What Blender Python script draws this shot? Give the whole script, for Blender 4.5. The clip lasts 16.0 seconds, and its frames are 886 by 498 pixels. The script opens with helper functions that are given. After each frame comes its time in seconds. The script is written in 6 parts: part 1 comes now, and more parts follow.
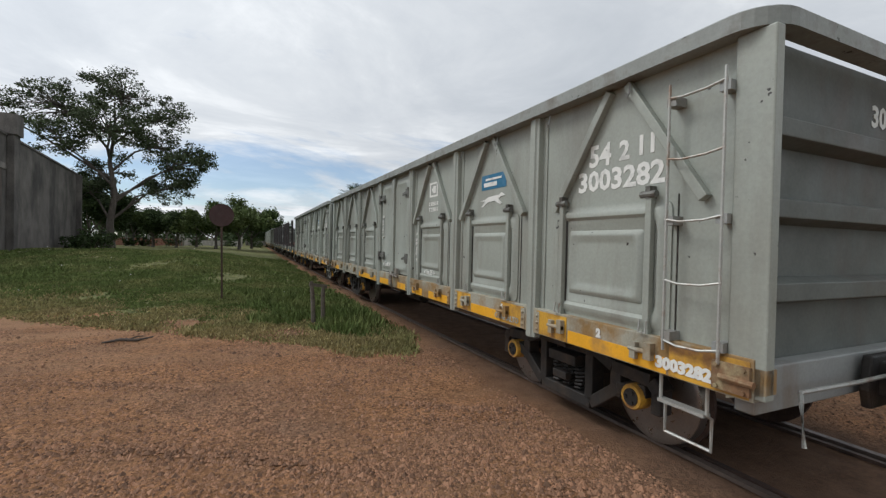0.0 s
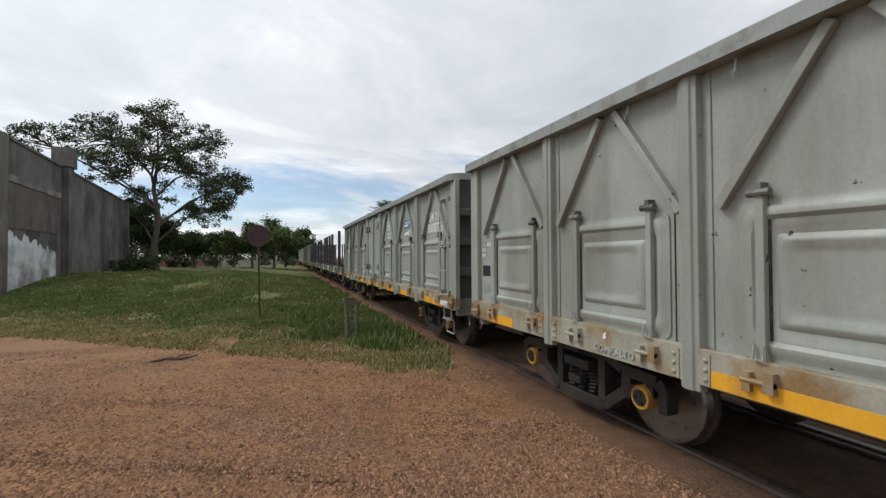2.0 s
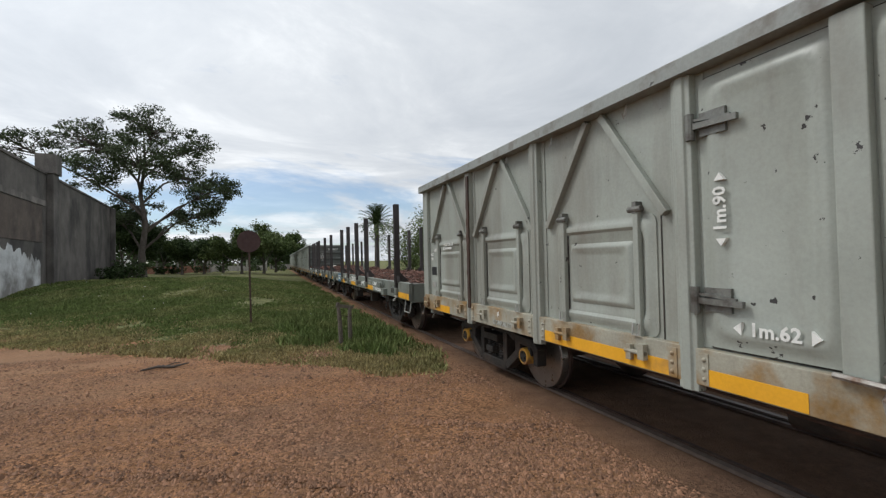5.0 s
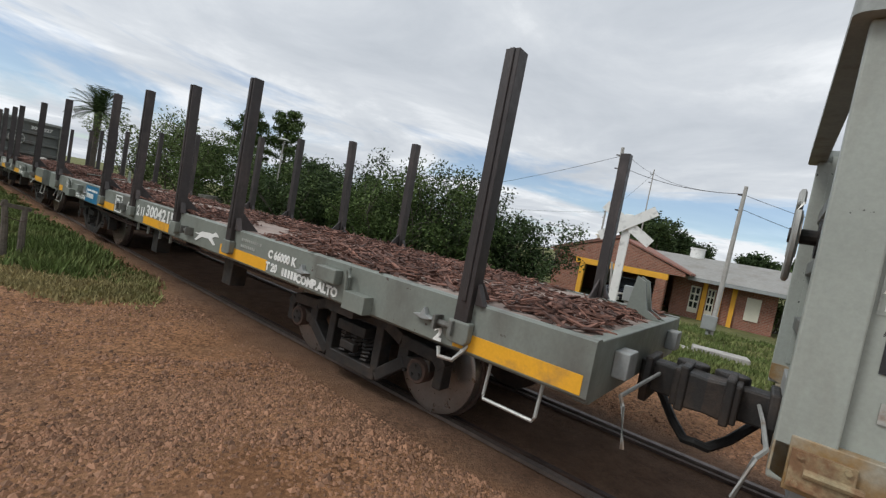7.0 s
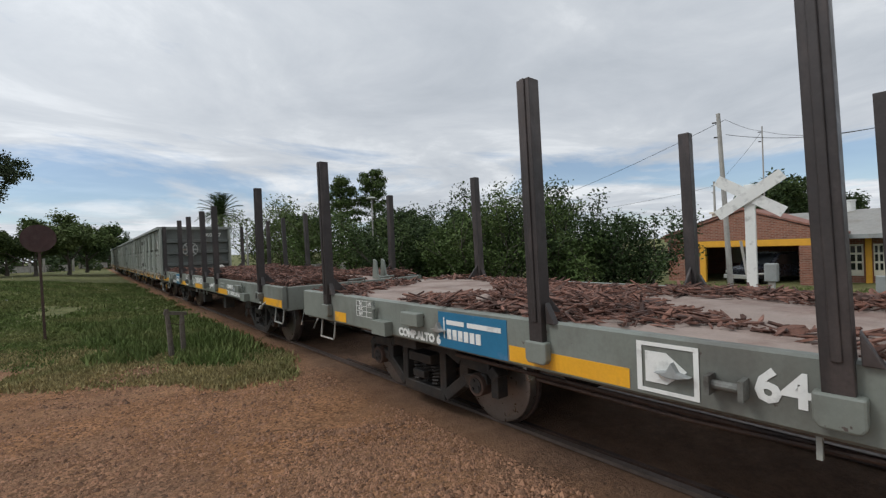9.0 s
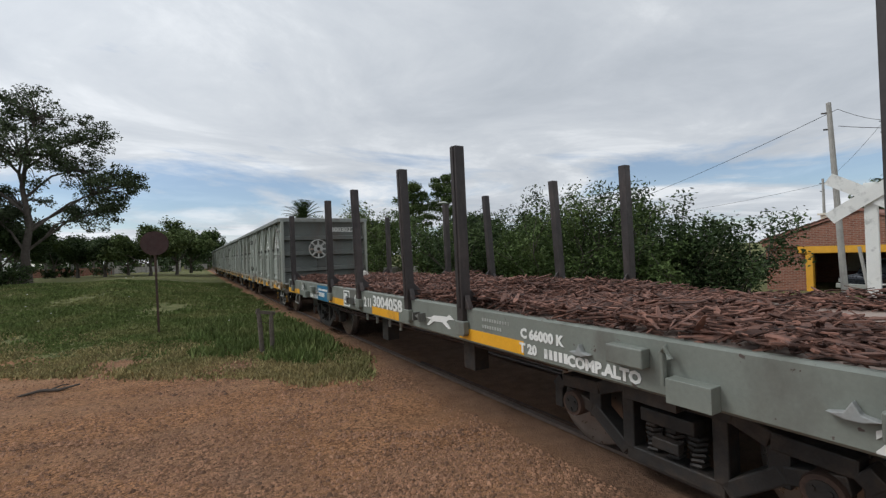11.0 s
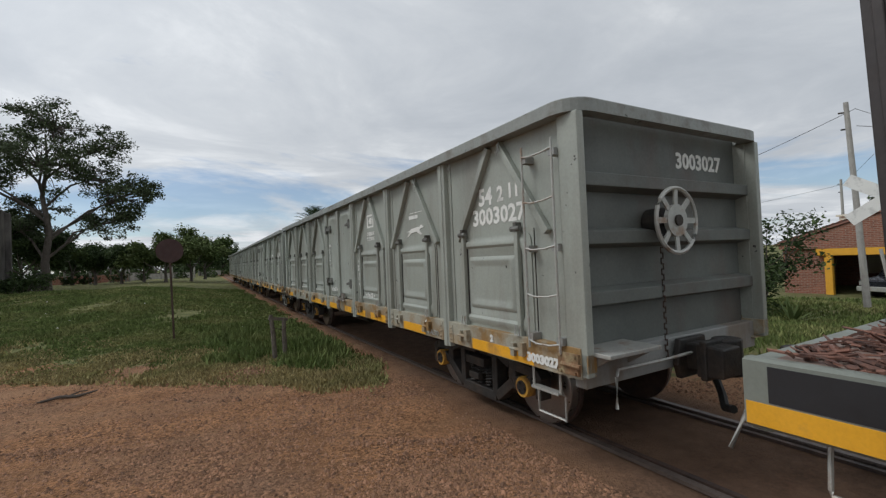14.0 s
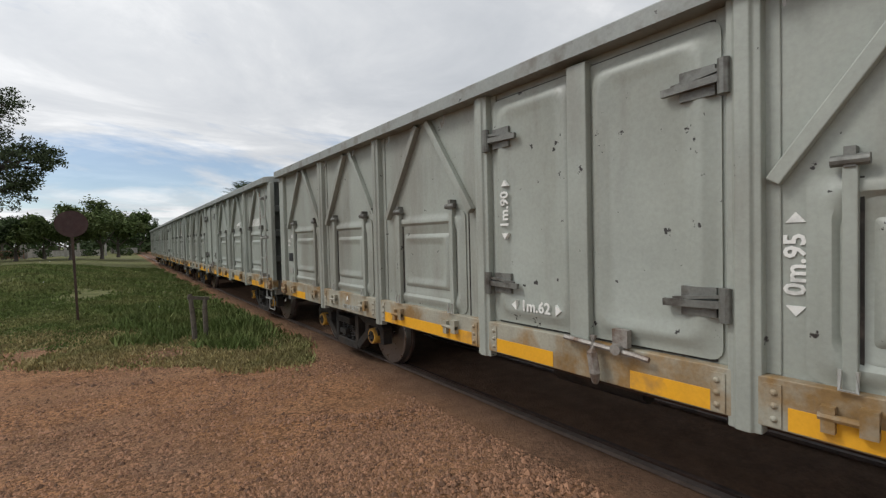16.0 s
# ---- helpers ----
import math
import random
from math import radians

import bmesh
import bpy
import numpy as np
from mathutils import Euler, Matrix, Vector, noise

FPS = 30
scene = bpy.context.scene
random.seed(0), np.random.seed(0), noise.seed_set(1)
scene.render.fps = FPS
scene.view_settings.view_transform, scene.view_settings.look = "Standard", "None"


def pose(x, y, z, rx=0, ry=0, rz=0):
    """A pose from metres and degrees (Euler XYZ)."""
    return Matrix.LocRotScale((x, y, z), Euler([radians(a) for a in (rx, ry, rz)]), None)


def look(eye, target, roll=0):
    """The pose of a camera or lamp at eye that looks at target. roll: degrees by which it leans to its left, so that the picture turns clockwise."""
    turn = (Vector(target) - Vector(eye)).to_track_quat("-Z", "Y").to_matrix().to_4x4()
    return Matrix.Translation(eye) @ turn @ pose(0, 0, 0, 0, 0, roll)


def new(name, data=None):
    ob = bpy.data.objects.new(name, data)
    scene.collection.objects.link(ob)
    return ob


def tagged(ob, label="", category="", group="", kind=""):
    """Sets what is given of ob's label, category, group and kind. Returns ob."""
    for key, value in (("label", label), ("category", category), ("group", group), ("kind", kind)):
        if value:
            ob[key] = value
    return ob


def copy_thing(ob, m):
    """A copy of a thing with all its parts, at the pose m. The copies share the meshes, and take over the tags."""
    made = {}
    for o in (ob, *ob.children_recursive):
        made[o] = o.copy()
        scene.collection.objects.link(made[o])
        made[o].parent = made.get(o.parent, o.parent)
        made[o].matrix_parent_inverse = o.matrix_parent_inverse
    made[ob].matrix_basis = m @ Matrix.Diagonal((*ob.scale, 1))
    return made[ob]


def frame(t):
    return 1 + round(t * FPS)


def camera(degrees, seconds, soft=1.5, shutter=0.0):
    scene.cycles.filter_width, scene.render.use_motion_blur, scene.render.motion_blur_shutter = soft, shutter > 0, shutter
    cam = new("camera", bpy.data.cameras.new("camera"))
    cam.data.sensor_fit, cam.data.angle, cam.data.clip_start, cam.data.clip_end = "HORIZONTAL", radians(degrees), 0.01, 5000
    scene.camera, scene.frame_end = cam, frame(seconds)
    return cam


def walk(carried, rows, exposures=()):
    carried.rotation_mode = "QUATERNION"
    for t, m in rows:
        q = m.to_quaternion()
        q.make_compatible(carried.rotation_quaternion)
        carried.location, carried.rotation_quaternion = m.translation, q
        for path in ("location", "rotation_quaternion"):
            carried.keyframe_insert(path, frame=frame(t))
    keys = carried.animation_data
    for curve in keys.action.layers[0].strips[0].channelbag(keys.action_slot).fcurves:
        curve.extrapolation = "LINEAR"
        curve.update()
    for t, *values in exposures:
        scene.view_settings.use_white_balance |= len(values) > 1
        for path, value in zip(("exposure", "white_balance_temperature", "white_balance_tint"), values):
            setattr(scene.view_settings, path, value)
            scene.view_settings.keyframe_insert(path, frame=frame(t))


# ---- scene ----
cam = camera(91.0, 16.0, soft=1.3)

PATH = [
    (0, pose(0.015, 0.002, 1.673, 89.23, -1.31, -24.69)),
    (0.5, pose(0.018, -0.072, 1.683, 90.04, -1.52, -23.02)),
    (1, pose(-0.007, 0.012, 1.683, 90.53, -0.17, -22.44)),
    (1.5, pose(-0.016, 0.009, 1.679, 90.73, 0.31, -21.36)),
    (2, pose(-0.026, -0.016, 1.690, 90.95, 0.36, -20.86)),
    (2.5, pose(-0.048, -0.003, 1.709, 91.23, 0.64, -21.23)),
    (3, pose(-0.054, -0.013, 1.700, 90.86, 1.77, -20.90)),
    (3.5, pose(-0.080, 0.002, 1.697, 91.28, 1.61, -20.91)),
    (5.8, pose(0.011, -0.061, 1.688, 91.18, 0.24, -24.68)),
    (6, pose(0.037, -0.069, 1.684, 91.05, -1.56, -29.66)),
    (6.5, pose(0.083, -0.056, 1.690, 90.13, -6.03, -48.81)),
    (7, pose(0.071, -0.082, 1.675, 87.15, -10.86, -52.44)),
    (7.5, pose(0.068, -0.028, 1.720, 87.37, -9.32, -53.54)),
    (8, pose(0.099, -0.026, 1.744, 90.28, -1.32, -49.46)),
    (8.5, pose(0.088, -0.021, 1.751, 90.06, 1.65, -45.00)),
    (9, pose(0.091, 0.025, 1.767, 89.65, 2.21, -40.21)),
    (9.5, pose(0.079, 0.055, 1.785, 89.41, 2.34, -35.55)),
    (9.7, pose(0.070, 0.056, 1.788, 89.44, 2.13, -34.48)),
    (11.8, pose(0.025, 0.044, 1.803, 91.15, 2.63, -30.18)),
    (12, pose(0.015, 0.051, 1.804, 91.29, 2.79, -30.02)),
    (12.5, pose(0.006, 0.080, 1.794, 90.87, 2.64, -29.59)),
    (13, pose(0.025, 0.045, 1.801, 90.46, 2.38, -29.06)),
    (13.5, pose(0.024, 0.054, 1.809, 90.66, 2.27, -29.75)),
    (14, pose(0.044, 0.060, 1.813, 91.17, 2.41, -29.63)),
    (14.5, pose(0.057, 0.044, 1.803, 91.38, 2.54, -29.65)),
    (15, pose(0.107, 0.013, 1.794, 91.33, 2.32, -29.39)),
    (15.5, pose(0.149, -0.048, 1.764, 89.52, 2.57, -30.97)),
    (16, pose(0.130, -0.042, 1.768, 88.49, 1.37, -37.61)),
]
walk(cam, PATH, [(0.0, 0.0, 6280, 9), (1.5, 0.09, 6300, 9), (3.5, 0.11, 6300, 9), (6.0, 0.03, 6280, 9), (7.0, 0.03, 6260, 9), (8.5, -0.10, 6220, 9), (9.5, -0.12, 6200, 9),
                 (12.5, -0.17, 6200, 9), (14.0, -0.22, 6250, 9), (15.0, -0.18, 6350, 10), (16.0, 0.0, 6450, 10)])

# ---- light ----
world = bpy.data.worlds.new("overcast_sky")
scene.world = world
world.use_nodes = True
wn, wl = world.node_tree.nodes, world.node_tree.links
SUN_EL, SUN_AZ = 48, -58      # degrees; azimuth from +y towards +x
sky = wn.new("ShaderNodeTexSky")
sky.sky_type, sky.sun_disc = "NISHITA", False
sky.sun_elevation, sky.sun_rotation = radians(SUN_EL), radians(SUN_AZ)
sky.air_density, sky.dust_density, sky.ozone_density = 1.0, 0.3, 3.0
coord = wn.new("ShaderNodeTexCoord")
sep = wn.new("ShaderNodeSeparateXYZ")
wl.new(coord.outputs["Generated"], sep.inputs[0])


def wmath(op, a, b=None, c=None):
    n = wn.new("ShaderNodeMath")
    n.operation = op
    for i, v in enumerate((a, b, c)):
        if v is None:
            continue
        if isinstance(v, (int, float)):
            n.inputs[i].default_value = v
        else:
            wl.new(v, n.inputs[i])
    return n.outputs[0]


def wnoise(vec, scale, detail, rough=0.55, dist=0.0):
    n = wn.new("ShaderNodeTexNoise")
    n.inputs["Scale"].default_value, n.inputs["Detail"].default_value = scale, detail
    n.inputs["Roughness"].default_value, n.inputs["Distortion"].default_value = rough, dist
    wl.new(vec, n.inputs["Vector"])
    return n.outputs["Fac"]


def wramp(fac, stops):
    n = wn.new("ShaderNodeValToRGB")
    el = n.color_ramp.elements
    el[0].position, el[0].color = stops[0][0], (*stops[0][1], 1)
    el[1].position, el[1].color = stops[-1][0], (*stops[-1][1], 1)
    for p, c in stops[1:-1]:
        e = el.new(p)
        e.color = (*c, 1)
    wl.new(fac, n.inputs[0])
    return n.outputs[0]


up = wmath("ADD", wmath("MAXIMUM", sep.outputs[2], 0.0), 0.07)
flat = wn.new("ShaderNodeCombineXYZ")
wl.new(wmath("DIVIDE", sep.outputs[0], up), flat.inputs[0])
wl.new(wmath("DIVIDE", sep.outputs[1], up), flat.inputs[1])
soft_cloud = wnoise(flat.outputs[0], 0.75, 10, 0.62, 0.5)
broad_cloud = wnoise(flat.outputs[0], 0.22, 5, 0.55, 0.3)
cover = wmath("ADD", wmath("MULTIPLY", soft_cloud, 0.6), wmath("MULTIPLY", broad_cloud, 0.5))
cloud_tone = wramp(cover, [(0.40, (0.60, 0.63, 0.67)), (0.49, (0.69, 0.715, 0.75)), (0.55, (0.77, 0.79, 0.815)), (0.63, (1.00, 1.005, 1.01))])
gap_noise = wnoise(flat.outputs[0], 0.30, 7, 0.6, 0.6)
low = wmath("SUBTRACT", 1.0, wmath("MULTIPLY", wmath("ABSOLUTE", wmath("SUBTRACT", sep.outputs[2], 0.12)), 7.5))
open_sky = wramp(wmath("ADD", gap_noise, wmath("MULTIPLY", wmath("MAXIMUM", low, 0.0), 0.15)),
                 [(0.56, (0, 0, 0)), (0.66, (0.75, 0.75, 0.75))])
# the cloud deck is brighter towards the hidden sun
toward = wn.new("ShaderNodeVectorMath")
toward.operation = "DOT_PRODUCT"
wl.new(coord.outputs["Generated"], toward.inputs[0])
toward.inputs[1].default_value = (math.sin(radians(SUN_AZ)) * math.cos(radians(SUN_EL)), math.cos(radians(SUN_AZ)) * math.cos(radians(SUN_EL)), math.sin(radians(SUN_EL)))
glow = wmath("ADD", 1.05, wmath("MULTIPLY", wmath("POWER", wmath("MAXIMUM", toward.outputs["Value"], 0.0), 2.5), 0.55))
glow_colour = wn.new("ShaderNodeCombineColor")
for i in range(3):
    wl.new(glow, glow_colour.inputs[i])
lit = wn.new("ShaderNodeMix")
lit.data_type, lit.blend_type = "RGBA", "MULTIPLY"
lit.inputs[0].default_value = 1.0
wl.new(cloud_tone, lit.inputs[6])
wl.new(glow_colour.outputs[0], lit.inputs[7])
cloud_tone = lit.outputs[2]
sky_gain = wn.new("ShaderNodeMix")
sky_gain.data_type, sky_gain.blend_type = "RGBA", "MULTIPLY"
sky_gain.inputs[0].default_value = 1.0
wl.new(sky.outputs[0], sky_gain.inputs[6])
sky_gain.inputs[7].default_value = (0.118, 0.122, 0.126, 1)
mixsky = wn.new("ShaderNodeMix")
mixsky.data_type = "RGBA"
wl.new(open_sky, mixsky.inputs[0])
wl.new(cloud_tone, mixsky.inputs[6])
wl.new(sky_gain.outputs[2], mixsky.inputs[7])
bg = wn["Background"]
wl.new(mixsky.outputs[2], bg.inputs[0])
bg.inputs[1].default_value = 0.85

sun_data = bpy.data.lights.new("sun", "SUN")
sun_data.energy, sun_data.angle, sun_data.color = 1.5, radians(18), (1.0, 0.97, 0.93)
sun = new("sun", sun_data)
e, a = radians(SUN_EL), radians(SUN_AZ)
sun.matrix_world = look((0, 0, 30), (-math.sin(a) * math.cos(e) * 10, -math.cos(a) * math.cos(e) * 10, 30 - math.sin(e) * 10))


# ---- materials ----
def material(name, base, rough=0.6, metal=0.0, vary=0.12, scale=4.0, bump=0.1, fine=60.0, second=None, amount=0.5, stain_scale=1.2,
             island=0.0, per_object=0.0, spec=0.5, streak=1.0, chips=None, chip_at=0.685):
    """A surface with grain, a second colour in stains or wear, and a fine relief. streak stretches the stains along z."""
    m = bpy.data.materials.new(name)
    m.use_nodes = True
    n, l = m.node_tree.nodes, m.node_tree.links
    p = n["Principled BSDF"]
    p.inputs["Roughness"].default_value, p.inputs["Metallic"].default_value = rough, metal
    p.inputs["Specular IOR Level"].default_value = spec
    tc = n.new("ShaderNodeTexCoord")
    mp = n.new("ShaderNodeMapping")
    mp.inputs["Scale"].default_value = (1, 1, 1 / streak)
    l.new(tc.outputs["Object"], mp.inputs[0])

    def tex(s, d, src=None):
        t = n.new("ShaderNodeTexNoise")
        t.inputs["Scale"].default_value, t.inputs["Detail"].default_value, t.inputs["Roughness"].default_value = s, d, 0.62
        l.new(src or tc.outputs["Object"], t.inputs["Vector"])
        return t.outputs["Fac"]

    def mix(kind, fac, a, b):
        x = n.new("ShaderNodeMix")
        x.data_type, x.blend_type = "RGBA", kind
        if isinstance(fac, float):
            x.inputs[0].default_value = fac
        else:
            l.new(fac, x.inputs[0])
        for i, v in ((6, a), (7, b)):
            if isinstance(v, tuple):
                x.inputs[i].default_value = (*v, 1)
            else:
                l.new(v, x.inputs[i])
        return x.outputs[2]

    def ramp(fac, lo, hi, p0=0.3, p1=0.7):
        r = n.new("ShaderNodeMapRange")
        r.inputs["From Min"].default_value, r.inputs["From Max"].default_value = p0, p1
        r.inputs["To Min"].default_value, r.inputs["To Max"].default_value = lo, hi
        l.new(fac, r.inputs["Value"])
        return r.outputs["Result"]

    colour = tuple(base)
    if second:
        mask = ramp(tex(stain_scale, 8, mp.outputs[0]), 0.0, 1.0, 0.62 - 0.3 * amount, 0.74 - 0.2 * amount)
        colour = mix("MIX", mask, colour, tuple(second))
    if chips:
        spot = ramp(tex(9.0, 6), 0.0, 1.0, chip_at, chip_at + 0.007)
        colour = mix("MIX", spot, colour, tuple(chips))
    grain = n.new("ShaderNodeCombineColor")
    g = n.new("ShaderNodeMath")
    g.operation = "MULTIPLY"
    l.new(ramp(tex(scale, 6), 1 - vary, 1 + vary), g.inputs[0])
    l.new(ramp(tex(fine, 3), 1 - vary * 0.6, 1 + vary * 0.6), g.inputs[1])
    value = g.outputs[0]
    if island or per_object:
        src = n.new("ShaderNodeNewGeometry").outputs["Random Per Island"] if island else n.new("ShaderNodeObjectInfo").outputs["Random"]
        k = island or per_object
        h = n.new("ShaderNodeMath")
        h.operation = "MULTIPLY"
        l.new(value, h.inputs[0])
        l.new(ramp(src, 1 - k, 1 + k, 0.0, 1.0), h.inputs[1])
        value = h.outputs[0]
    for i in range(3):
        l.new(value, grain.inputs[i])
    colour = mix("MULTIPLY", 1.0, colour, grain.outputs[0])
    l.new(colour, p.inputs["Base Color"])
    l.new(ramp(tex(scale * 2.3, 4), max(rough - 0.12, 0.02), min(rough + 0.12, 1.0)), p.inputs["Roughness"])
    if bump:
        b = n.new("ShaderNodeBump")
        b.inputs["Strength"].default_value, b.inputs["Distance"].default_value = bump, 0.01
        l.new(tex(fine, 5), b.inputs["Height"])
        l.new(b.outputs[0], p.inputs["Normal"])
    return m


GREY = material("grey_wagon_paint", (0.315, 0.335, 0.295), 0.45, 0.0, 0.10, 1.3, 0.06, 40, (0.24, 0.24, 0.205), 0.45, 1.6, streak=5, chips=(0.035, 0.03, 0.028))
DOOR_GREY = material("chipped_door_paint", (0.315, 0.335, 0.295), 0.45, 0.0, 0.10, 1.3, 0.06, 40, (0.24, 0.24, 0.205), 0.45, 1.6, streak=5, chips=(0.03, 0.026, 0.024), chip_at=0.662)
# End paint: dirt, with the shade of inset, ribbed ends darkened into the base.
SHADED_END_GREY = material("dirty_shaded_end_paint", (0.118, 0.127, 0.115), 0.6, 0.0, 0.14, 1.6, 0.08, 40, (0.11, 0.09, 0.075), 0.55, 1.1, streak=3)
FLAT_GREY = material("flat_wagon_paint", (0.185, 0.20, 0.172), 0.5, 0.0, 0.10, 1.6, 0.07, 40, (0.13, 0.13, 0.112), 0.4, 1.8, streak=2, chips=(0.08, 0.06, 0.05))
GREY_DARK = material("weathered_grey_paint", (0.27, 0.28, 0.27), 0.6, 0.0, 0.12, 2.0, 0.08, 40, (0.20, 0.17, 0.14), 0.4, 2.0, streak=3)
SILL = material("rusty_grey_sill_paint", (0.33, 0.315, 0.25), 0.6, 0.0, 0.18, 3.0, 0.15, 50, (0.25, 0.15, 0.055), 0.62, 2.6)
YELLOW = material("yellow_stripe_paint", (0.75, 0.37, 0.02), 0.5, 0.0, 0.08, 3.0, 0.06, 50, (0.42, 0.22, 0.05), 0.28, 3.0)
OLD_YELLOW = material("rust_worn_yellow_paint", (0.60, 0.33, 0.035), 0.6, 0.0, 0.15, 4.0, 0.12, 50, (0.24, 0.12, 0.04), 0.62, 3.5)
IRON = material("dark_oily_cast_iron", (0.026, 0.024, 0.022), 0.62, 0.2, 0.3, 5.0, 0.25, 70, (0.055, 0.04, 0.03), 0.5, 3.0)
RUST = material("rust_brown_steel", (0.075, 0.045, 0.033), 0.65, 0.3, 0.3, 5.0, 0.25, 60, (0.05, 0.035, 0.03), 0.5, 3.0)
STEEL = material("worn_bare_steel", (0.42, 0.42, 0.39), 0.5, 0.4, 0.12, 6.0, 0.08, 60, (0.26, 0.19, 0.14), 0.3, 6.0)
TREAD = material("polished_wheel_tread", (0.30, 0.28, 0.26), 0.35, 0.85, 0.1, 6.0, 0.05, 60)
WHITE = material("worn_white_paint", (0.74, 0.74, 0.70), 0.55, 0.0, 0.05, 5.0, 0.05, 60, (0.50, 0.50, 0.47), 0.25, 7.0)
BLACK = material("black_panel_paint", (0.02, 0.02, 0.022), 0.5, 0.0, 0.1, 4.0, 0.05)
BLUE = material("blue_sign_paint", (0.022, 0.15, 0.27), 0.45, 0.0, 0.07, 4.0, 0.04, 60, (0.10, 0.20, 0.33), 0.2, 5.0)
RUBBER = material("black_rubber_hose", (0.018, 0.017, 0.016), 0.6, 0.0, 0.1, 6.0, 0.05)
STAKE = material("dark_brown_stake_steel", (0.040, 0.033, 0.031), 0.5, 0.2, 0.2, 5.0, 0.12, 50, (0.085, 0.066, 0.060), 0.4, 3.0, streak=5)
DECK = material("dusty_wagon_deck", (0.30, 0.235, 0.20), 0.85, 0.0, 0.15, 2.0, 0.3, 45, (0.19, 0.125, 0.10), 0.5, 1.6)
BARK = material("red_brown_bark", (0.155, 0.074, 0.052), 0.85, 0.0, 0.25, 8.0, 0.4, 60, (0.075, 0.042, 0.034), 0.5, 9.0, island=0.6)
RAIL = material("rail_steel", (0.13, 0.10, 0.085), 0.5, 0.5, 0.2, 8.0, 0.15, 60)
WOOD = material("weathered_grey_wood", (0.24, 0.21, 0.17), 0.85, 0.0, 0.25, 5.0, 0.4, 40, (0.13, 0.11, 0.09), 0.5, 3.0, streak=6)
POLE = material("pale_weathered_pole", (0.36, 0.34, 0.31), 0.8, 0.0, 0.15, 4.0, 0.2, 40, (0.24, 0.22, 0.20), 0.4, 2.0, streak=8)
SIGN_RED = material("dark_red_faded_sign", (0.048, 0.022, 0.020), 0.7, 0.0, 0.2, 4.0, 0.1, 50, (0.07, 0.04, 0.035), 0.5, 3.0)
WALL = material("sooty_grey_concrete", (0.145, 0.130, 0.118), 0.9, 0.0, 0.32, 0.7, 0.5, 20, (0.055, 0.050, 0.046), 0.62, 0.5, streak=2.2)
WHITEWASH = material("patchy_whitewash", (0.62, 0.63, 0.63), 0.9, 0.0, 0.2, 1.0, 0.3, 20, (0.24, 0.23, 0.215), 0.6, 0.6)
WALL_BROWN = material("brown_stained_plaster", (0.125, 0.098, 0.082), 0.9, 0.0, 0.3, 0.9, 0.5, 20, (0.06, 0.048, 0.042), 0.55, 0.6, streak=2)
WHITEWASH_GREY = material("grey_faded_plaster", (0.25, 0.225, 0.205), 0.9, 0.0, 0.3, 1.2, 0.4, 20, (0.11, 0.10, 0.09), 0.7, 0.9, streak=2)
TRUNK = material("grey_brown_bark", (0.085, 0.07, 0.058), 0.9, 0.0, 0.25, 4.0, 0.5, 25, (0.14, 0.12, 0.10), 0.4, 2.0, streak=4)


def brick_material(name, base, mortar):
    """Coursed brickwork on upright faces: bricks 0.25 m long and 0.085 m high with pale joints."""
    m = material(name, base, 0.85, 0.0, 0.18, 2.0, 0.3, 12, tuple(v * 0.62 for v in base), 0.5, 4.0)
    n, l = m.node_tree.nodes, m.node_tree.links
    p = n["Principled BSDF"]
    clay = p.inputs["Base Color"].links[0].from_socket
    tc = n.new("ShaderNodeTexCoord")
    axes = n.new("ShaderNodeSeparateXYZ")
    l.new(tc.outputs["Object"], axes.inputs[0])
    along = n.new("ShaderNodeMath")
    along.operation = "ADD"
    l.new(axes.outputs[0], along.inputs[0])
    l.new(axes.outputs[1], along.inputs[1])
    flat_uv = n.new("ShaderNodeCombineXYZ")
    l.new(along.outputs[0], flat_uv.inputs[0])
    l.new(axes.outputs[2], flat_uv.inputs[1])
    bond = n.new("ShaderNodeTexBrick")
    bond.inputs["Scale"].default_value = 1.0
    bond.inputs["Brick Width"].default_value, bond.inputs["Row Height"].default_value = 0.25, 0.085
    bond.inputs["Mortar Size"].default_value = 0.011
    bond.inputs["Mortar"].default_value = (*mortar, 1)
    l.new(flat_uv.outputs[0], bond.inputs["Vector"])
    l.new(clay, bond.inputs["Color1"])
    dark = n.new("ShaderNodeMix")
    dark.data_type, dark.blend_type = "RGBA", "MULTIPLY"
    dark.inputs[0].default_value = 1.0
    l.new(clay, dark.inputs[6])
    dark.inputs[7].default_value = (0.72, 0.68, 0.66, 1)
    l.new(dark.outputs[2], bond.inputs["Color2"])
    l.new(bond.outputs["Color"], p.inputs["Base Color"])
    return m


BRICK = brick_material("red_brick_wall", (0.31, 0.115, 0.07), (0.30, 0.22, 0.17))
ROOF_TILE = material("red_roof_tile", (0.27, 0.12, 0.085), 0.8, 0.0, 0.2, 4.0, 0.3, 12, (0.18, 0.10, 0.08), 0.5, 3.0)
ROOF_METAL = material("pale_sheet_roof", (0.27, 0.262, 0.24), 0.6, 0.1, 0.1, 2.0, 0.1, 15, (0.21, 0.195, 0.17), 0.4, 1.0)
HOUSE_YELLOW = material("yellow_house_paint", (0.72, 0.36, 0.03), 0.7, 0.0, 0.08, 3.0, 0.1)
CREAM = material("cream_shutter_paint", (0.66, 0.62, 0.50), 0.6, 0.0, 0.06, 3.0, 0.05)
GLASS_DARK = material("dark_window_glass", (0.015, 0.018, 0.02), 0.08, 0.0, 0.02, 3.0, 0.0, spec=0.8)
CARPAINT = material("dark_car_paint", (0.016, 0.018, 0.024), 0.25, 0.1, 0.05, 3.0, 0.0)
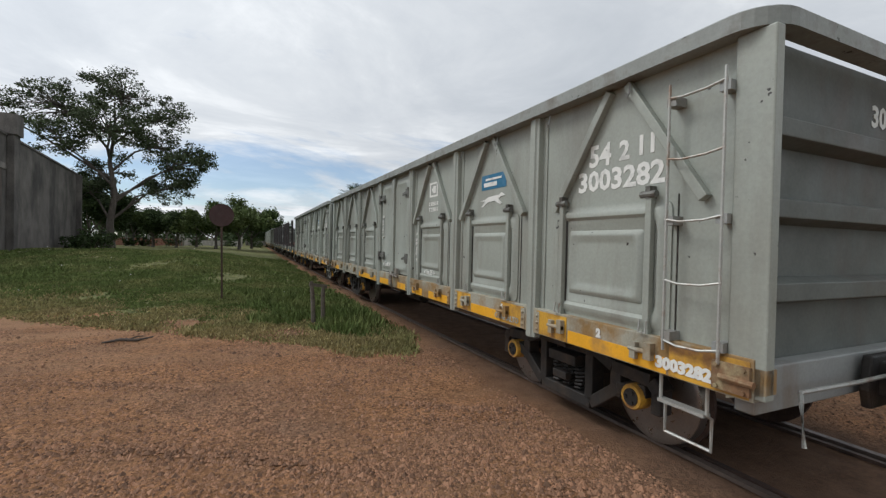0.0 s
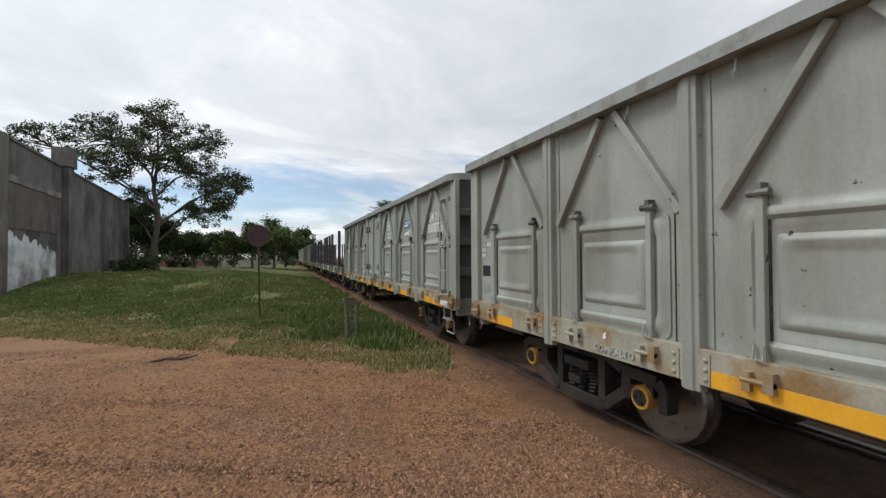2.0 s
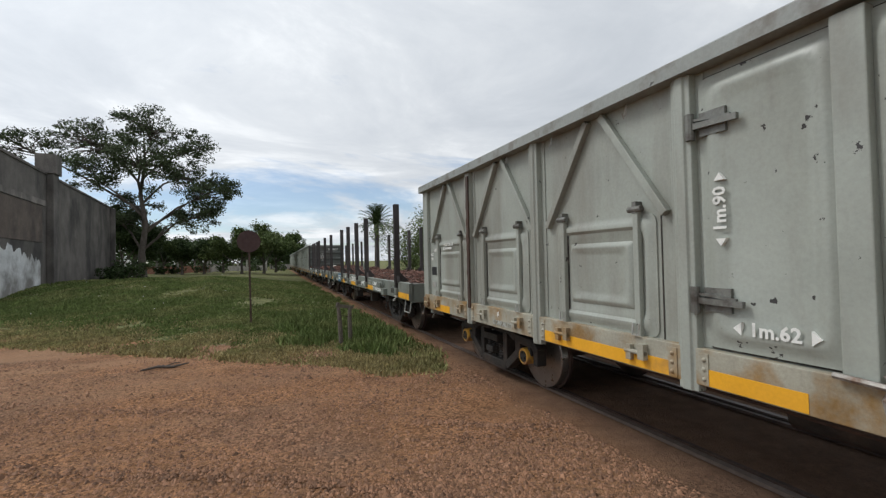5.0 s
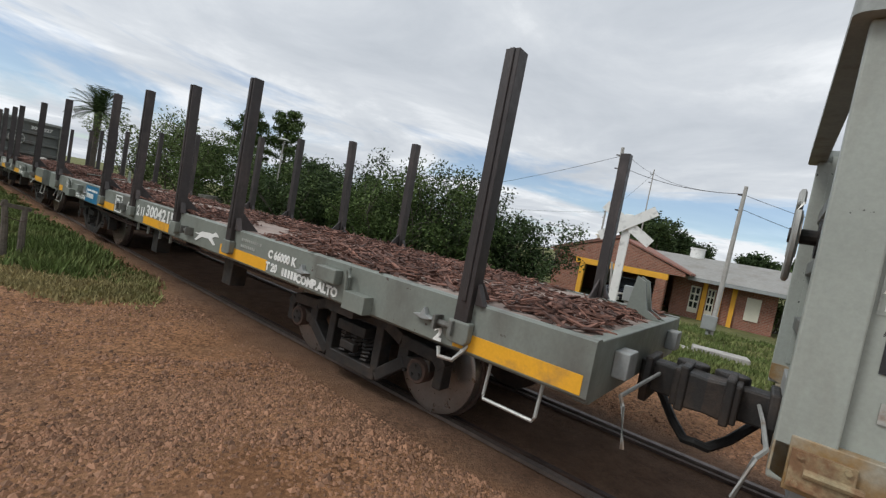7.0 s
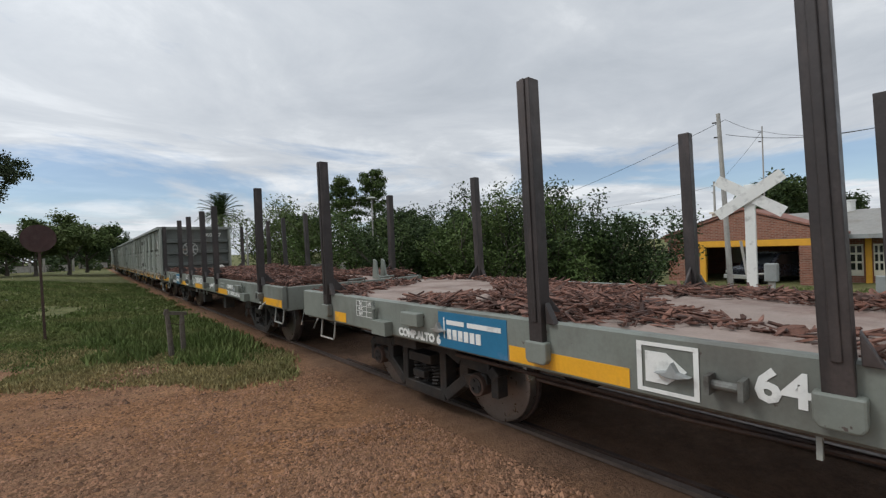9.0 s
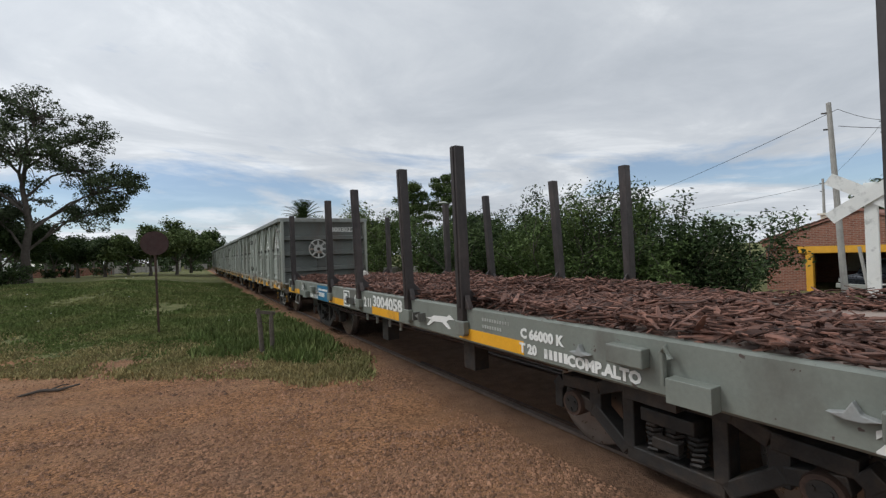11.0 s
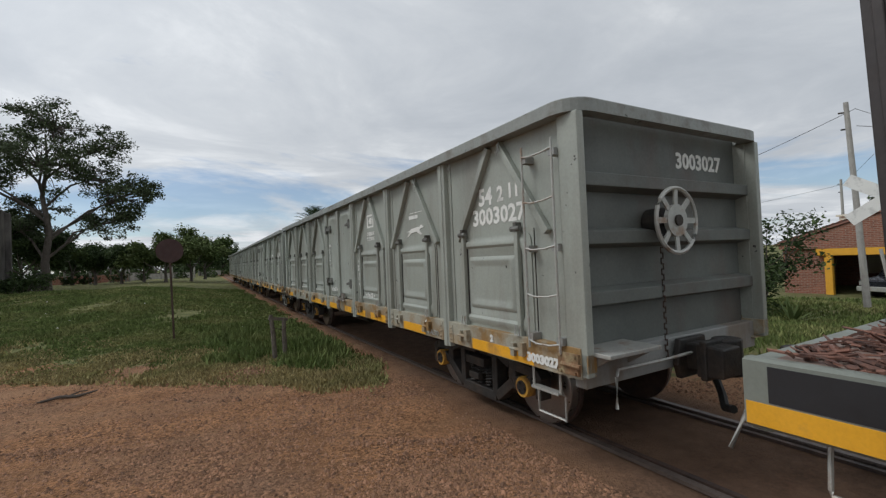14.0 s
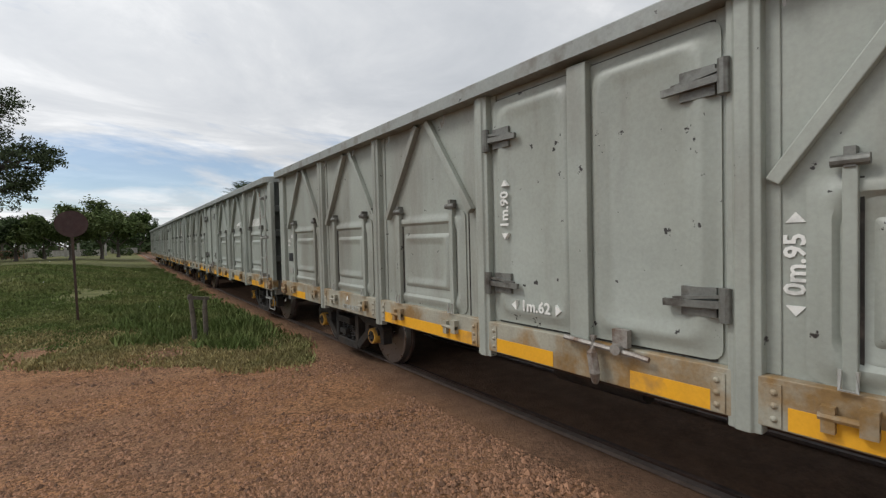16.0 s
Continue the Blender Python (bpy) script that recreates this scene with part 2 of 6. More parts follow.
STONE = material("reddish_gravel_stone", (0.232, 0.124, 0.071), 0.9, 0.0, 0.15, 30.0, 0.2, 90, island=0.55)
CABLE = material("black_cable", (0.02, 0.02, 0.02), 0.6, 0.0, 0.05, 6.0, 0.0)


def leaf_material(name, base, tip):
    m = material(name, base, 0.7, 0.0, 0.18, 1.5, 0.0, 40, tip, 0.5, 0.5, island=0.45, spec=0.10)
    p = m.node_tree.nodes["Principled BSDF"]
    p.inputs["Transmission Weight"].default_value = 0.0
    return m


LEAF_GUM = leaf_material("gum_leaves", (0.062, 0.08, 0.042), (0.095, 0.12, 0.06))
LEAF_DARK = leaf_material("dark_leaves", (0.042, 0.064, 0.026), (0.072, 0.10, 0.036))
LEAF_MID = leaf_material("mid_green_leaves", (0.066, 0.098, 0.032), (0.105, 0.14, 0.048))
LEAF_LIGHT = leaf_material("light_green_leaves", (0.095, 0.128, 0.046), (0.135, 0.165, 0.066))
GRASS = leaf_material("grass_blades", (0.118, 0.152, 0.049), (0.20, 0.205, 0.082))
WEED = leaf_material("weed_leaves", (0.108, 0.145, 0.046), (0.165, 0.185, 0.068))
GRASS_DRY = leaf_material("dry_grass_blades", (0.30, 0.25, 0.12), (0.20, 0.20, 0.08))


# ---- mesh helpers ----
class Geo:
    """Collects verts and faces for one mesh."""

    def __init__(self):
        self.v, self.f = [], []

    def add(self, verts, faces):
        k = len(self.v)
        self.v += [tuple(p) for p in verts]
        self.f += [tuple(i + k for i in q) for q in faces]
        return self

    def box(self, x0, x1, y0, y1, z0, z1):
        return self.add([(x, y, z) for x in (x0, x1) for y in (y0, y1) for z in (z0, z1)],
                        [(0, 1, 3, 2), (4, 6, 7, 5), (0, 4, 5, 1), (2, 3, 7, 6), (0, 2, 6, 4), (1, 5, 7, 3)])

    def obox(self, m, sx, sy, sz):
        vs = [m @ Vector((x * sx / 2, y * sy / 2, z * sz / 2)) for x in (-1, 1) for y in (-1, 1) for z in (-1, 1)]
        return self.add(vs, [(0, 1, 3, 2), (4, 6, 7, 5), (0, 4, 5, 1), (2, 3, 7, 6), (0, 2, 6, 4), (1, 5, 7, 3)])

    def bar(self, p0, p1, w, d, side=(1, 0, 0)):
        """A rectangular bar from p0 to p1; d is measured along side, w across it."""
        p0, p1, s = Vector(p0), Vector(p1), Vector(side)
        t = (p1 - p0).normalized()
        s = (s - t * s.dot(t)).normalized()
        b = t.cross(s)
        vs = [p + s * (i * d / 2) + b * (j * w / 2) for p in (p0, p1) for i in (-1, 1) for j in (-1, 1)]
        return self.add(vs, [(0, 1, 3, 2), (4, 6, 7, 5), (0, 4, 5, 1), (2, 3, 7, 6), (0, 2, 6, 4), (1, 5, 7, 3)])

    def cyl(self, p0, p1, r0, r1=None, n=12):
        return self.tube([p0, p1], [r0, r0 if r1 is None else r1], n)

    def tube(self, pts, r, n=6):
        pts = [Vector(p) for p in pts]
        rs = r if isinstance(r, (list, tuple)) else [r] * len(pts)
        k = len(self.v)
        for i, p in enumerate(pts):
            t = (pts[min(i + 1, len(pts) - 1)] - pts[max(i - 1, 0)]).normalized()
            s = t.cross(Vector((0, 0, 1)) if abs(t.z) < 0.9 else Vector((1, 0, 0))).normalized()
            b = t.cross(s)
            for j in range(n):
                a = 2 * math.pi * j / n
                self.v.append(tuple(p + (s * math.cos(a) + b * math.sin(a)) * rs[i]))
        for i in range(len(pts) - 1):
            for j in range(n):
                self.f.append((k + i * n + j, k + i * n + (j + 1) % n, k + (i + 1) * n + (j + 1) % n, k + (i + 1) * n + j))
        self.f.append(tuple(k + j for j in reversed(range(n))))
        self.f.append(tuple(k + (len(pts) - 1) * n + j for j in range(n)))
        return self

    def lathe_x(self, y, z, prof, n=24):
        """Profile of (x, radius) turned about the x axis through (y, z)."""
        k = len(self.v)
        for x, r in prof:
            for j in range(n):
                a = 2 * math.pi * j / n
                self.v.append((x, y + r * math.cos(a), z + r * math.sin(a)))
        for i in range(len(prof) - 1):
            for j in range(n):
                self.f.append((k + i * n + j, k + i * n + (j + 1) % n, k + (i + 1) * n + (j + 1) % n, k + (i + 1) * n + j))
        self.f.append(tuple(k + j for j in range(n)))
        self.f.append(tuple(k + (len(prof) - 1) * n + j for j in range(n)))
        return self

    def lathe_y(self, x, z, prof, n=24):
        """Profile of (y, radius) turned about the y axis through (x, z)."""
        k = len(self.v)
        self.lathe_x(0, 0, prof, n)
        self.v[k:] = [(x + py, px, z + pz) for px, py, pz in self.v[k:]]
        return self

    def prism_x(self, poly, x0, x1):
        """Polygon of (y, z) pulled from x0 to x1."""
        n = len(poly)
        vs = [(x0, y, z) for y, z in poly] + [(x1, y, z) for y, z in poly]
        fs = [tuple(range(n)), tuple(range(2 * n - 1, n - 1, -1))] + [(i, (i + 1) % n, n + (i + 1) % n, n + i) for i in range(n)]
        return self.add(vs, fs)

    def prism_y(self, poly, y0, y1):
        n = len(poly)
        vs = [(x, y0, z) for x, z in poly] + [(x, y1, z) for x, z in poly]
        fs = [tuple(range(n)), tuple(range(2 * n - 1, n - 1, -1))] + [(i, (i + 1) % n, n + (i + 1) % n, n + i) for i in range(n)]
        return self.add(vs, fs)

    def prism_z(self, poly, z0, z1):
        n = len(poly)
        vs = [(x, y, z0) for x, y in poly] + [(x, y, z1) for x, y in poly]
        fs = [tuple(range(n)), tuple(range(2 * n - 1, n - 1, -1))] + [(i, (i + 1) % n, n + (i + 1) % n, n + i) for i in range(n)]
        return self.add(vs, fs)

    def pressed(self, y0, y1, z0, z1, x, s, steps, r=0.05):
        """A pressed panel on the plane x, facing s: steps of (inset, out). Rounded corners."""
        rings = []
        for inset, out in steps:
            a0, a1, b0, b1 = y0 + inset, y1 - inset, z0 + inset, z1 - inset
            ring = []
            rr = max(min(r + inset * 0.4, (a1 - a0) / 2.2, (b1 - b0) / 2.2), 0.004)
            for cy, cz, st in ((a1 - rr, b1 - rr, 0), (a0 + rr, b1 - rr, 90), (a0 + rr, b0 + rr, 180), (a1 - rr, b0 + rr, 270)):
                for q in range(4):
                    g = radians(st + q * 30)
                    ring.append((x + s * out, cy + rr * math.cos(g), cz + rr * math.sin(g)))
            rings.append(ring)
        n = 16
        k = len(self.v)
        for ring in rings:
            self.v += ring
        for i in range(len(rings) - 1):
            for j in range(n):
                self.f.append((k + i * n + j, k + i * n + (j + 1) % n, k + (i + 1) * n + (j + 1) % n, k + (i + 1) * n + j))
        self.f.append(tuple(k + (len(rings) - 1) * n + j for j in range(n)))
        return self

    def mesh(self, name, mat, smooth=False):
        me = bpy.data.meshes.new(name)
        me.from_pydata(self.v, [], self.f)
        if len(self.v) < 60000:
            bm = bmesh.new()
            bm.from_mesh(me)
            bmesh.ops.recalc_face_normals(bm, faces=bm.faces)
            bm.to_mesh(me)
            bm.free()
        me.materials.append(mat)
        if smooth:
            me.shade_smooth()
            me.set_sharp_from_angle(angle=radians(35))
        me.update()
        return me


def part(name, geo, mat, parent, label="", smooth=False, bevel=0.0):
    ob = new(name, geo.mesh(name, mat, smooth))
    ob.parent = parent
    if bevel:
        b = ob.modifiers.new("bevel", "BEVEL")
        b.width, b.segments, b.limit_method = bevel, 2, "ANGLE"
    return tagged(ob, label)


def thing(name, label, category, group="", m=None):
    ob = new(name)
    ob.empty_display_size = 0.2
    if m:
        ob.matrix_world = m
    return tagged(ob, label, category, group)


SIDE = Matrix(((0, 0, -1, 0), (-1, 0, 0, 0), (0, 1, 0, 0), (0, 0, 0, 1)))     # writing read from the -x side
FRONT = Matrix(((1, 0, 0, 0), (0, 0, -1, 0), (0, 1, 0, 0), (0, 0, 0, 1)))    # writing read from the -y side


def writing(text, size, place, turn, parent, mat=None, name="lettering", spin=0, stretch=1.0, bold=0.007):
    cu = bpy.data.curves.new(name, "FONT")
    cu.body, cu.size, cu.align_x, cu.align_y, cu.extrude, cu.offset = text, size, "CENTER", "CENTER", 0.0015, bold
    cu.resolution_u = 2
    tmp = bpy.data.objects.new(name, cu)
    scene.collection.objects.link(tmp)
    me = bpy.data.meshes.new_from_object(tmp)
    bpy.data.objects.remove(tmp)
    me.transform(Matrix.Translation(place) @ turn @ Matrix.Rotation(radians(spin), 4, "Z") @ Matrix.Diagonal((stretch, 1, 1, 1)))
    me.materials.clear()
    me.materials.append(mat or WHITE)
    ob = new(name, me)
    ob.parent = parent
    return ob


# ---- ground, road and rails ----
TRACK_X = 4.06
RAIL_Z = 0.0


def bend(y):
    """Sideways drift of the track: straight by the crossing, then a very slight curve."""
    return 0.02 * (math.hypot(y - 14, 6) + (y - 14)) / 2 - 0.012


def smooth(a, b, v):
    t = min(max((v - a) / (b - a), 0.0), 1.0)
    return t * t * (3 - 2 * t)


def edge_y(x):
    """Where the grass begins beyond the dirt road, on the camera's side of the track."""
    return 8.7 - 0.786 * (x - 1.2) if x < 1.2 else 8.7 - 2.07 * (x - 1.2)


def ruts(x, y):
    """Low gravel ridges thrown up by wheels along the road, which runs aslant to the track."""
    u = y + 0.62 * x + 0.5 * noise.noise((x * 0.25, y * 0.25, 5))
    out = 0.0
    for at_u, h in ((2.1, 0.045), (3.6, 0.06), (5.3, 0.04), (7.1, 0.03)):
        out += h * math.exp(-((u - at_u) / 0.16) ** 2) * (0.6 + noise.noise((x * 1.3, y * 1.3, at_u)))
    return out


def height(x, y):
    c = TRACK_X + bend(y)
    wob = 0.05 * noise.noise((x * 0.4, y * 0.4, 0)) + 0.015 * noise.noise((x * 2.1, y * 2.1, 3))
    if x < c:
        rise = smooth(0, 14, y - edge_y(min(x, 1.2)) + 0.3) * smooth(1.6, 7.5, c - x) * 0.95 * (1 - 0.62 * smooth(24, 46, y))
        side = smooth(1.0, 2.0, c - x)
        if -9 < y < 7:
            wob += 0.09 * math.exp(-((c - x - 1.28) / 0.16) ** 2) * max(0.35 + noise.noise((x * 3.1, y * 1.1, 11)), 0)
        if -6 < y < 14 and -12 < x:
            wob += ruts(x, y) + 0.02 * noise.noise((x * 1.6, y * 1.6, 9))
        return -0.03 + side * wob * (0.5 + 2 * min(rise, 1)) + rise + smooth(8, 20, -y) * 0.2
    d = x - c
    return -0.03 + smooth(1.0, 2.0, d) * wob - 0.75 * smooth(3.5, 15, d)


def grass_at(x, y):
    c = TRACK_X + bend(y)
    if x < c:
        g = smooth(-1.3, 1.5, y - edge_y(x)) * smooth(0.95 - 0.2 * smooth(6, 10, y), 2.3 - 0.4 * smooth(6, 10, y), c - x)
        return max(g, smooth(9, 12, -y - 0.3 * x) * smooth(1.5, 3.0, c - x))
    d = x - c
    return smooth(1.3, 2.2, d) * smooth(2.5, 5.0, y) if d < 5 else max(smooth(5.0, 6.5, d), smooth(2.5, 5.0, y))


def axis(lo, hi, fine_lo, fine_hi, step, grow=1.18):
    out = list(np.arange(fine_lo, fine_hi + 1e-6, step))
    s, v = step, fine_hi
    while v < hi:
        s *= grow
        v += s
        out.append(v)
    s, v = step, fine_lo
    while v > lo:
        s *= grow
        v -= s
        out.insert(0, v)
    return out


def ground_material():
    m = material("red_dirt_and_grass", (0.250, 0.128, 0.064), 0.95, 0.0, 0.24, 1.5, 1.0, 55, (0.20, 0.118, 0.074), 0.5, 0.35, spec=0.15)
    n, l = m.node_tree.nodes, m.node_tree.links
    p = n["Principled BSDF"]
    dirt = p.inputs["Base Color"].links[0].from_socket
    tc = [k for k in n if k.type == "TEX_COORD"][0]

    def tex(s, d, r=0.6):
        t = n.new("ShaderNodeTexNoise")
        t.inputs["Scale"].default_value, t.inputs["Detail"].default_value, t.inputs["Roughness"].default_value = s, d, r
        l.new(tc.outputs["Object"], t.inputs["Vector"])
        return t.outputs["Fac"]

    def rng(v, a, b, c, d):
        r = n.new("ShaderNodeMapRange")
        for k, q in zip(("From Min", "From Max", "To Min", "To Max"), (a, b, c, d)):
            r.inputs[k].default_value = q
        l.new(v, r.inputs["Value"])
        return r.outputs["Result"]

    def mix(kind, fac, a, b):
        x = n.new("ShaderNodeMix")
        x.data_type, x.blend_type = "RGBA", kind
        for i, v in ((0, fac), (6, a), (7, b)):
            if isinstance(v, float):
                x.inputs[i].default_value = v
            elif isinstance(v, tuple):
                x.inputs[i].default_value = (*v, 1)
            else:
                l.new(v, x.inputs[i])
        return x.outputs[2]

    # gravel: small cells of differing tone
    vor = n.new("ShaderNodeTexVoronoi")
    vor.inputs["Scale"].default_value = 38
    l.new(tc.outputs["Object"], vor.inputs["Vector"])
    cell = n.new("ShaderNodeSeparateColor")
    l.new(vor.outputs["Color"], cell.inputs[0])
    speck = rng(cell.outputs[0], 0.0, 1.0, 0.32, 1.78)
    grey = n.new("ShaderNodeCombineColor")
    for i in range(3):
        l.new(speck, grey.inputs[i])
    gravelly = mix("MULTIPLY", rng(tex(0.8, 4), 0.35, 0.6, 0.25, 0.95), dirt, grey.outputs[0])
    # paler wheel-worn bands along the road
    mp = n.new("ShaderNodeMapping")
    mp.inputs["Rotation"].default_value = (0, 0, radians(38))
    mp.inputs["Scale"].default_value = (0.10, 0.9, 1)
    l.new(tc.outputs["Object"], mp.inputs[0])
    t = n.new("ShaderNodeTexNoise")
    t.inputs["Scale"].default_value, t.inputs["Detail"].default_value = 1.0, 5
    l.new(mp.outputs[0], t.inputs["Vector"])
    worn = mix("MIX", rng(t.outputs["Fac"], 0.45, 0.62, 0.0, 0.75), gravelly, (0.32, 0.186, 0.105))
    # grass floor
    turf = mix("MIX", rng(tex(3.0, 8), 0.35, 0.65, 0.0, 1.0), (0.10, 0.112, 0.042), (0.185, 0.185, 0.078))
    turf = mix("MIX", rng(tex(0.25, 5), 0.52, 0.70, 0.0, 0.7), turf, (0.20, 0.165, 0.08))
    at = n.new("ShaderNodeAttribute")
    at.attribute_name = "grassy"
    s = n.new("ShaderNodeMath")
    s.operation = "ADD"
    l.new(at.outputs["Fac"], s.inputs[0])
    l.new(rng(tex(2.2, 7, 0.7), 0.25, 0.75, -0.45, 0.45), s.inputs[1])
    both = mix("MIX", rng(s.outputs[0], 0.42, 0.62, 0.0, 1.0), worn, turf)
    # oily ground between the rails, with the train's shade darkened into its colour
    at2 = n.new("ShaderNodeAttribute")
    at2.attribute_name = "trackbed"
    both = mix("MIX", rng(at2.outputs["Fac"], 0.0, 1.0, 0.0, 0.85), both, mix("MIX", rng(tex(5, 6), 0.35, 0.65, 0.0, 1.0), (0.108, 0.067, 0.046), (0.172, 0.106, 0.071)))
    l.new(both, p.inputs["Base Color"])
    b = [k for k in n if k.type == "BUMP"][0]
    b.inputs["Distance"].default_value = 0.03
    h = n.new("ShaderNodeMath")
    h.operation = "ADD"
    l.new(rng(cell.outputs[1], 0.0, 1.0, 0.0, 0.8), h.inputs[0])
    l.new(tex(30, 6, 0.7), h.inputs[1])
    l.new(h.outputs[0], b.inputs["Height"])
    return m


def build_ground():
    xs = axis(-2200, 2200, -10, 9, 0.17)
    ys = axis(-2200, 2200, -2.5, 15, 0.17)
    vs = [(x, y, height(x, y)) for x in xs for y in ys]
    ny = len(ys)
    fs = [(i * ny + j, (i + 1) * ny + j, (i + 1) * ny + j + 1, i * ny + j + 1) for i in range(len(xs) - 1) for j in range(ny - 1)]
    me = bpy.data.meshes.new("ground")
    me.from_pydata(vs, [], fs)
    g = me.attributes.new("grassy", "FLOAT", "POINT")
    g.data.foreach_set("value", [grass_at(x, y) for x, y, z in vs])
    # strip below the wagons that takes the oily, shade-darkened colour
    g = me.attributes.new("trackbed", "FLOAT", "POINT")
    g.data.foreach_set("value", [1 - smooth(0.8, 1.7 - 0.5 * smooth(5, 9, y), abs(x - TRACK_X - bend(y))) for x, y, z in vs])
    me.materials.append(ground_material())
    me.shade_smooth()
    return tagged(new("ground", me), "reddish dirt road crossing with gravel, and rough green grass beyond", "ground", kind="structure")


build_ground()


def build_rail(offset):
    g = Geo()
    prof = [(-0.07, -0.13), (0.07, -0.13), (0.07, -0.115), (0.012, -0.10), (0.012, -0.035), (0.035, -0.03), (0.035, 0.0), (-0.035, 0.0), (-0.035, -0.03), (-0.012, -0.035), (-0.012, -0.10), (-0.07, -0.115)]
    ys = list(range(-60, 181, 4))
    n = len(prof)
    for y in ys:
        g.v += [(TRACK_X + bend(y) + offset + px, y, RAIL_Z + pz + 0.012) for px, pz in prof]
    for i in range(len(ys) - 1):
        for j in range(n):
            g.f.append((i * n + j, i * n + (j + 1) % n, (i + 1) * n + (j + 1) % n, (i + 1) * n + j))
    return tagged(new("rail", g.mesh("rail", RAIL)), "worn brown steel rail sunk in the dirt", "rail", kind="structure")


for off in (-0.75, 0.75):
    build_rail(off)
    # check rail beside it, through the crossing
    g = Geo()
    o = off * (1 - 0.12 / 0.75)
    g.box(TRACK_X + o - 0.025, TRACK_X + o + 0.025, -9, 6.5, -0.12, 0.0)
    tagged(new("guard_rail", g.mesh("guard_rail", RUST)), "rusty check rail along the crossing flangeway", "rail", kind="structure")


# ---- train ----
RUSTY_PLATE = material("rusty_plate", (0.20, 0.11, 0.055), 0.75, 0.1, 0.25, 8.0, 0.25, 60, (0.34, 0.28, 0.16), 0.45, 6.0)
RIM = material("worn_rim_paint", (0.25, 0.265, 0.245), 0.5, 0.0, 0.14, 2.0, 0.1, 40, (0.15, 0.14, 0.12), 0.4, 4.0, chips=(0.04, 0.035, 0.03))
FADED = material("faded_white_paint", (0.40, 0.41, 0.37), 0.6, 0.0, 0.12, 6.0, 0.05, 60, (0.24, 0.25, 0.22), 0.5, 9.0)
# Seam colour: grime, plus the shade of narrow gaps put in as dark paint.
SEAM = material("dark_grimy_shaded_seam", (0.035, 0.032, 0.028), 0.8, 0.0, 0.3, 9.0, 0.2, 60, (0.10, 0.085, 0.07), 0.45, 12.0)
LEVER = material("worn_rusty_lever_steel", (0.30, 0.28, 0.25), 0.55, 0.3, 0.2, 9.0, 0.15, 60, (0.12, 0.075, 0.05), 0.55, 9.0)
HINGE = material("greasy_hinge_steel", (0.17, 0.172, 0.155), 0.55, 0.3, 0.2, 8.0, 0.1, 60, (0.07, 0.06, 0.05), 0.5, 6.0)
HW = 1.42                    # half width over the posts
GL = 13.24                   # gondola body length
FL = 13.50                   # flat wagon length
POSTS = (2.19, 4.00, 5.78, 7.71, 9.56, 11.27)
Z_SILL, Z_FLOOR, Z_RIM = 0.80, 1.03, 3.055
WR = 0.42


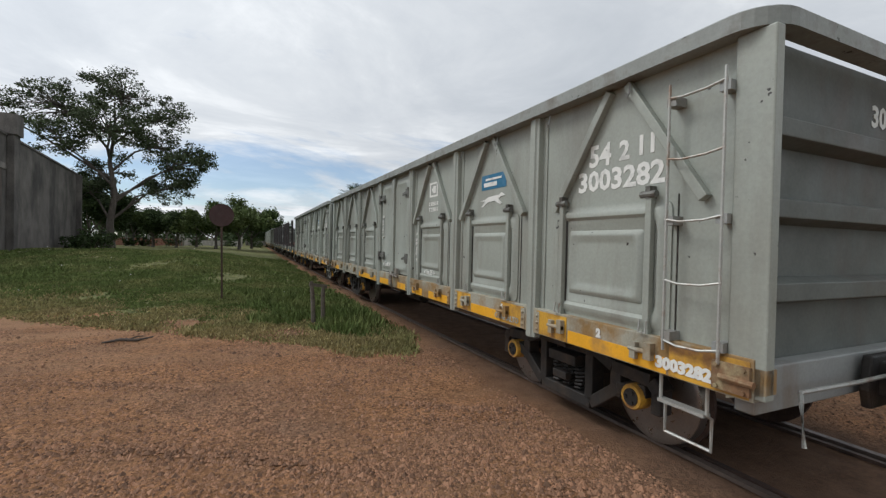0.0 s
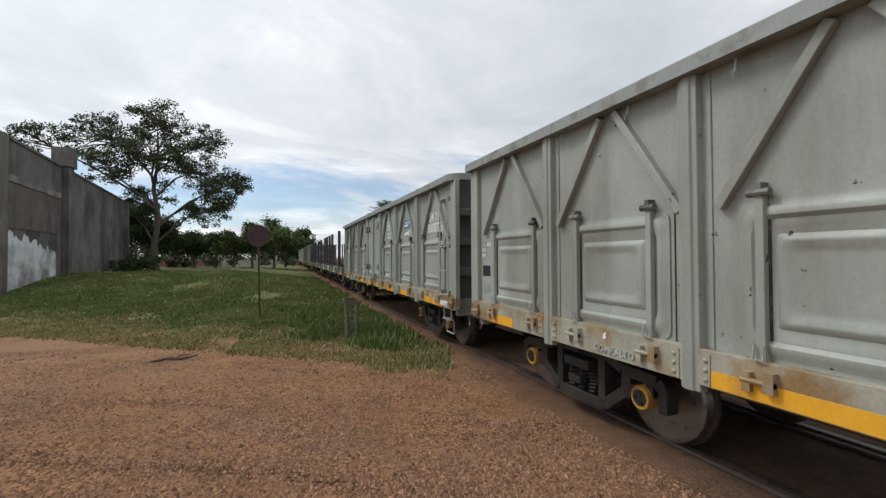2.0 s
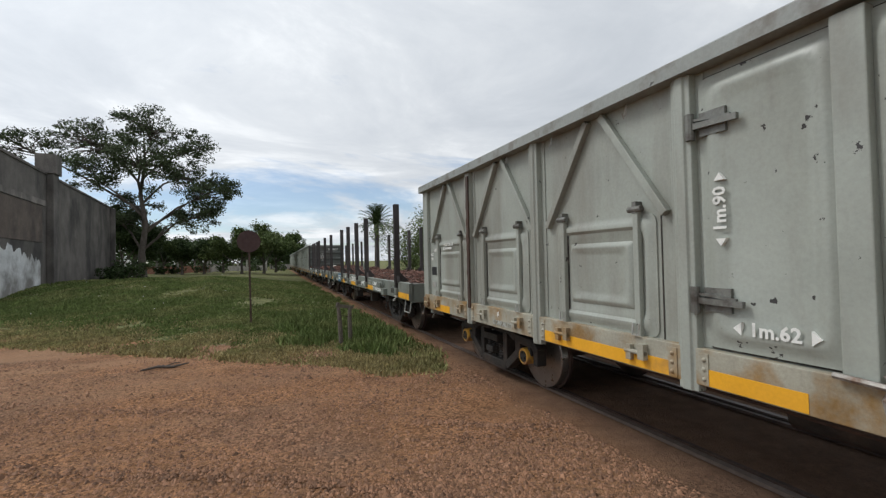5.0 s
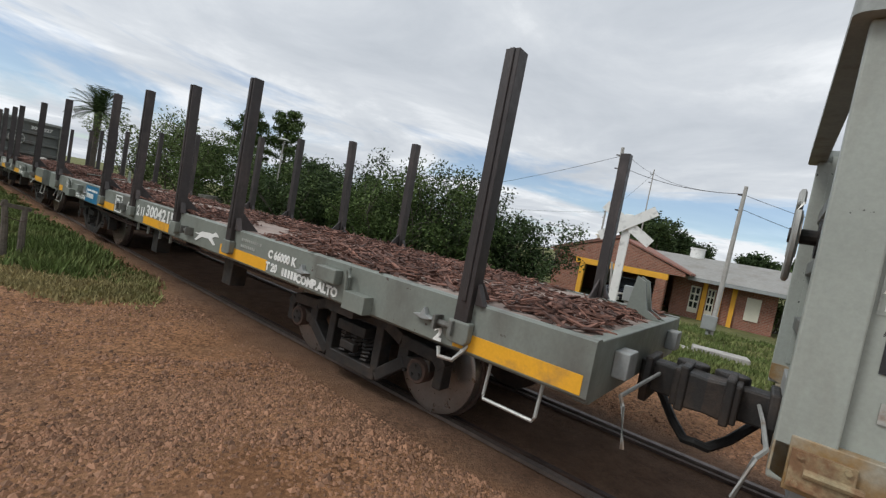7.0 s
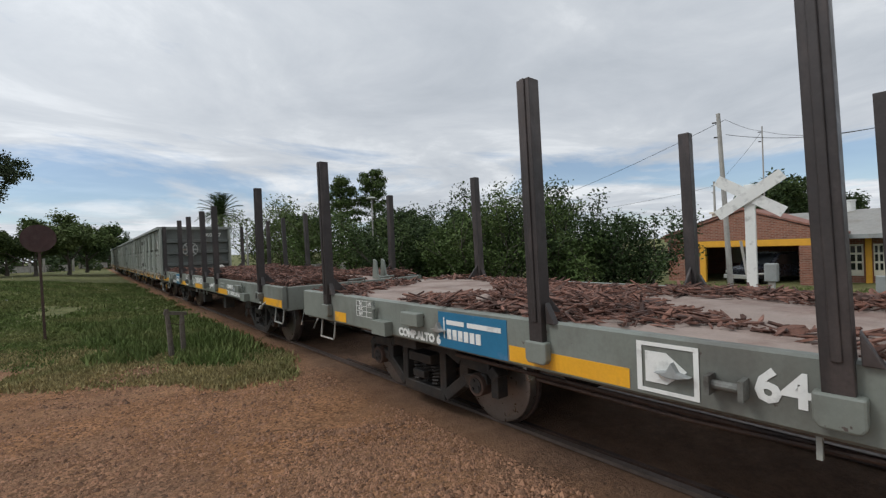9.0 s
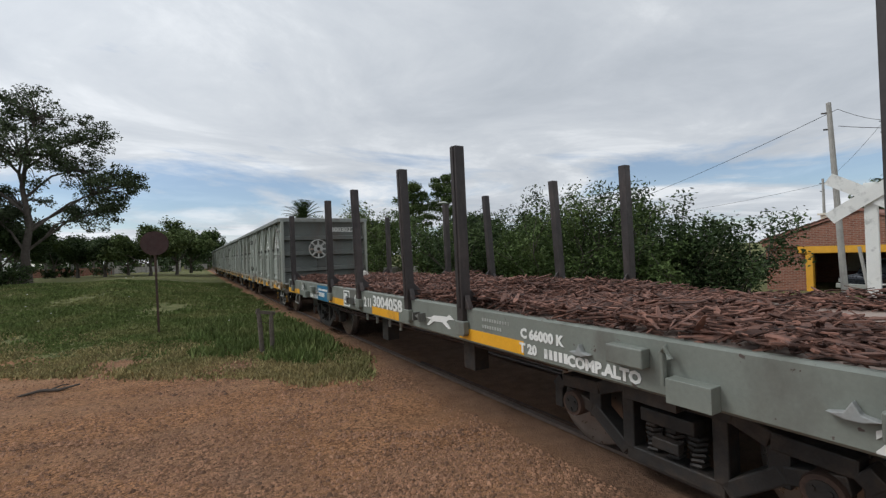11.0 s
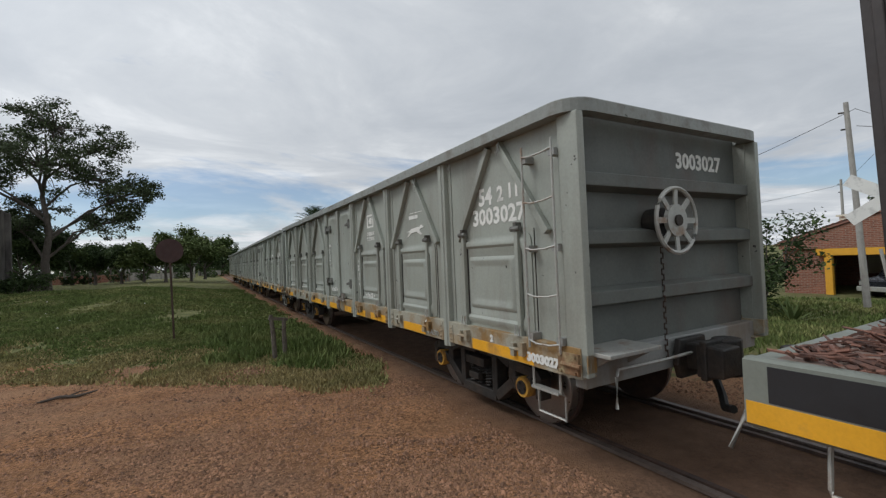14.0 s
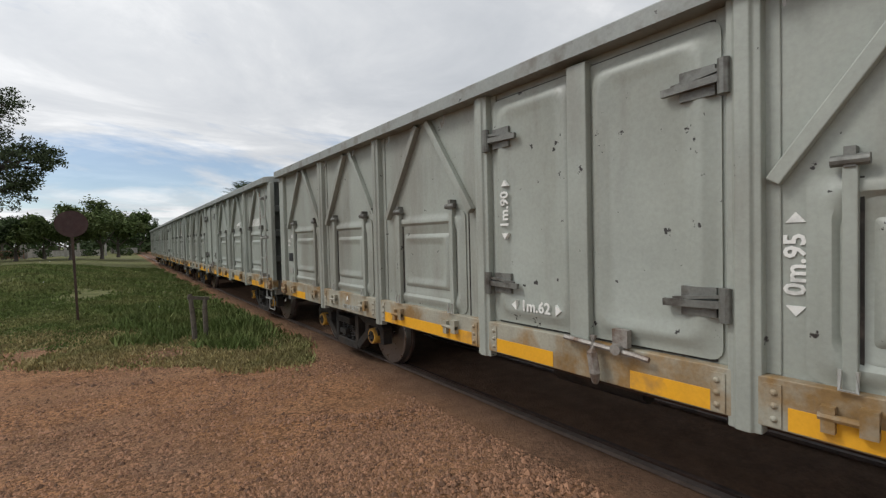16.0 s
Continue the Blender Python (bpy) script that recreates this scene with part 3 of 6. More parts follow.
def bogie(parent, yc):
    """A three-piece bogie centred at yc: side frames, spring nests, bolster, two wheelsets."""
    b = Geo().box(-0.95, 0.95, yc - 0.16, yc + 0.16, 0.38, 0.66)
    bolster = part("bogie", b, IRON, parent, "dark cast-iron bogie", bevel=0.01)
    for s in (-1, 1):
        x0, x1 = s * 0.92, s * 1.06
        g = Geo()
        top = [(-1.10, 0.52), (-1.02, 0.60), (-0.62, 0.62), (-0.42, 0.70), (0.42, 0.70), (0.62, 0.62), (1.02, 0.60), (1.10, 0.52)]
        for (a, za), (c, zc) in zip(top, top[1:]):
            g.bar(((x0 + x1) / 2, yc + a, za), ((x0 + x1) / 2, yc + c, zc), 0.11, 0.15, (1, 0, 0))
        low = [(-0.98, 0.50), (-0.68, 0.44), (-0.36, 0.20), (0.36, 0.20), (0.68, 0.44), (0.98, 0.50)]
        for (a, za), (c, zc) in zip(low, low[1:]):
            g.bar(((x0 + x1) / 2, yc + a, za), ((x0 + x1) / 2, yc + c, zc), 0.11, 0.15, (1, 0, 0))
        for e in (-1, 1):
            g.bar(((x0 + x1) / 2, yc + e * 0.34, 0.22), ((x0 + x1) / 2, yc + e * 0.34, 0.66), 0.10, 0.15, (1, 0, 0))
            g.prism_x([(yc + e * 0.60, 0.36), (yc + e * 0.72, 0.36), (yc + e * 0.72, 0.58), (yc + e * 0.60, 0.58)], x0, x1)
            g.prism_x([(yc + e * 1.03, 0.34), (yc + e * 1.12, 0.34), (yc + e * 1.12, 0.58), (yc + e * 1.03, 0.58)], x0, x1)
        part("side_frame", g, IRON, bolster, bevel=0.012)
        g = Geo()
        for dy in (-0.16, 0.0, 0.16):
            pts = [((x0 + x1) / 2 + 0.055 * math.cos(t * 1.3), yc + dy + 0.055 * math.sin(t * 1.3), 0.26 + 0.0074 * t) for t in range(0, 29)]
            g.tube(pts, 0.014, 5)
        part("spring_nest", g, IRON, bolster, "dark coil springs")
        g = Geo().box(x0 - 0.02 if s > 0 else x0 + 0.02, x1 + s * 0.05, yc - 0.20, yc + 0.20, 0.50, 0.60)
        g.box(x1, x1 + s * 0.07, yc - 0.1, yc + 0.1, 0.34, 0.42)
        part("bolster_end", g, IRON, bolster, bevel=0.01)
    for e in (-0.875, 0.875):
        w = Geo()
        for s in (-1, 1):
            w.lathe_x(0, 0, [(s * 0.68, 0.30), (s * 0.68, WR + 0.028), (s * 0.715, WR + 0.028), (s * 0.72, WR), (s * 0.81, WR - 0.006),
                             (s * 0.81, WR - 0.055), (s * 0.77, WR - 0.07), (s * 0.755, 0.16), (s * 0.81, 0.12), (s * 0.81, 0.085)], 32)
        w.cyl((-1.02, 0, 0), (1.02, 0, 0), 0.075, n=12)
        ws = part("wheelset", w, RUST, parent, "rusty steel wheels with worn bright rims", smooth=True)
        for s in (-1, 1):
            t = Geo().lathe_x(0, 0, [(s * 0.724, WR + 0.002), (s * 0.808, WR - 0.004), (s * 0.8125, WR - 0.012), (s * 0.8125, WR - 0.052)], 32)
            part("tread", t, TREAD, ws, "worn bright wheel tread", smooth=True)
            c = Geo().lathe_x(0, 0, [(s * 0.98, 0.108), (s * 1.09, 0.108), (s * 1.105, 0.100), (s * 1.105, 0.082)], 20)
            part("bearing_cap", c, CAP_MAT[0], ws, CAP_MAT[1], smooth=True)
            c = Geo().lathe_x(0, 0, [(s * 1.09, 0.074), (s * 1.112, 0.072), (s * 1.112, 0.03)], 16)
            for k in range(3):
                u = k * 2.094
                c.cyl((s * 1.11, 0.045 * math.cos(u), 0.045 * math.sin(u)), (s * 1.125, 0.045 * math.cos(u), 0.045 * math.sin(u)), 0.014, n=6)
            part("axle_end", c, IRON, ws, "dark bolted axle end")
        ws.location = (0, yc + e, WR + 0.012)


CAP_MAT = [OLD_YELLOW, "greasy yellow axle bearing cap"]


def coupler(parent, y, e):
    """Knuckle coupler at the end y, pointing e (+1 rear, -1 front), with hose and lever."""
    g = Geo().box(-0.11, 0.11, min(y, y + e * 0.28), max(y, y + e * 0.28), 0.70, 0.94)
    g.prism_y([(-0.2, 0.62), (0.2, 0.62), (0.24, 0.75), (0.2, 0.98), (-0.2, 0.98), (-0.24, 0.75)], y + e * 0.04, y + e * 0.1)
    c = part("coupler", g, IRON, parent, "black cast knuckle coupler", bevel=0.015)
    k = Geo().prism_x([(y + e * 0.26, 0.68), (y + e * 0.49, 0.70), (y + e * 0.495, 0.95), (y + e * 0.26, 0.97)], -0.24, 0.03)
    k.cyl((0.11, y + e * 0.34, 0.66), (0.11, y + e * 0.34, 0.99), 0.12, n=14)
    k.box(-0.26, 0.10, min(y + e * 0.30, y + e * 0.36), max(y + e * 0.30, y + e * 0.36), 0.66, 1.0)
    part("knuckle", k, IRON, c, bevel=0.015)
    lever = Geo().tube([(-0.12, y + e * 0.15, 0.86), (-0.45, y + e * 0.12, 0.84), (-1.05, y + e * 0.10, 0.84), (-1.12, y + e * 0.14, 0.80), (-1.2, y + e * 0.20, 0.58)], 0.014, 6)
    part("uncoupling_lever", lever, STEEL, parent, "bare steel uncoupling lever", smooth=True)
    h = Geo().tube([(0.24, y + e * 0.02, 0.72), (0.22, y + e * 0.14, 0.64), (0.10, y + e * 0.28, 0.48), (-0.08, y + e * 0.40, 0.42), (-0.12, y + e * 0.49, 0.44)], 0.036, 8)
    part("brake_hose", h, RUBBER, parent, "black rubber brake hose", smooth=True)


def step(parent, y, s):
    """A stirrup step below the corner at y, on side s."""
    x = s * (HW - 0.10)
    g = Geo()
    w = 0.17
    g.tube([(x, y - w, 0.84), (x, y - w, 0.60), (x - s * 0.05, y - w, 0.57), (x - s * 0.05, y - w, 0.36), (x - s * 0.05, y + w, 0.36), (x - s * 0.05, y + w, 0.57), (x, y + w, 0.60), (x, y + w, 0.84)], 0.013, 6)
    g.bar((x, y - w, 0.60), (x, y + w, 0.60), 0.022, 0.07, (1, 0, 0))
    part("step", g, STEEL, parent, "worn bare-steel stirrup step")


def latch(parent, y, x, s):
    g = Geo().box(min(x, x + s * 0.05), max(x, x + s * 0.05), y - 0.10, y - 0.04, 0.88, 1.0)
    g.cyl((x + s * 0.03, y - 0.10, 0.93), (x + s * 0.03, y + 0.10, 0.93), 0.018, n=8)
    g.box(min(x, x + s * 0.04), max(x, x + s * 0.04), y + 0.04, y + 0.09, 0.86, 0.98)
    part("latch", g, SILL, parent, "rust-stained door latch")


def gondola():
    w = thing("gondola_wagon", "light grey steel open freight wagon with ribbed sides", "freight wagon", "wagons of the train")
    xs = HW - 0.09
    # body: side sheets, end sheets and floor
    g = Geo()
    for s in (-1, 1):
        part("side_wall", Geo().box(min(s * xs, s * (xs - 0.03)), max(s * xs, s * (xs - 0.03)), 0.10, GL - 0.10, Z_FLOOR, Z_RIM - 0.06), GREY, w)
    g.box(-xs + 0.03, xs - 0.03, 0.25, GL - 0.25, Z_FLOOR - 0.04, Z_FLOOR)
    part("floor", g, SHADED_END_GREY, w)
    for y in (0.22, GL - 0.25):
        part("end_wall", Geo().box(-xs + 0.03, xs - 0.03, y, y + 0.03, Z_FLOOR - 0.2, Z_RIM - 0.06), SHADED_END_GREY, w, "dirty grey end wall with shade painted in")
    # top rim with rounded plan corners
    r = Geo()
    outline = []
    for cx, cy, st, cr in ((HW - 0.03, GL + 0.02, 0, 0.05), (-HW + 0.03, GL + 0.02, 90, 0.05), (-HW + 0.22, 0.22, 180, 0.24), (HW - 0.22, 0.22, 270, 0.24)):
        for q in range(7):
            t = radians(st + q * 15)
            outline.append((cx + cr * math.cos(t), cy + cr * math.sin(t)))
    n = len(outline)
    for dx, z in ((0.0, Z_RIM - 0.115), (0.0, Z_RIM - 0.012), (-0.012, Z_RIM), (-0.13, Z_RIM), (-0.13, Z_RIM - 0.115)):
        for x, y in outline:
            k = Vector((x, y - GL / 2))
            fx, fy = (HW + 0.045 + dx) / (HW + 0.02), (GL / 2 + 0.02 + dx) / (GL / 2 + 0.02)
            r.v.append((x * fx, GL / 2 + k.y * fy, z))
    for i in range(5):
        for j in range(n):
            r.f.append((i * n + j, i * n + (j + 1) % n, ((i + 1) % 5) * n + (j + 1) % n, ((i + 1) % 5) * n + j))
    part("top_rim", r, RIM, w, "grey steel rim, chipped along its edge")
    # solebars and underframe
    for s in (-1, 1):
        g = Geo().box(min(s * xs, s * (HW - 0.02)), max(s * xs, s * (HW - 0.02)), 0.06, GL - 0.06, Z_SILL, Z_FLOOR + 0.02)
        g.box(min(s * (xs - 0.1), s * xs), max(s * (xs - 0.1), s * xs), 0.06, GL - 0.06, Z_SILL, Z_SILL + 0.02)
        sill = part("side_sill", g, SILL, w, "grey side sill stained with rust", bevel=0.006)
        x = s * (HW - 0.02)
        for a, b in ((0.62, 1.62), (2.75, 3.45), (4.12, 4.86), (5.14, 5.60), (5.92, 6.39), (6.98, 7.57), (7.86, 9.40), (12.0, 12.62)):
            st = Geo().box(min(x, x + s * 0.004), max(x, x + s * 0.004), a, b, Z_SILL + 0.01, Z_SILL + 0.12)
            part("yellow_stripe", st, YELLOW, sill, "reflective yellow stripe")
    frame_beam = part("underframe", Geo().box(-0.22, 0.22, 0.3, GL - 0.3, 0.62, Z_FLOOR - 0.05), IRON, w, "dark centre beam of the underframe", bevel=0.01)
    for y, h0, hw in ((4.2, 0.74, 0.06), (6.6, 0.74, 0.06), (9.0, 0.74, 0.06), (2.05, 0.70, 0.2), (GL - 2.05, 0.70, 0.2)):
        part("cross_beam", Geo().box(-xs + 0.1, xs - 0.1, y - hw, y + hw, h0, Z_FLOOR - 0.052), IRON, frame_beam, bevel=0.008)
    part("air_reservoir", Geo().cyl((0.55, 5.0, 0.66), (0.55, 6.1, 0.66), 0.19, n=14), IRON, frame_beam, "dark brake air reservoir", smooth=True)
    part("brake_cylinder", Geo().cyl((-0.75, 6.6, 0.60), (-0.75, 7.4, 0.60), 0.12, n=12), IRON, frame_beam, "dark brake cylinder", smooth=True)
    part("brake_pipe", Geo().tube([(-1.1, 3.4, 0.72), (-1.1, 6.6, 0.69), (-1.1, 9.8, 0.72)], 0.02, 6), RUST, frame_beam, "rusty brake pipe", smooth=True)
    for s in (-1, 1):
        x = s * xs
        # posts
        for y in POSTS:
            g = Geo().prism_z([(x, y - 0.08), (s * (HW - 0.022), y - 0.075), (s * (HW - 0.018), y - 0.045), (s * HW, y - 0.032), (s * HW, y + 0.032), (s * (HW - 0.018), y + 0.045), (s * (HW - 0.022), y + 0.075), (x, y + 0.08)], Z_SILL - 0.05, Z_RIM - 0.115)
            g.box(min(x, x + s * 0.012), max(x, x + s * 0.012), y - 0.14, y + 0.14, Z_FLOOR + 0.02, Z_RIM - 0.115)
            post = part("post", g, GREY, w, bevel=0.006)
            for e in (-1, 1):
                xr = s * (HW - 0.02)
                part("foot_plate", Geo().box(min(xr, xr + s * 0.008), max(xr, xr + s * 0.008), y + e * 0.12 - 0.035, y + e * 0.12 + 0.035, 0.81, 1.02), SILL, post)
                for z in (0.85, 0.915, 0.98):
                    part("rivet", Geo().lathe_x(y + e * 0.125, z, [(xr + s * 0.006, 0.018), (xr + s * 0.016, 0.014), (xr + s * 0.022, 0.006)], 8), SILL, post, smooth=True)
        # corner posts
        for y0, y1 in ((0.0, 0.22), (GL - 0.22, GL)):
            g = Geo().box(min(s * (xs - 0.02), s * (HW - 0.03)), max(s * (xs - 0.02), s * (HW - 0.03)), y0, y1, Z_SILL + 0.02, Z_RIM - 0.115)
            part("corner_post", g, GREY, w, bevel=0.01)
        for yj in (0.18, GL - 0.18):
            xo = s * (HW - 0.02)
            g = Geo().box(min(xo, xo + s * 0.025), max(xo, xo + s * 0.025), yj - 0.11, yj + 0.11, 0.83, 1.0)
            g.cyl((xo + s * 0.03, yj - 0.14, 0.91), (xo + s * 0.03, yj + 0.06, 0.91), 0.02, n=8)
            for by, bz in ((-0.08, 0.85), (0.08, 0.85), (-0.08, 0.98), (0.08, 0.98)):
                g.cyl((xo + s * 0.02, yj + by, bz), (xo + s * 0.04, yj + by, bz), 0.014, n=6)
            part("corner_plate", g, RUSTY_PLATE, w, "rusty bolted corner plate")
        # drop flaps with braces above
        for yc, half, yb in ((1.29, 0.505, 1.14), (3.13, 0.485, 3.13), (4.93, 0.485, 4.93), (8.62, 0.495, 8.62), (10.37, 0.475, 10.38), (12.05, 0.51, 12.12)):
            g = Geo()
            g.pressed(yc - half - 0.13, yc + half + 0.13, 1.05, 2.02, x, s, [(0, 0), (0.0, 0.012), (0.03, 0.012), (0.055, 0.034), (0.095, 0.034), (0.12, 0.010)], 0.07)
            flap = part("flap", g, GREY, w, "grey pressed-steel drop flap", smooth=True)
            g = Geo().pressed(yc - half + 0.10, yc + half - 0.10, 1.25, 1.81, x + s * 0.010, s, [(0, 0), (0.03, 0.026), (0.05, 0.026), (0.085, 0.004), (0.12, 0.004)], 0.02)
            part("flap_panel", g, GREY, flap, smooth=True)
            for dy in (-half + 0.03, half - 0.03):
                g = Geo().box(min(x + s * 0.012, x + s * 0.062), max(x + s * 0.012, x + s * 0.062), yc + dy - 0.026, yc + dy + 0.026, 0.90, 2.05)
                part("hinge_strap", g, GREY, flap, bevel=0.005)
                e = 1 if dy < 0 else -1
                # solid dark strip stands in for the shaded gap and its grime
                g = Geo().box(min(x, x + s * 0.019), max(x, x + s * 0.019), yc + dy + e * 0.026, yc + dy + e * 0.040, 1.09, 1.99)
                part("seam", g, SEAM, flap, "dark strip for the shaded, grimy gap beside the hinge strap")
                g = Geo().cyl((x + s * 0.055, yc + dy - 0.065, 2.06), (x + s * 0.055, yc + dy + 0.065, 2.06), 0.026, n=10)
                g.box(min(x, x + s * 0.07), max(x, x + s * 0.07), yc + dy - 0.02, yc + dy + 0.02, 2.03, 2.12)
                part("hinge", g, HINGE, flap, "worn grey hinge knuckle")
                g = Geo().tube([(x + s * 0.08, yc + dy - 0.03, 1.15), (x + s * 0.09, yc + dy - 0.03, 1.06), (x + s * 0.09, yc + dy + 0.03, 1.06), (x + s * 0.08, yc + dy + 0.03, 1.15)], 0.009, 5)
                part("ring", g, STEEL, flap)
                latch(flap, yc + dy, s * (HW - 0.02), s)
            part("seam", Geo().box(min(x, x + s * 0.007), max(x, x + s * 0.007), yc - half - 0.175, yc - half - 0.167, 1.05, 2.05), SEAM, flap)
            for e in (-1, 1):
                g = Geo().bar((x + s * 0.03, yb + e * 0.09, Z_RIM - 0.13), (x + s * 0.03, yb + e * 0.735, 2.0), 0.065, 0.06, (1, 0, 0))
                part("brace", g, GREY, w, bevel=0.006)
        # middle double door
        d0, d1, dm = POSTS[2] + 0.11, POSTS[3] - 0.11, (POSTS[2] + POSTS[3]) / 2
        for a, b, hinge_y in ((d0, dm - 0.03, d0), (dm + 0.03, d1, d1)):
            g = Geo().pressed(a, b, 1.07, 2.88, x + s * 0.005, s, [(0, 0), (0.0, 0.02), (0.05, 0.02), (0.08, 0.045), (0.12, 0.045), (0.16, 0.024)], 0.06)
            leaf = part("door", g, DOOR_GREY, w, "grey pressed-steel door leaf with chipped paint", smooth=True)
            e = 1 if hinge_y == d0 else -1
            part("door_seam", Geo().pressed(a - 0.013, b + 0.013, 1.055, 2.893, x, s, [(0, 0), (0.0, 0.008), (0.03, 0.008)], 0.06), SEAM, leaf, "dark chipped gap round the door leaf")
            for z in (1.38, 2.56):
                g = Geo().box(min(x + s * 0.024, x + s * 0.054), max(x + s * 0.024, x + s * 0.054), min(hinge_y + e * 0.02, hinge_y + e * 0.20), max(hinge_y + e * 0.02, hinge_y + e * 0.20), z - 0.075, z + 0.085)
                g.bar((x + s * 0.075, hinge_y - e * 0.04, z), (x + s * 0.07, hinge_y + e * 0.29, z - 0.01), 0.04, 0.03, (1, 0, 0))
                g.bar((x + s * 0.07, hinge_y - e * 0.02, z + 0.045), (x + s * 0.06, hinge_y + e * 0.24, z + 0.015), 0.018, 0.024, (1, 0, 0))
                g.cyl((x + s * 0.08, hinge_y - e * 0.03, z - 0.09), (x + s * 0.08, hinge_y - e * 0.03, z + 0.09), 0.03, n=10)
                part("hinge", g, HINGE, leaf, "worn grey door hinge")
        g = Geo().box(min(x, x + s * 0.085), max(x, x + s * 0.085), dm - 0.075, dm + 0.075, 1.05, Z_RIM - 0.15)
        part("door_post", g, GREY, w, bevel=0.008)
        g = Geo().tube([(x + s * 0.11, dm + 0.10, 1.06), (x + s * 0.12, dm - 0.42, 1.03), (x + s * 0.12, dm - 0.50, 1.02)], 0.018, 6)
        g.tube([(x + s * 0.10, dm - 0.12, 1.1), (x + s * 0.15, dm - 0.14, 1.0), (x + s * 0.15, dm - 0.16, 0.88), (x + s * 0.10, dm - 0.13, 0.80)], [0.026, 0.036, 0.036, 0.024], 6)
        g.cyl((x + s * 0.09, dm - 0.30, 1.05), (x + s * 0.15, dm - 0.30, 1.05), 0.035, n=10)
        g.box(min(x + s * 0.06, x + s * 0.11), max(x + s * 0.06, x + s * 0.11), dm - 0.36, dm - 0.26, 1.06, 1.17)
        part("door_lever", g, LEVER, w, "worn rusty door lever with hook and latch")
        # tie hooks under the rim
        for y in (1.0, 1.95, 2.9, 3.8, 4.7, 5.6, 8.2, 9.2, 10.1, 11.0, 12.2):
            g = Geo().tube([(x + s * 0.07, y, 2.92), (x + s * 0.08, y, 2.84), (x + s * 0.10, y, 2.80), (x + s * 0.11, y, 2.84)], 0.008, 5)
            part("tie_hook", g, GREY_DARK, w)
        # ladder by one corner on each side
        yl = 0.44 if s < 0 else GL - 0.44
        g = Geo()
        for dy in (-0.19, 0.19):
            g.tube([(x + s * 0.10, yl + dy, 2.78), (x + s * 0.10, yl + dy, 0.98)], 0.011, 6)
        for i in range(5):
            z = 2.70 - i * 0.41
            g.tube([(x + s * 0.10, yl - 0.2, z), (x + s * 0.115, yl - 0.08, z - 0.025), (x + s * 0.115, yl + 0.08, z - 0.03), (x + s * 0.10, yl + 0.2, z - 0.01)], 0.0085, 6)
        ladder = part("ladder", g, STEEL, w, "light grey rod ladder with bent rungs", smooth=True)
        for z in (2.66, 1.86, 1.08):
            for dy in (-0.22, 0.14):
                g = Geo().box(min(x, x + s * 0.10), max(x, x + s * 0.10), yl + dy, yl + dy + 0.07, z - 0.03, z + 0.03)
                part("bracket", g, GREY_DARK, ladder)
        step(w, 0.55 if s < 0 else GL - 0.55, s)
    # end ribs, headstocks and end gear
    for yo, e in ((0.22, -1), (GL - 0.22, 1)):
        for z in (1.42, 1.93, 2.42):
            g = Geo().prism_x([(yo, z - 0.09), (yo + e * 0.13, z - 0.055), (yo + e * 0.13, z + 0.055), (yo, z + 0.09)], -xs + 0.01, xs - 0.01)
            part("end_rib", g, SHADED_END_GREY, w, bevel=0.006)
        g = Geo().box(-xs + 0.02, xs - 0.02, min(yo, yo + e * 0.12), max(yo, yo + e * 0.12), 0.70, 0.98)
        part("headstock", g, GREY_DARK, w, "dirty grey headstock beam", bevel=0.01)
        for s in (-1, 1):
            g = Geo().prism_x([(yo, 0.78), (yo + e * 0.22, 0.86), (yo + e * 0.22, 1.0), (yo, 1.0)], s * 1.34 - 0.05, s * 1.34 + 0.05)
            part("corner_gusset", g, SILL, w)
        coupler(w, yo + e * 0.12, e)
    bogie(w, 2.05)
    bogie(w, GL - 2.05)
    return w


def brake_wheel(parent, y, e, x=0.05):
    """A spoked hand wheel with chain on the end at y, facing e."""
    g = Geo()
    z = 2.06
    n = 28
    ring = [(x + 0.29 * math.cos(2 * math.pi * i / n), y + e * 0.30, z + 0.29 * math.sin(2 * math.pi * i / n)) for i in range(n + 1)]
    g.tube(ring, 0.02, 6)
    bw = part("hand_brake_wheel", g, STEEL, parent, "pale spoked hand-brake wheel", smooth=True)
    for i in range(8):
        t = math.pi * i / 4
        part("spoke", Geo().bar((x + 0.11 * math.cos(t), y + e * 0.29, z + 0.11 * math.sin(t)), (x + 0.28 * math.cos(t), y + e * 0.30, z + 0.28 * math.sin(t)), 0.05, 0.015, (0, 1, 0)), STEEL, bw)
    part("hub_ring", Geo().lathe_y(x, z, [(y + e * 0.27, 0.09), (y + e * 0.27, 0.145), (y + e * 0.31, 0.145), (y + e * 0.31, 0.09)], 18), STEEL, bw)
    h = Geo().cyl((x, y + e * 0.05, z), (x, y + e * 0.33, z), 0.05, n=12)
    h.cyl((x + 0.02, y + e * 0.02, z), (x + 0.02, y + e * 0.18, z), 0.13, n=16)
    part("brake_housing", h, IRON, bw, "dark brake gear housing")
    c = Geo()
    for i in range(22):
        zz = z - 0.16 - i * 0.05
        d = 0.012
        c.tube([(x - (d if i % 2 else 0), y + e * (0.14 + (0 if i % 2 else d)), zz - 0.03), (x + (d if i % 2 else 0), y + e * (0.14 - (0 if i % 2 else d)), zz - 0.03), (x + (d if i % 2 else 0), y + e * (0.14 - (0 if i % 2 else d)), zz + 0.03), (x - (d if i % 2 else 0), y + e * (0.14 + (0 if i % 2 else d)), zz + 0.03)], 0.007, 4)
    part("chain", c, RUST, bw, "rusty brake chain")


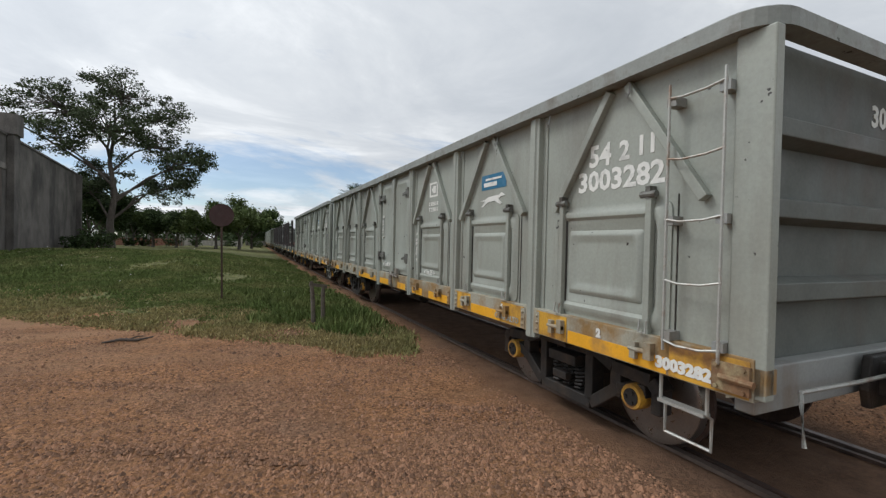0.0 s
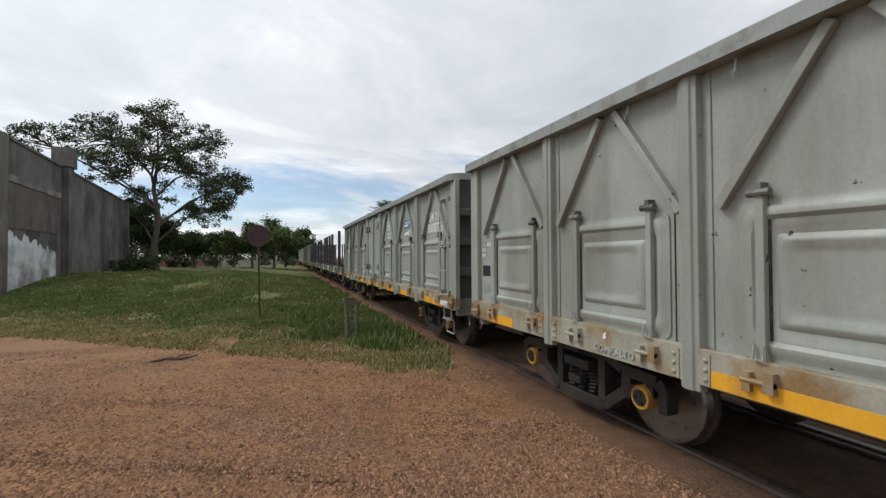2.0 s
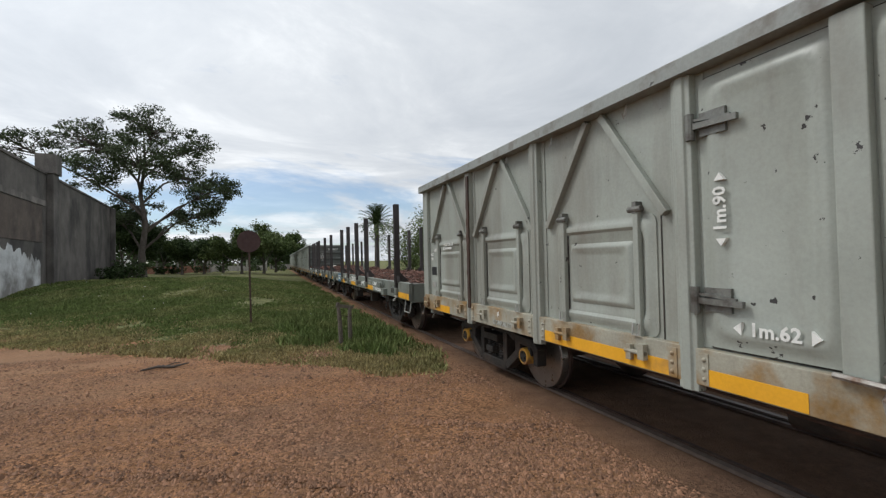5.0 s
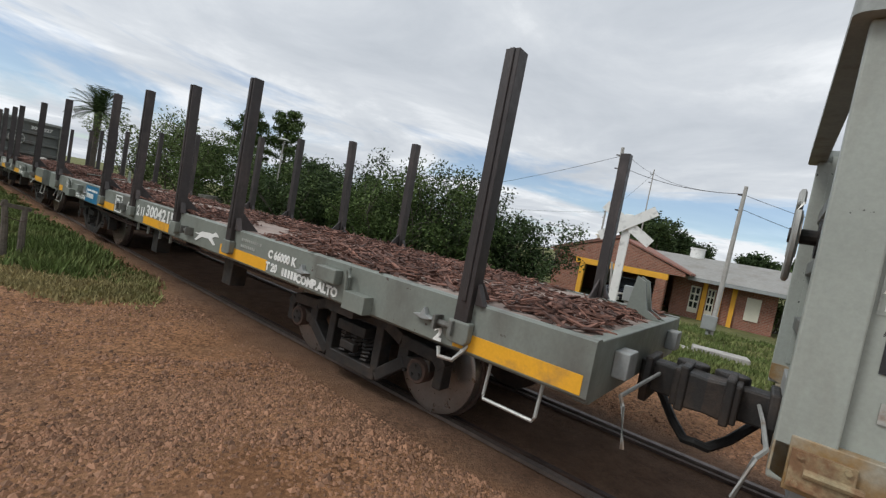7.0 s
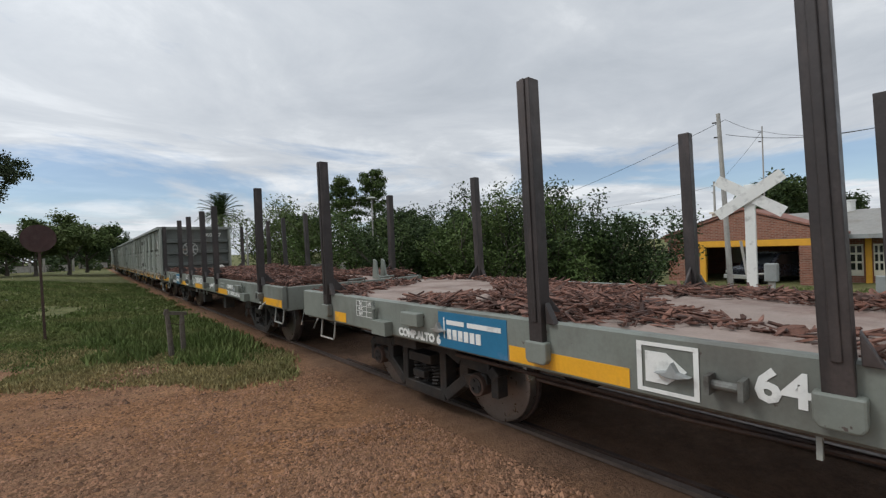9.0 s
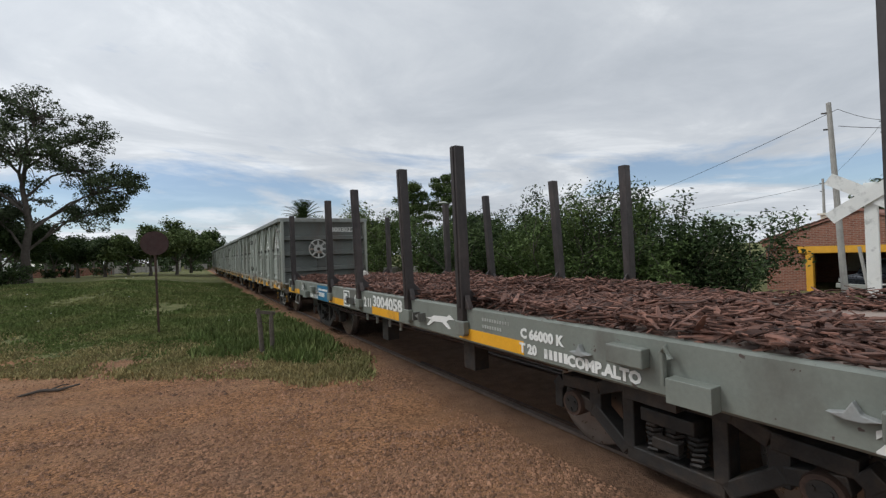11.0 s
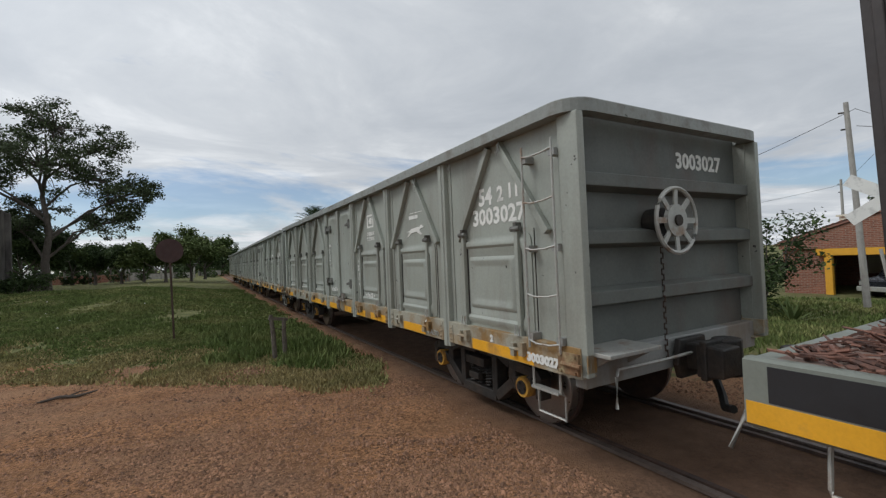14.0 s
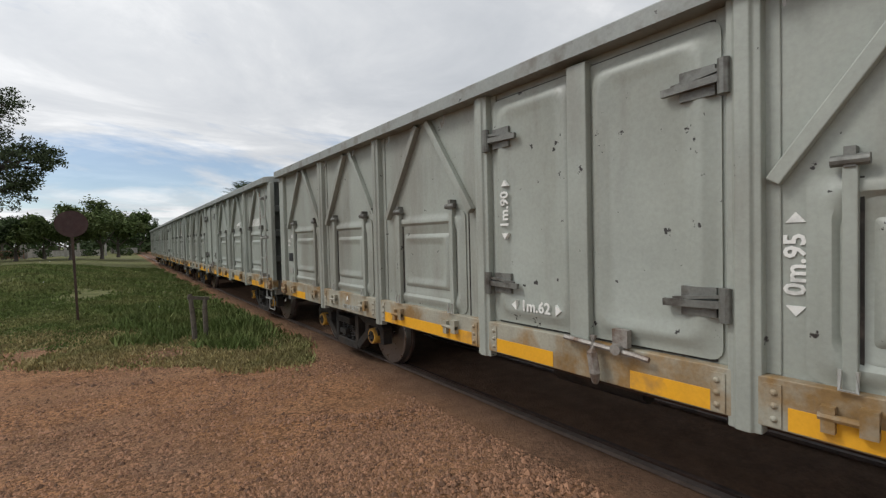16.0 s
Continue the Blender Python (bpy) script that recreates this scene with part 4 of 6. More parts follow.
def plate(parent, name, y0, y1, z0, z1, mat, label, x=None, out=0.004):
    x = -(HW - 0.09) if x is None else x
    return part(name, Geo().box(x - out, x, y0, y1, z0, z1), mat, parent, label)


def dog_mark(parent, y, z, k, x):
    """A white running shape in plain rounded strokes."""
    outline = [(0.78, 0.12), (0.60, 0.22), (0.52, 0.24), (0.40, 0.17), (0.05, 0.16), (-0.38, 0.13), (-0.55, 0.06), (-0.90, 0.03), (-0.55, 0.0), (-0.82, -0.19),
               (-0.70, -0.20), (-0.36, -0.04), (0.12, -0.02), (0.48, -0.17), (0.60, -0.14), (0.36, 0.03), (0.50, 0.10)]
    g = Geo().prism_x([(y - a * k, z + b * k) for a, b in outline], x - 0.004, x)
    return part("white_mark", g, WHITE, parent, "white painted running-animal mark")


def mark_gondola(w, number, blue, end_no=True, sill_no=True):
    x = -(HW - 0.09) - 0.002
    writing("54", 0.25, (x, 1.36, 2.43), SIDE, w)
    writing("2", 0.21, (x, 1.10, 2.43), SIDE, w)
    writing("11", 0.20, (x, 0.89, 2.44), SIDE, w)
    writing(number, 0.235, (x, 1.17, 2.22), SIDE, w, stretch=1.08)
    if sill_no:
        writing(number, 0.105, (-(HW - 0.02) - 0.008, 0.50, 0.88), SIDE, w, stretch=1.1)
    if end_no:
        writing(number, 0.22, (0.62, 0.216, 2.69), FRONT, w, stretch=1.05)
    if blue:
        plate(w, "blue_panel", 2.80, 3.36, 2.34, 2.52, BLUE, "blue painted company panel")
        plate(w, "white_bar", 2.90, 3.26, 2.45, 2.475, WHITE, "", x - 0.003)
        plate(w, "white_bar", 3.00, 3.30, 2.375, 2.425, WHITE, "", x - 0.003)
    else:
        plate(w, "white_bar", 2.85, 3.25, 2.46, 2.47, WHITE, "faded white lettering bar")
        plate(w, "white_bar", 3.00, 3.28, 2.38, 2.43, WHITE, "faded white lettering bar")
    dog_mark(w, 3.08, 2.20, 0.34, x)
    # company badge and two lines of small writing
    g = Geo()
    for a, b, c, d in ((4.74, 5.06, 2.40, 2.43), (4.74, 5.06, 2.60, 2.63), (4.74, 4.78, 2.43, 2.60), (5.02, 5.06, 2.43, 2.60)):
        g.box(x - 0.003, x, a, b, c, d)
    g.prism_x([(4.82, 2.46), (4.82, 2.57), (4.91, 2.57), (4.98, 2.515), (4.91, 2.46)], x - 0.003, x)
    part("badge", g, WHITE, w, "white outlined arrow badge")
    if number in ("3003027", "3003282"):
        writing("C 65500 K", 0.085, (x, 4.90, 2.29), SIDE, w, bold=0.003)
        writing("T 22300 K", 0.085, (x, 4.90, 2.20), SIDE, w, bold=0.003)
    else:
        for z in (2.29, 2.20):
            for i in range(7):
                plate(w, "white_bar", 4.72 + i * 0.052, 4.755 + i * 0.052, z - 0.025, z + 0.025, WHITE, "", x + 0.002)
    writing("1m.90", 0.12, (x - 0.056, POSTS[3] - 0.26, 1.98), SIDE, w, spin=90, bold=0.003)
    writing("1m.62", 0.115, (x - 0.056, POSTS[3] - 0.56, 1.22), SIDE, w, bold=0.003)
    writing("0m.95", 0.12, (x - 0.004, POSTS[2] - 0.195, 1.60), SIDE, w, spin=90, bold=0.003)
    writing("1m.25", 0.105, (x - 0.026, 4.95, 1.20), SIDE, w, bold=0.004)
    for e in (-1, 1):
        part("arrow_mark", Geo().prism_x([(4.95 + e * 0.17, 1.165), (4.95 + e * 0.17, 1.235), (4.95 + e * 0.215, 1.20)], x - 0.028, x - 0.024), WHITE, w)
        part("arrow_mark", Geo().prism_x([(POSTS[3] - 0.56 + e * 0.19, 1.18), (POSTS[3] - 0.56 + e * 0.19, 1.26), (POSTS[3] - 0.56 + e * 0.24, 1.22)], x - 0.058, x - 0.03), WHITE, w)
        part("arrow_mark", Geo().prism_x([(POSTS[3] - 0.295, 1.98 + e * 0.19), (POSTS[3] - 0.225, 1.98 + e * 0.19), (POSTS[3] - 0.26, 1.98 + e * 0.24)], x - 0.058, x - 0.03), WHITE, w)
        part("arrow_mark", Geo().prism_x([(POSTS[2] - 0.235, 1.60 + e * 0.20), (POSTS[2] - 0.155, 1.60 + e * 0.20), (POSTS[2] - 0.195, 1.60 + e * 0.25)], x - 0.004, x), WHITE, w)
    # rear-end notes and black square
    plate(w, "black_panel", 12.73, 12.95, 1.41, 1.555, BLACK, "black rectangular panel", x)
    plate(w, "maker_plate", 12.75, 12.92, 1.20, 1.29, STEEL, "small maker's plate", x, 0.008)
    grid = part("note_grid", Geo().box(x - 0.003, x, 12.55, 13.0, 1.885, 1.891), FADED, w, "thin white painted inspection grid")
    for z in (1.66, 1.735, 1.81):
        part("grid_line", Geo().box(x - 0.003, x, 12.55, 13.0, z, z + 0.006), FADED, grid)
    for y in (12.55, 12.70, 12.85, 12.994):
        part("grid_line", Geo().box(x - 0.0035, x, y, y + 0.006, 1.66, 1.885), FADED, grid)
    writing("670", 0.075, (x, 12.77, 1.848), SIDE, w, bold=0.003)
    writing("ACC.", 0.06, (x, 12.92, 1.773), SIDE, w, bold=0.002)
    writing("REV.", 0.06, (x, 12.92, 1.698), SIDE, w, bold=0.002)
    writing("2", 0.09, (-(HW - 0.02) - 0.006, 1.25, 0.965), SIDE, w)
    for y in (2.62, 10.30):
        writing("COMP.ALTO", 0.085, (-(HW - 0.02) - 0.008, y, 0.865), SIDE, w, FADED, bold=0.003)
        writing("6", 0.09, (-(HW - 0.02) - 0.006, y + 0.1, 0.97), SIDE, w)


STAKES = (0.92, 4.30, 5.84, 7.60, 9.22, 12.66)
LEANS = (0.0, 0.02, 0.066, 0.03, 0.02, 0.03)      # stakes bent back along the wagon


def flat_wagon():
    w = thing("flat_wagon", "grey flat wagon with dark stakes, littered with bark", "freight wagon", "wagons of the train")
    ZT, ZB = 1.19, 0.83
    g = Geo().box(-HW + 0.03, HW - 0.03, 0.04, FL - 0.04, ZT - 0.05, ZT - 0.005)
    part("deck", g, DECK, w, "dusty brown wagon deck")
    for s in (-1, 1):
        g = Geo().prism_y([(s * (HW - 0.02), ZB), (s * HW, ZB + 0.02), (s * HW, ZT), (s * (HW - 0.03), ZT + 0.012), (s * (HW - 0.10), ZT + 0.008), (s * (HW - 0.10), ZB)], 0.0, FL)
        sill = part("side_sill", g, FLAT_GREY, w, "grey deep side sill with chipped top edge")
        x = s * HW
        for a, b in ((0.04, 0.98), (3.5, 4.55), (6.12, 7.12), (8.56, 9.52), (12.2, 12.5)):
            st = Geo().box(min(x, x + s * 0.004), max(x, x + s * 0.004), a, b, ZB + 0.03, ZB + 0.15)
            part("yellow_stripe", st, YELLOW, sill, "reflective yellow stripe")
        for y in STAKES:
            g = Geo().prism_x([(y - 0.092, 0.93), (y - 0.07, 0.90), (y + 0.07, 0.90), (y + 0.092, 0.93), (y + 0.092, 1.06), (y - 0.092, 1.06)], min(x, x + s * 0.07), max(x, x + s * 0.07))
            part("stake_pocket", g, FLAT_GREY, w, "grey stake pocket", bevel=0.012)
            g = Geo().box(min(s * (HW - 0.06), s * (HW + 0.055)), max(s * (HW - 0.06), s * (HW + 0.055)), y - 0.057, y + 0.057, 1.0, 2.95)
            g.box(min(s * (HW + 0.055), s * (HW + 0.067)), max(s * (HW + 0.055), s * (HW + 0.067)), y - 0.02, y + 0.02, 1.2, 2.95)
            g.prism_y([(s * (HW - 0.06), 1.19), (s * (HW - 0.30), 1.19), (s * (HW - 0.06), 1.42)], y - 0.012, y + 0.012)
            g.prism_x([(y - 0.075, 1.19), (y - 0.15, 1.19), (y - 0.075, 1.34)], s * HW - 0.03, s * HW + 0.03)
            lean = LEANS[STAKES.index(y)]
            g.v = [(vx, vy + lean * max(vz - 1.1, 0), vz) for vx, vy, vz in g.v]
            part("stake", g, STAKE, w, "dark brown steel stake", bevel=0.01)
        # cleats, boxes and rings along the sill
        for y in (1.26, 2.83, 8.30, 10.36):
            g = Geo().prism_x([(y - 0.10, 1.0), (y - 0.03, 1.015), (y, 1.07), (y + 0.03, 1.015), (y + 0.10, 1.0), (y + 0.03, 0.98), (y - 0.03, 0.98)], min(x, x + s * 0.05), max(x, x + s * 0.05))
            part("cleat", g, GREY_DARK, w, bevel=0.006)
        for y in (2.41, 10.74):
            g = Geo().box(min(x, x + s * 0.09), max(x, x + s * 0.09), y - 0.14, y + 0.14, 1.0, 1.13)
            part("winch_box", g, FLAT_GREY, w, bevel=0.01)
        for y in (2.06, 11.38):
            g = Geo().box(min(x, x + s * 0.10), max(x, x + s * 0.10), y - 0.22, y + 0.05, 0.84, 0.99)
            g.tube([(x + s * 0.03, y + 0.1, 0.92), (x + s * 0.04, y + 0.1, 1.13), (x + s * 0.07, y + 0.06, 1.17), (x + s * 0.07, y + 0.03, 1.1)], 0.022, 6)
            part("hook_box", g, FLAT_GREY, w, bevel=0.008)
        for y in (1.04, 5.42, 8.03):
            g = Geo().cyl((x + s * 0.05, y - 0.07, 1.0), (x + s * 0.05, y + 0.07, 1.0), 0.024, n=10)
            for dy in (-0.075, 0.075):
                g.box(min(x, x + s * 0.10), max(x, x + s * 0.10), y + dy - 0.012, y + dy + 0.012, 0.95, 1.05)
            part("strap_roller", g, HINGE, w, "dark strap tightening roller")
        for y in (0.52, FL - 0.52):
            xo = s * (HW - 0.14)
            g = Geo().tube([(xo, y - 0.20, 0.84), (xo + s * 0.03, y - 0.20, 0.58), (xo + s * 0.04, y - 0.19, 0.555), (xo + s * 0.04, y + 0.19, 0.555), (xo + s * 0.03, y + 0.20, 0.58), (xo, y + 0.20, 0.84)], 0.013, 6)
            part("step", g, STEEL, w, "worn bare-steel stirrup step", smooth=True)
            if y > 1:
                continue
            g = Geo().tube([(s * (HW - 0.01), y + 0.34, 0.90), (s * (HW + 0.05), y + 0.34, 0.86), (s * (HW + 0.06), y + 0.40, 0.78), (s * (HW + 0.06), y + 0.52, 0.77), (s * (HW + 0.02), y + 0.56, 0.82)], 0.016, 6)
            part("tow_hook", g, STEEL, w, "pale bent towing hook", smooth=True)
    frame_beam = part("underframe", Geo().box(-0.22, 0.22, 0.3, FL - 0.3, 0.55, ZT - 0.06), IRON, w, "dark centre beam of the underframe", bevel=0.01)
    for y, h0, hw in ((4.0, 0.84, 0.06), (6.8, 0.84, 0.06), (9.6, 0.84, 0.06), (2.38, 0.70, 0.2), (FL - 2.38, 0.70, 0.2)):
        part("cross_beam", Geo().box(-HW + 0.12, HW - 0.12, y - hw, y + hw, h0, ZT - 0.062), IRON, frame_beam, bevel=0.008)
    part("air_reservoir", Geo().cyl((0.55, 5.0, 0.72), (0.55, 6.1, 0.72), 0.19, n=14), IRON, frame_beam, "dark brake air reservoir", smooth=True)
    for y, h0 in ((4.68, 0.45), (7.1, 0.42)):
        part("brake_hanger", Geo().box(-1.22, -1.02, y - 0.11, y + 0.11, h0, 0.86), IRON, frame_beam, bevel=0.01)
    for x0, a, b, z0, z1, r in ((-1.2, 3.2, 10.4, 0.76, 0.72, 0.018), (-1.25, 7.2, 9.4, 0.74, 0.70, 0.014)):
        part("brake_pipe", Geo().tube([(x0, a, z0), (x0, (a + b) / 2, (z0 + z1) / 2 - 0.03), (x0, b, z1)], r, 6), RUST, frame_beam, "rusty brake pipe", smooth=True)
    for y in (6.35, 6.75, 7.25, 7.7):
        part("pipe_clip", Geo().box(-1.30, -1.27, y - 0.012, y + 0.012, 0.68, 0.86), FADED, frame_beam)
    for yo, e in ((0.0, -1), (FL, 1)):
        g = Geo().box(-HW + 0.06, HW - 0.06, min(yo, yo - e * 0.1), max(yo, yo - e * 0.1), 0.80, ZT - 0.002)
        hs = part("headstock", g, FLAT_GREY, w, "grey headstock beam", bevel=0.01)
        for bx in (-0.89, 0.89):
            g = Geo().box(bx - 0.11, bx + 0.11, min(yo, yo + e * 0.10), max(yo, yo + e * 0.10), 0.92, 1.10)
            part("bumper_block", g, GREY_DARK, hs, bevel=0.01)
        g = Geo()
        for xx in (0.50, 0.68):
            g.prism_x([(yo - e * 0.35, ZT), (yo - e * 0.02, ZT), (yo - e * 0.16, ZT + 0.08), (yo - e * 0.22, ZT + 0.34), (yo - e * 0.30, ZT + 0.38)], xx - 0.02, xx + 0.02)
        if e < 0:
            part("end_bracket", g, FLAT_GREY, w, "grey hooked end bracket")
        coupler(w, yo, e)
    bogie(w, 2.38)
    bogie(w, FL - 2.38)
    return w


def bark_litter(w, seed, dense, heap):
    """Loose bark strips lying on the deck, thick along both edges and in drifts."""
    rng = random.Random(seed)
    g = Geo()
    for i in range(dense):
        y = rng.uniform(0.15, FL - 0.15)
        x = rng.uniform(-HW + 0.09, HW - 0.09)
        drift = noise.noise((x * 0.9, y * 0.55, seed)) + 0.30 * abs(x) / HW + heap * smooth(0.2, 1.2, FL - 0.7 - y)
        if drift < rng.uniform(0.02, 0.30):
            continue
        ln, wd, th = 0.03 + 0.30 * rng.random() ** 2.0, rng.uniform(0.010, 0.050), rng.uniform(0.004, 0.014)
        z = 1.19 + rng.uniform(0.004, 0.02 + (0.075 + 0.22 * heap) * max(drift, 0))
        m = pose(x, y, z, rng.gauss(0, 13), rng.gauss(0, 18), rng.gauss(20, 60))
        k = rng.uniform(-0.15, 0.15) * ln
        vs = []
        for t, wk in ((-0.5, 0.35), (-0.1, 1.0), (0.5, 0.5)):
            for dx in (-0.5, 0.5):
                for dz in (-0.5, 0.5):
                    vs.append(m @ Vector((dx * wd * wk, t * ln, dz * th + k * t * t)))
        g.add(vs, [(0, 1, 3, 2), (8, 10, 11, 9)] + [f for o in (0, 4) for f in ((o, o + 4, o + 5, o + 1), (o + 2, o + 3, o + 7, o + 6), (o, o + 2, o + 6, o + 4), (o + 1, o + 5, o + 7, o + 3))])
    ob = part("bark_litter", g, BARK, w, "loose red-brown bark strips")
    ob["kind"] = "stuff"


def mark_flat(w, number, k=0.0):
    """Stripes, panel and lettering of a flat wagon; k shifts them along the sill."""
    x = -HW - 0.004
    part("blue_panel", Geo().box(x, x + 0.004, 9.54 + k, 10.38 + k, 0.85, 1.17), BLUE, w, "blue painted company panel with white bars")
    part("white_bar", Geo().box(x - 0.004, x, 10.29 + k, 10.302 + k, 0.93, 1.12), WHITE, w)
    for a, b in ((10.03, 10.26), (9.60, 9.99)):
        part("white_bar", Geo().box(x - 0.004, x, a + k, b + k, 1.06, 1.10), WHITE, w)
    for i in range(6):
        part("white_bar", Geo().box(x - 0.004, x, 10.20 - i * 0.074 + k, 10.256 - i * 0.074 + k, 0.93, 1.02), WHITE, w)
    g = Geo()
    for a, b, c, d in ((8.17, 8.51, 0.87, 0.893), (8.17, 8.51, 1.14, 1.163), (8.48, 8.51, 0.893, 1.14), (8.17, 8.197, 0.893, 1.14)):
        g.box(x - 0.003, x, a + k, b + k, c, d)
    g.prism_x([(8.46 + k, 0.93), (8.46 + k, 1.11), (8.34 + k, 1.11), (8.23 + k, 1.02), (8.34 + k, 0.93)], x - 0.003, x)
    part("badge", g, WHITE, w, "white arrow badge")
    writing("64", 0.225, (x, 7.81 + k, 1.02), SIDE, w)
    writing("2", 0.22, (x, 7.38 + k, 1.02), SIDE, w)
    writing("11", 0.19, (x, 7.19 + k, 1.02), SIDE, w)
    writing(number, 0.235, (x, 6.50 + k, 1.06), SIDE, w, stretch=1.32)
    dog_mark(w, 4.92 + k, 0.99, 0.40, x)
    for z, n in ((1.11, 11), (1.04, 8)):
        for i in range(n):
            part("white_bar", Geo().box(x - 0.002, x, 4.05 - i * 0.04 + k, 4.075 - i * 0.04 + k, z - 0.016, z + 0.016), FADED, w)
    writing("C 66000 K", 0.115, (x, 3.24 + k, 1.05), SIDE, w, bold=0.006)
    writing("T 20", 0.115, (x, 3.40 + k, 0.92), SIDE, w, bold=0.006)
    for i in range(5):
        part("white_bar", Geo().box(x - 0.002, x, 3.16 - i * 0.055 + k, 3.20 - i * 0.055 + k, 0.88, 0.96), WHITE, w)
    writing("COMP.ALTO", 0.115, (x, 2.62 + k, 0.91), SIDE, w, bold=0.006)
    writing("COMP.ALTO", 0.105, (x, 10.74 + k, 0.90), SIDE, w, bold=0.006)
    writing("6", 0.11, (x, 10.385 + k, 0.90), SIDE, w)
    writing("2", 0.14, (x, 1.12 + k, 0.90), SIDE, w)
    grid = part("note_grid", Geo().box(x - 0.002, x, 11.50 + k, 11.92 + k, 1.16, 1.166), WHITE, w, "thin white painted inspection grid")
    for z in (0.98, 1.04, 1.10):
        part("grid_line", Geo().box(x - 0.002, x, 11.50 + k, 11.92 + k, z, z + 0.006), WHITE, grid)
    for y in (11.50, 11.68, 11.914):
        part("grid_line", Geo().box(x - 0.0025, x, y + k, y + 0.006 + k, 0.98, 1.16), WHITE, grid)
    for j, word in enumerate(("RA", "ACC", "REV")):
        writing(word, 0.05, (x, 11.82 + k, 1.133 - j * 0.06), SIDE, w, bold=0.001)
    writing("670", 0.05, (x, 11.62 + k, 1.133), SIDE, w, bold=0.001)


first = gondola()
CAP_MAT[0], CAP_MAT[1] = RUST, "rusty axle bearing cap"
first_flat = flat_wagon()
train = [first]
for i in range(5):
    train.append(copy_thing(first, Matrix.Identity(4)))
flats = [first_flat, copy_thing(first_flat, Matrix.Identity(4))]
WAGONS = [(train[0], 1.43, GL), (train[1], 15.27, GL), (flats[0], 29.36, FL), (flats[1], 43.74, FL),
          (train[2], 58.36, GL), (train[3], 72.15, GL), (train[4], 85.94, GL), (train[5], 99.73, GL)]
for ob, number, blue in ((train[0], "3003282", True), (train[1], "3003779", True), (train[2], "3003027", False)):
    mark_gondola(ob, number, blue)
for ob in train[3:]:
    dog_mark(ob, 3.08, 2.20, 0.34, -(HW - 0.09) - 0.002)
    for i in range(7):
        plate(ob, "white_bar", 1.1 + i * 0.11, 1.17 + i * 0.11, 2.12, 2.28, WHITE, "")
brake_wheel(train[2], 0.22, -1, -0.28)
brake_wheel(train[1], GL - 0.22, 1, -0.3)
board = part("end_platform", Geo().box(-HW + 0.10, -HW + 0.72, -0.16, 0.22, 0.985, 1.02), STEEL, train[2], "pale worn platform board at the wagon end", bevel=0.006)
part("bracket", Geo().prism_x([(0.2, 0.98), (-0.12, 0.98), (0.2, 0.78)], -HW + 0.14, -HW + 0.18), GREY_DARK, board)
part("bracket", Geo().prism_x([(0.2, 0.98), (-0.12, 0.98), (0.2, 0.78)], -HW + 0.62, -HW + 0.66), GREY_DARK, board)
mark_flat(flats[0], "3004215")
mark_flat(flats[1], "3004058", 0.04)
for ob in flats[1].children:
    if ob.name.split(".")[0] in ("stake", "stake_pocket"):
        near = [d for y, d in ((STAKES[2], -0.08), (STAKES[3], 0.05)) if y - 0.3 < ob.bound_box[0][1] < y]
        ob.location.y = near[0] if near else 0.15
    if ob.name.split(".")[0] == "stake" and abs(ob.bound_box[0][1] - STAKES[3] + 0.15) < 0.05:
        ob.matrix_basis = Matrix.Translation((0, STAKES[3] + 0.05, 1.05)) @ Matrix.Rotation(radians(-3), 4, "X") @ Matrix.Translation((0, -STAKES[3], -1.05))
part("black_panel", Geo().box(-HW - 0.004, -HW, FL - 0.62, FL - 0.12, 0.98, 1.17), BLACK, flats[1], "black panel on the sill end")
part("yellow_stripe", Geo().box(-HW - 0.004, -HW, FL - 0.98, FL - 0.01, 0.85, 0.97), YELLOW, flats[1], "reflective yellow stripe")
for y0, y1 in ((0.08, 0.6), (1.64, 2.08), (2.3, 2.74), (3.47, 3.9)):
    part("yellow_stripe", Geo().box(-HW + 0.016, -HW + 0.02, y0, y1, Z_SILL + 0.01, Z_FLOOR), OLD_YELLOW, train[0], "rust-worn yellow sill paint")
left = [(POSTS[5] - 0.075 + 0.010 * noise.noise((i * 0.31, 0, 2)), 0.98 + i * 0.0318) for i in range(61)]
right = [(POSTS[5] - 0.004 + 0.016 * noise.noise((i * 0.27, 5, 2)), 0.98 + i * 0.0318) for i in range(61)]
g = Geo().prism_x(left + right[::-1], -HW - 0.003, -HW + 0.02)
part("rust_streak", g, RUST, train[1], "dark rust stain down one post")
writing("SALIO DE 670", 0.066, (-(HW - 0.09) - 0.040, 12.08, 1.925), SIDE, train[1], bold=0.001)
writing("EL", 0.066, (-(HW - 0.09) - 0.040, 12.28, 1.865), SIDE, train[1], bold=0.001)
for i in range(6):
    plate(train[1], "white_bar", 12.20 - i * 0.05, 12.23 - i * 0.05, 1.848, 1.882, WHITE, "", -(HW - 0.09) - 0.040)
bark_litter(flats[0], 5, 15000, 0.06)
bark_litter(flats[1], 9, 22000, 0.34)
WAY = [(0, 0.00), (0.5, 2.27), (1, 4.43), (1.5, 6.60), (2, 8.77), (2.5, 10.88), (3, 12.91), (3.5, 14.86), (6, 24.78), (6.5, 26.79), (7, 28.73), (7.5, 30.84), (8, 32.75), (8.5, 34.67), (9, 36.59), (9.5, 38.49), (12, 48.04), (12.5, 50.00), (13, 51.99), (13.5, 53.94), (14, 55.89), (14.5, 57.81), (15, 59.68), (15.5, 61.52), (16, 63.37)]


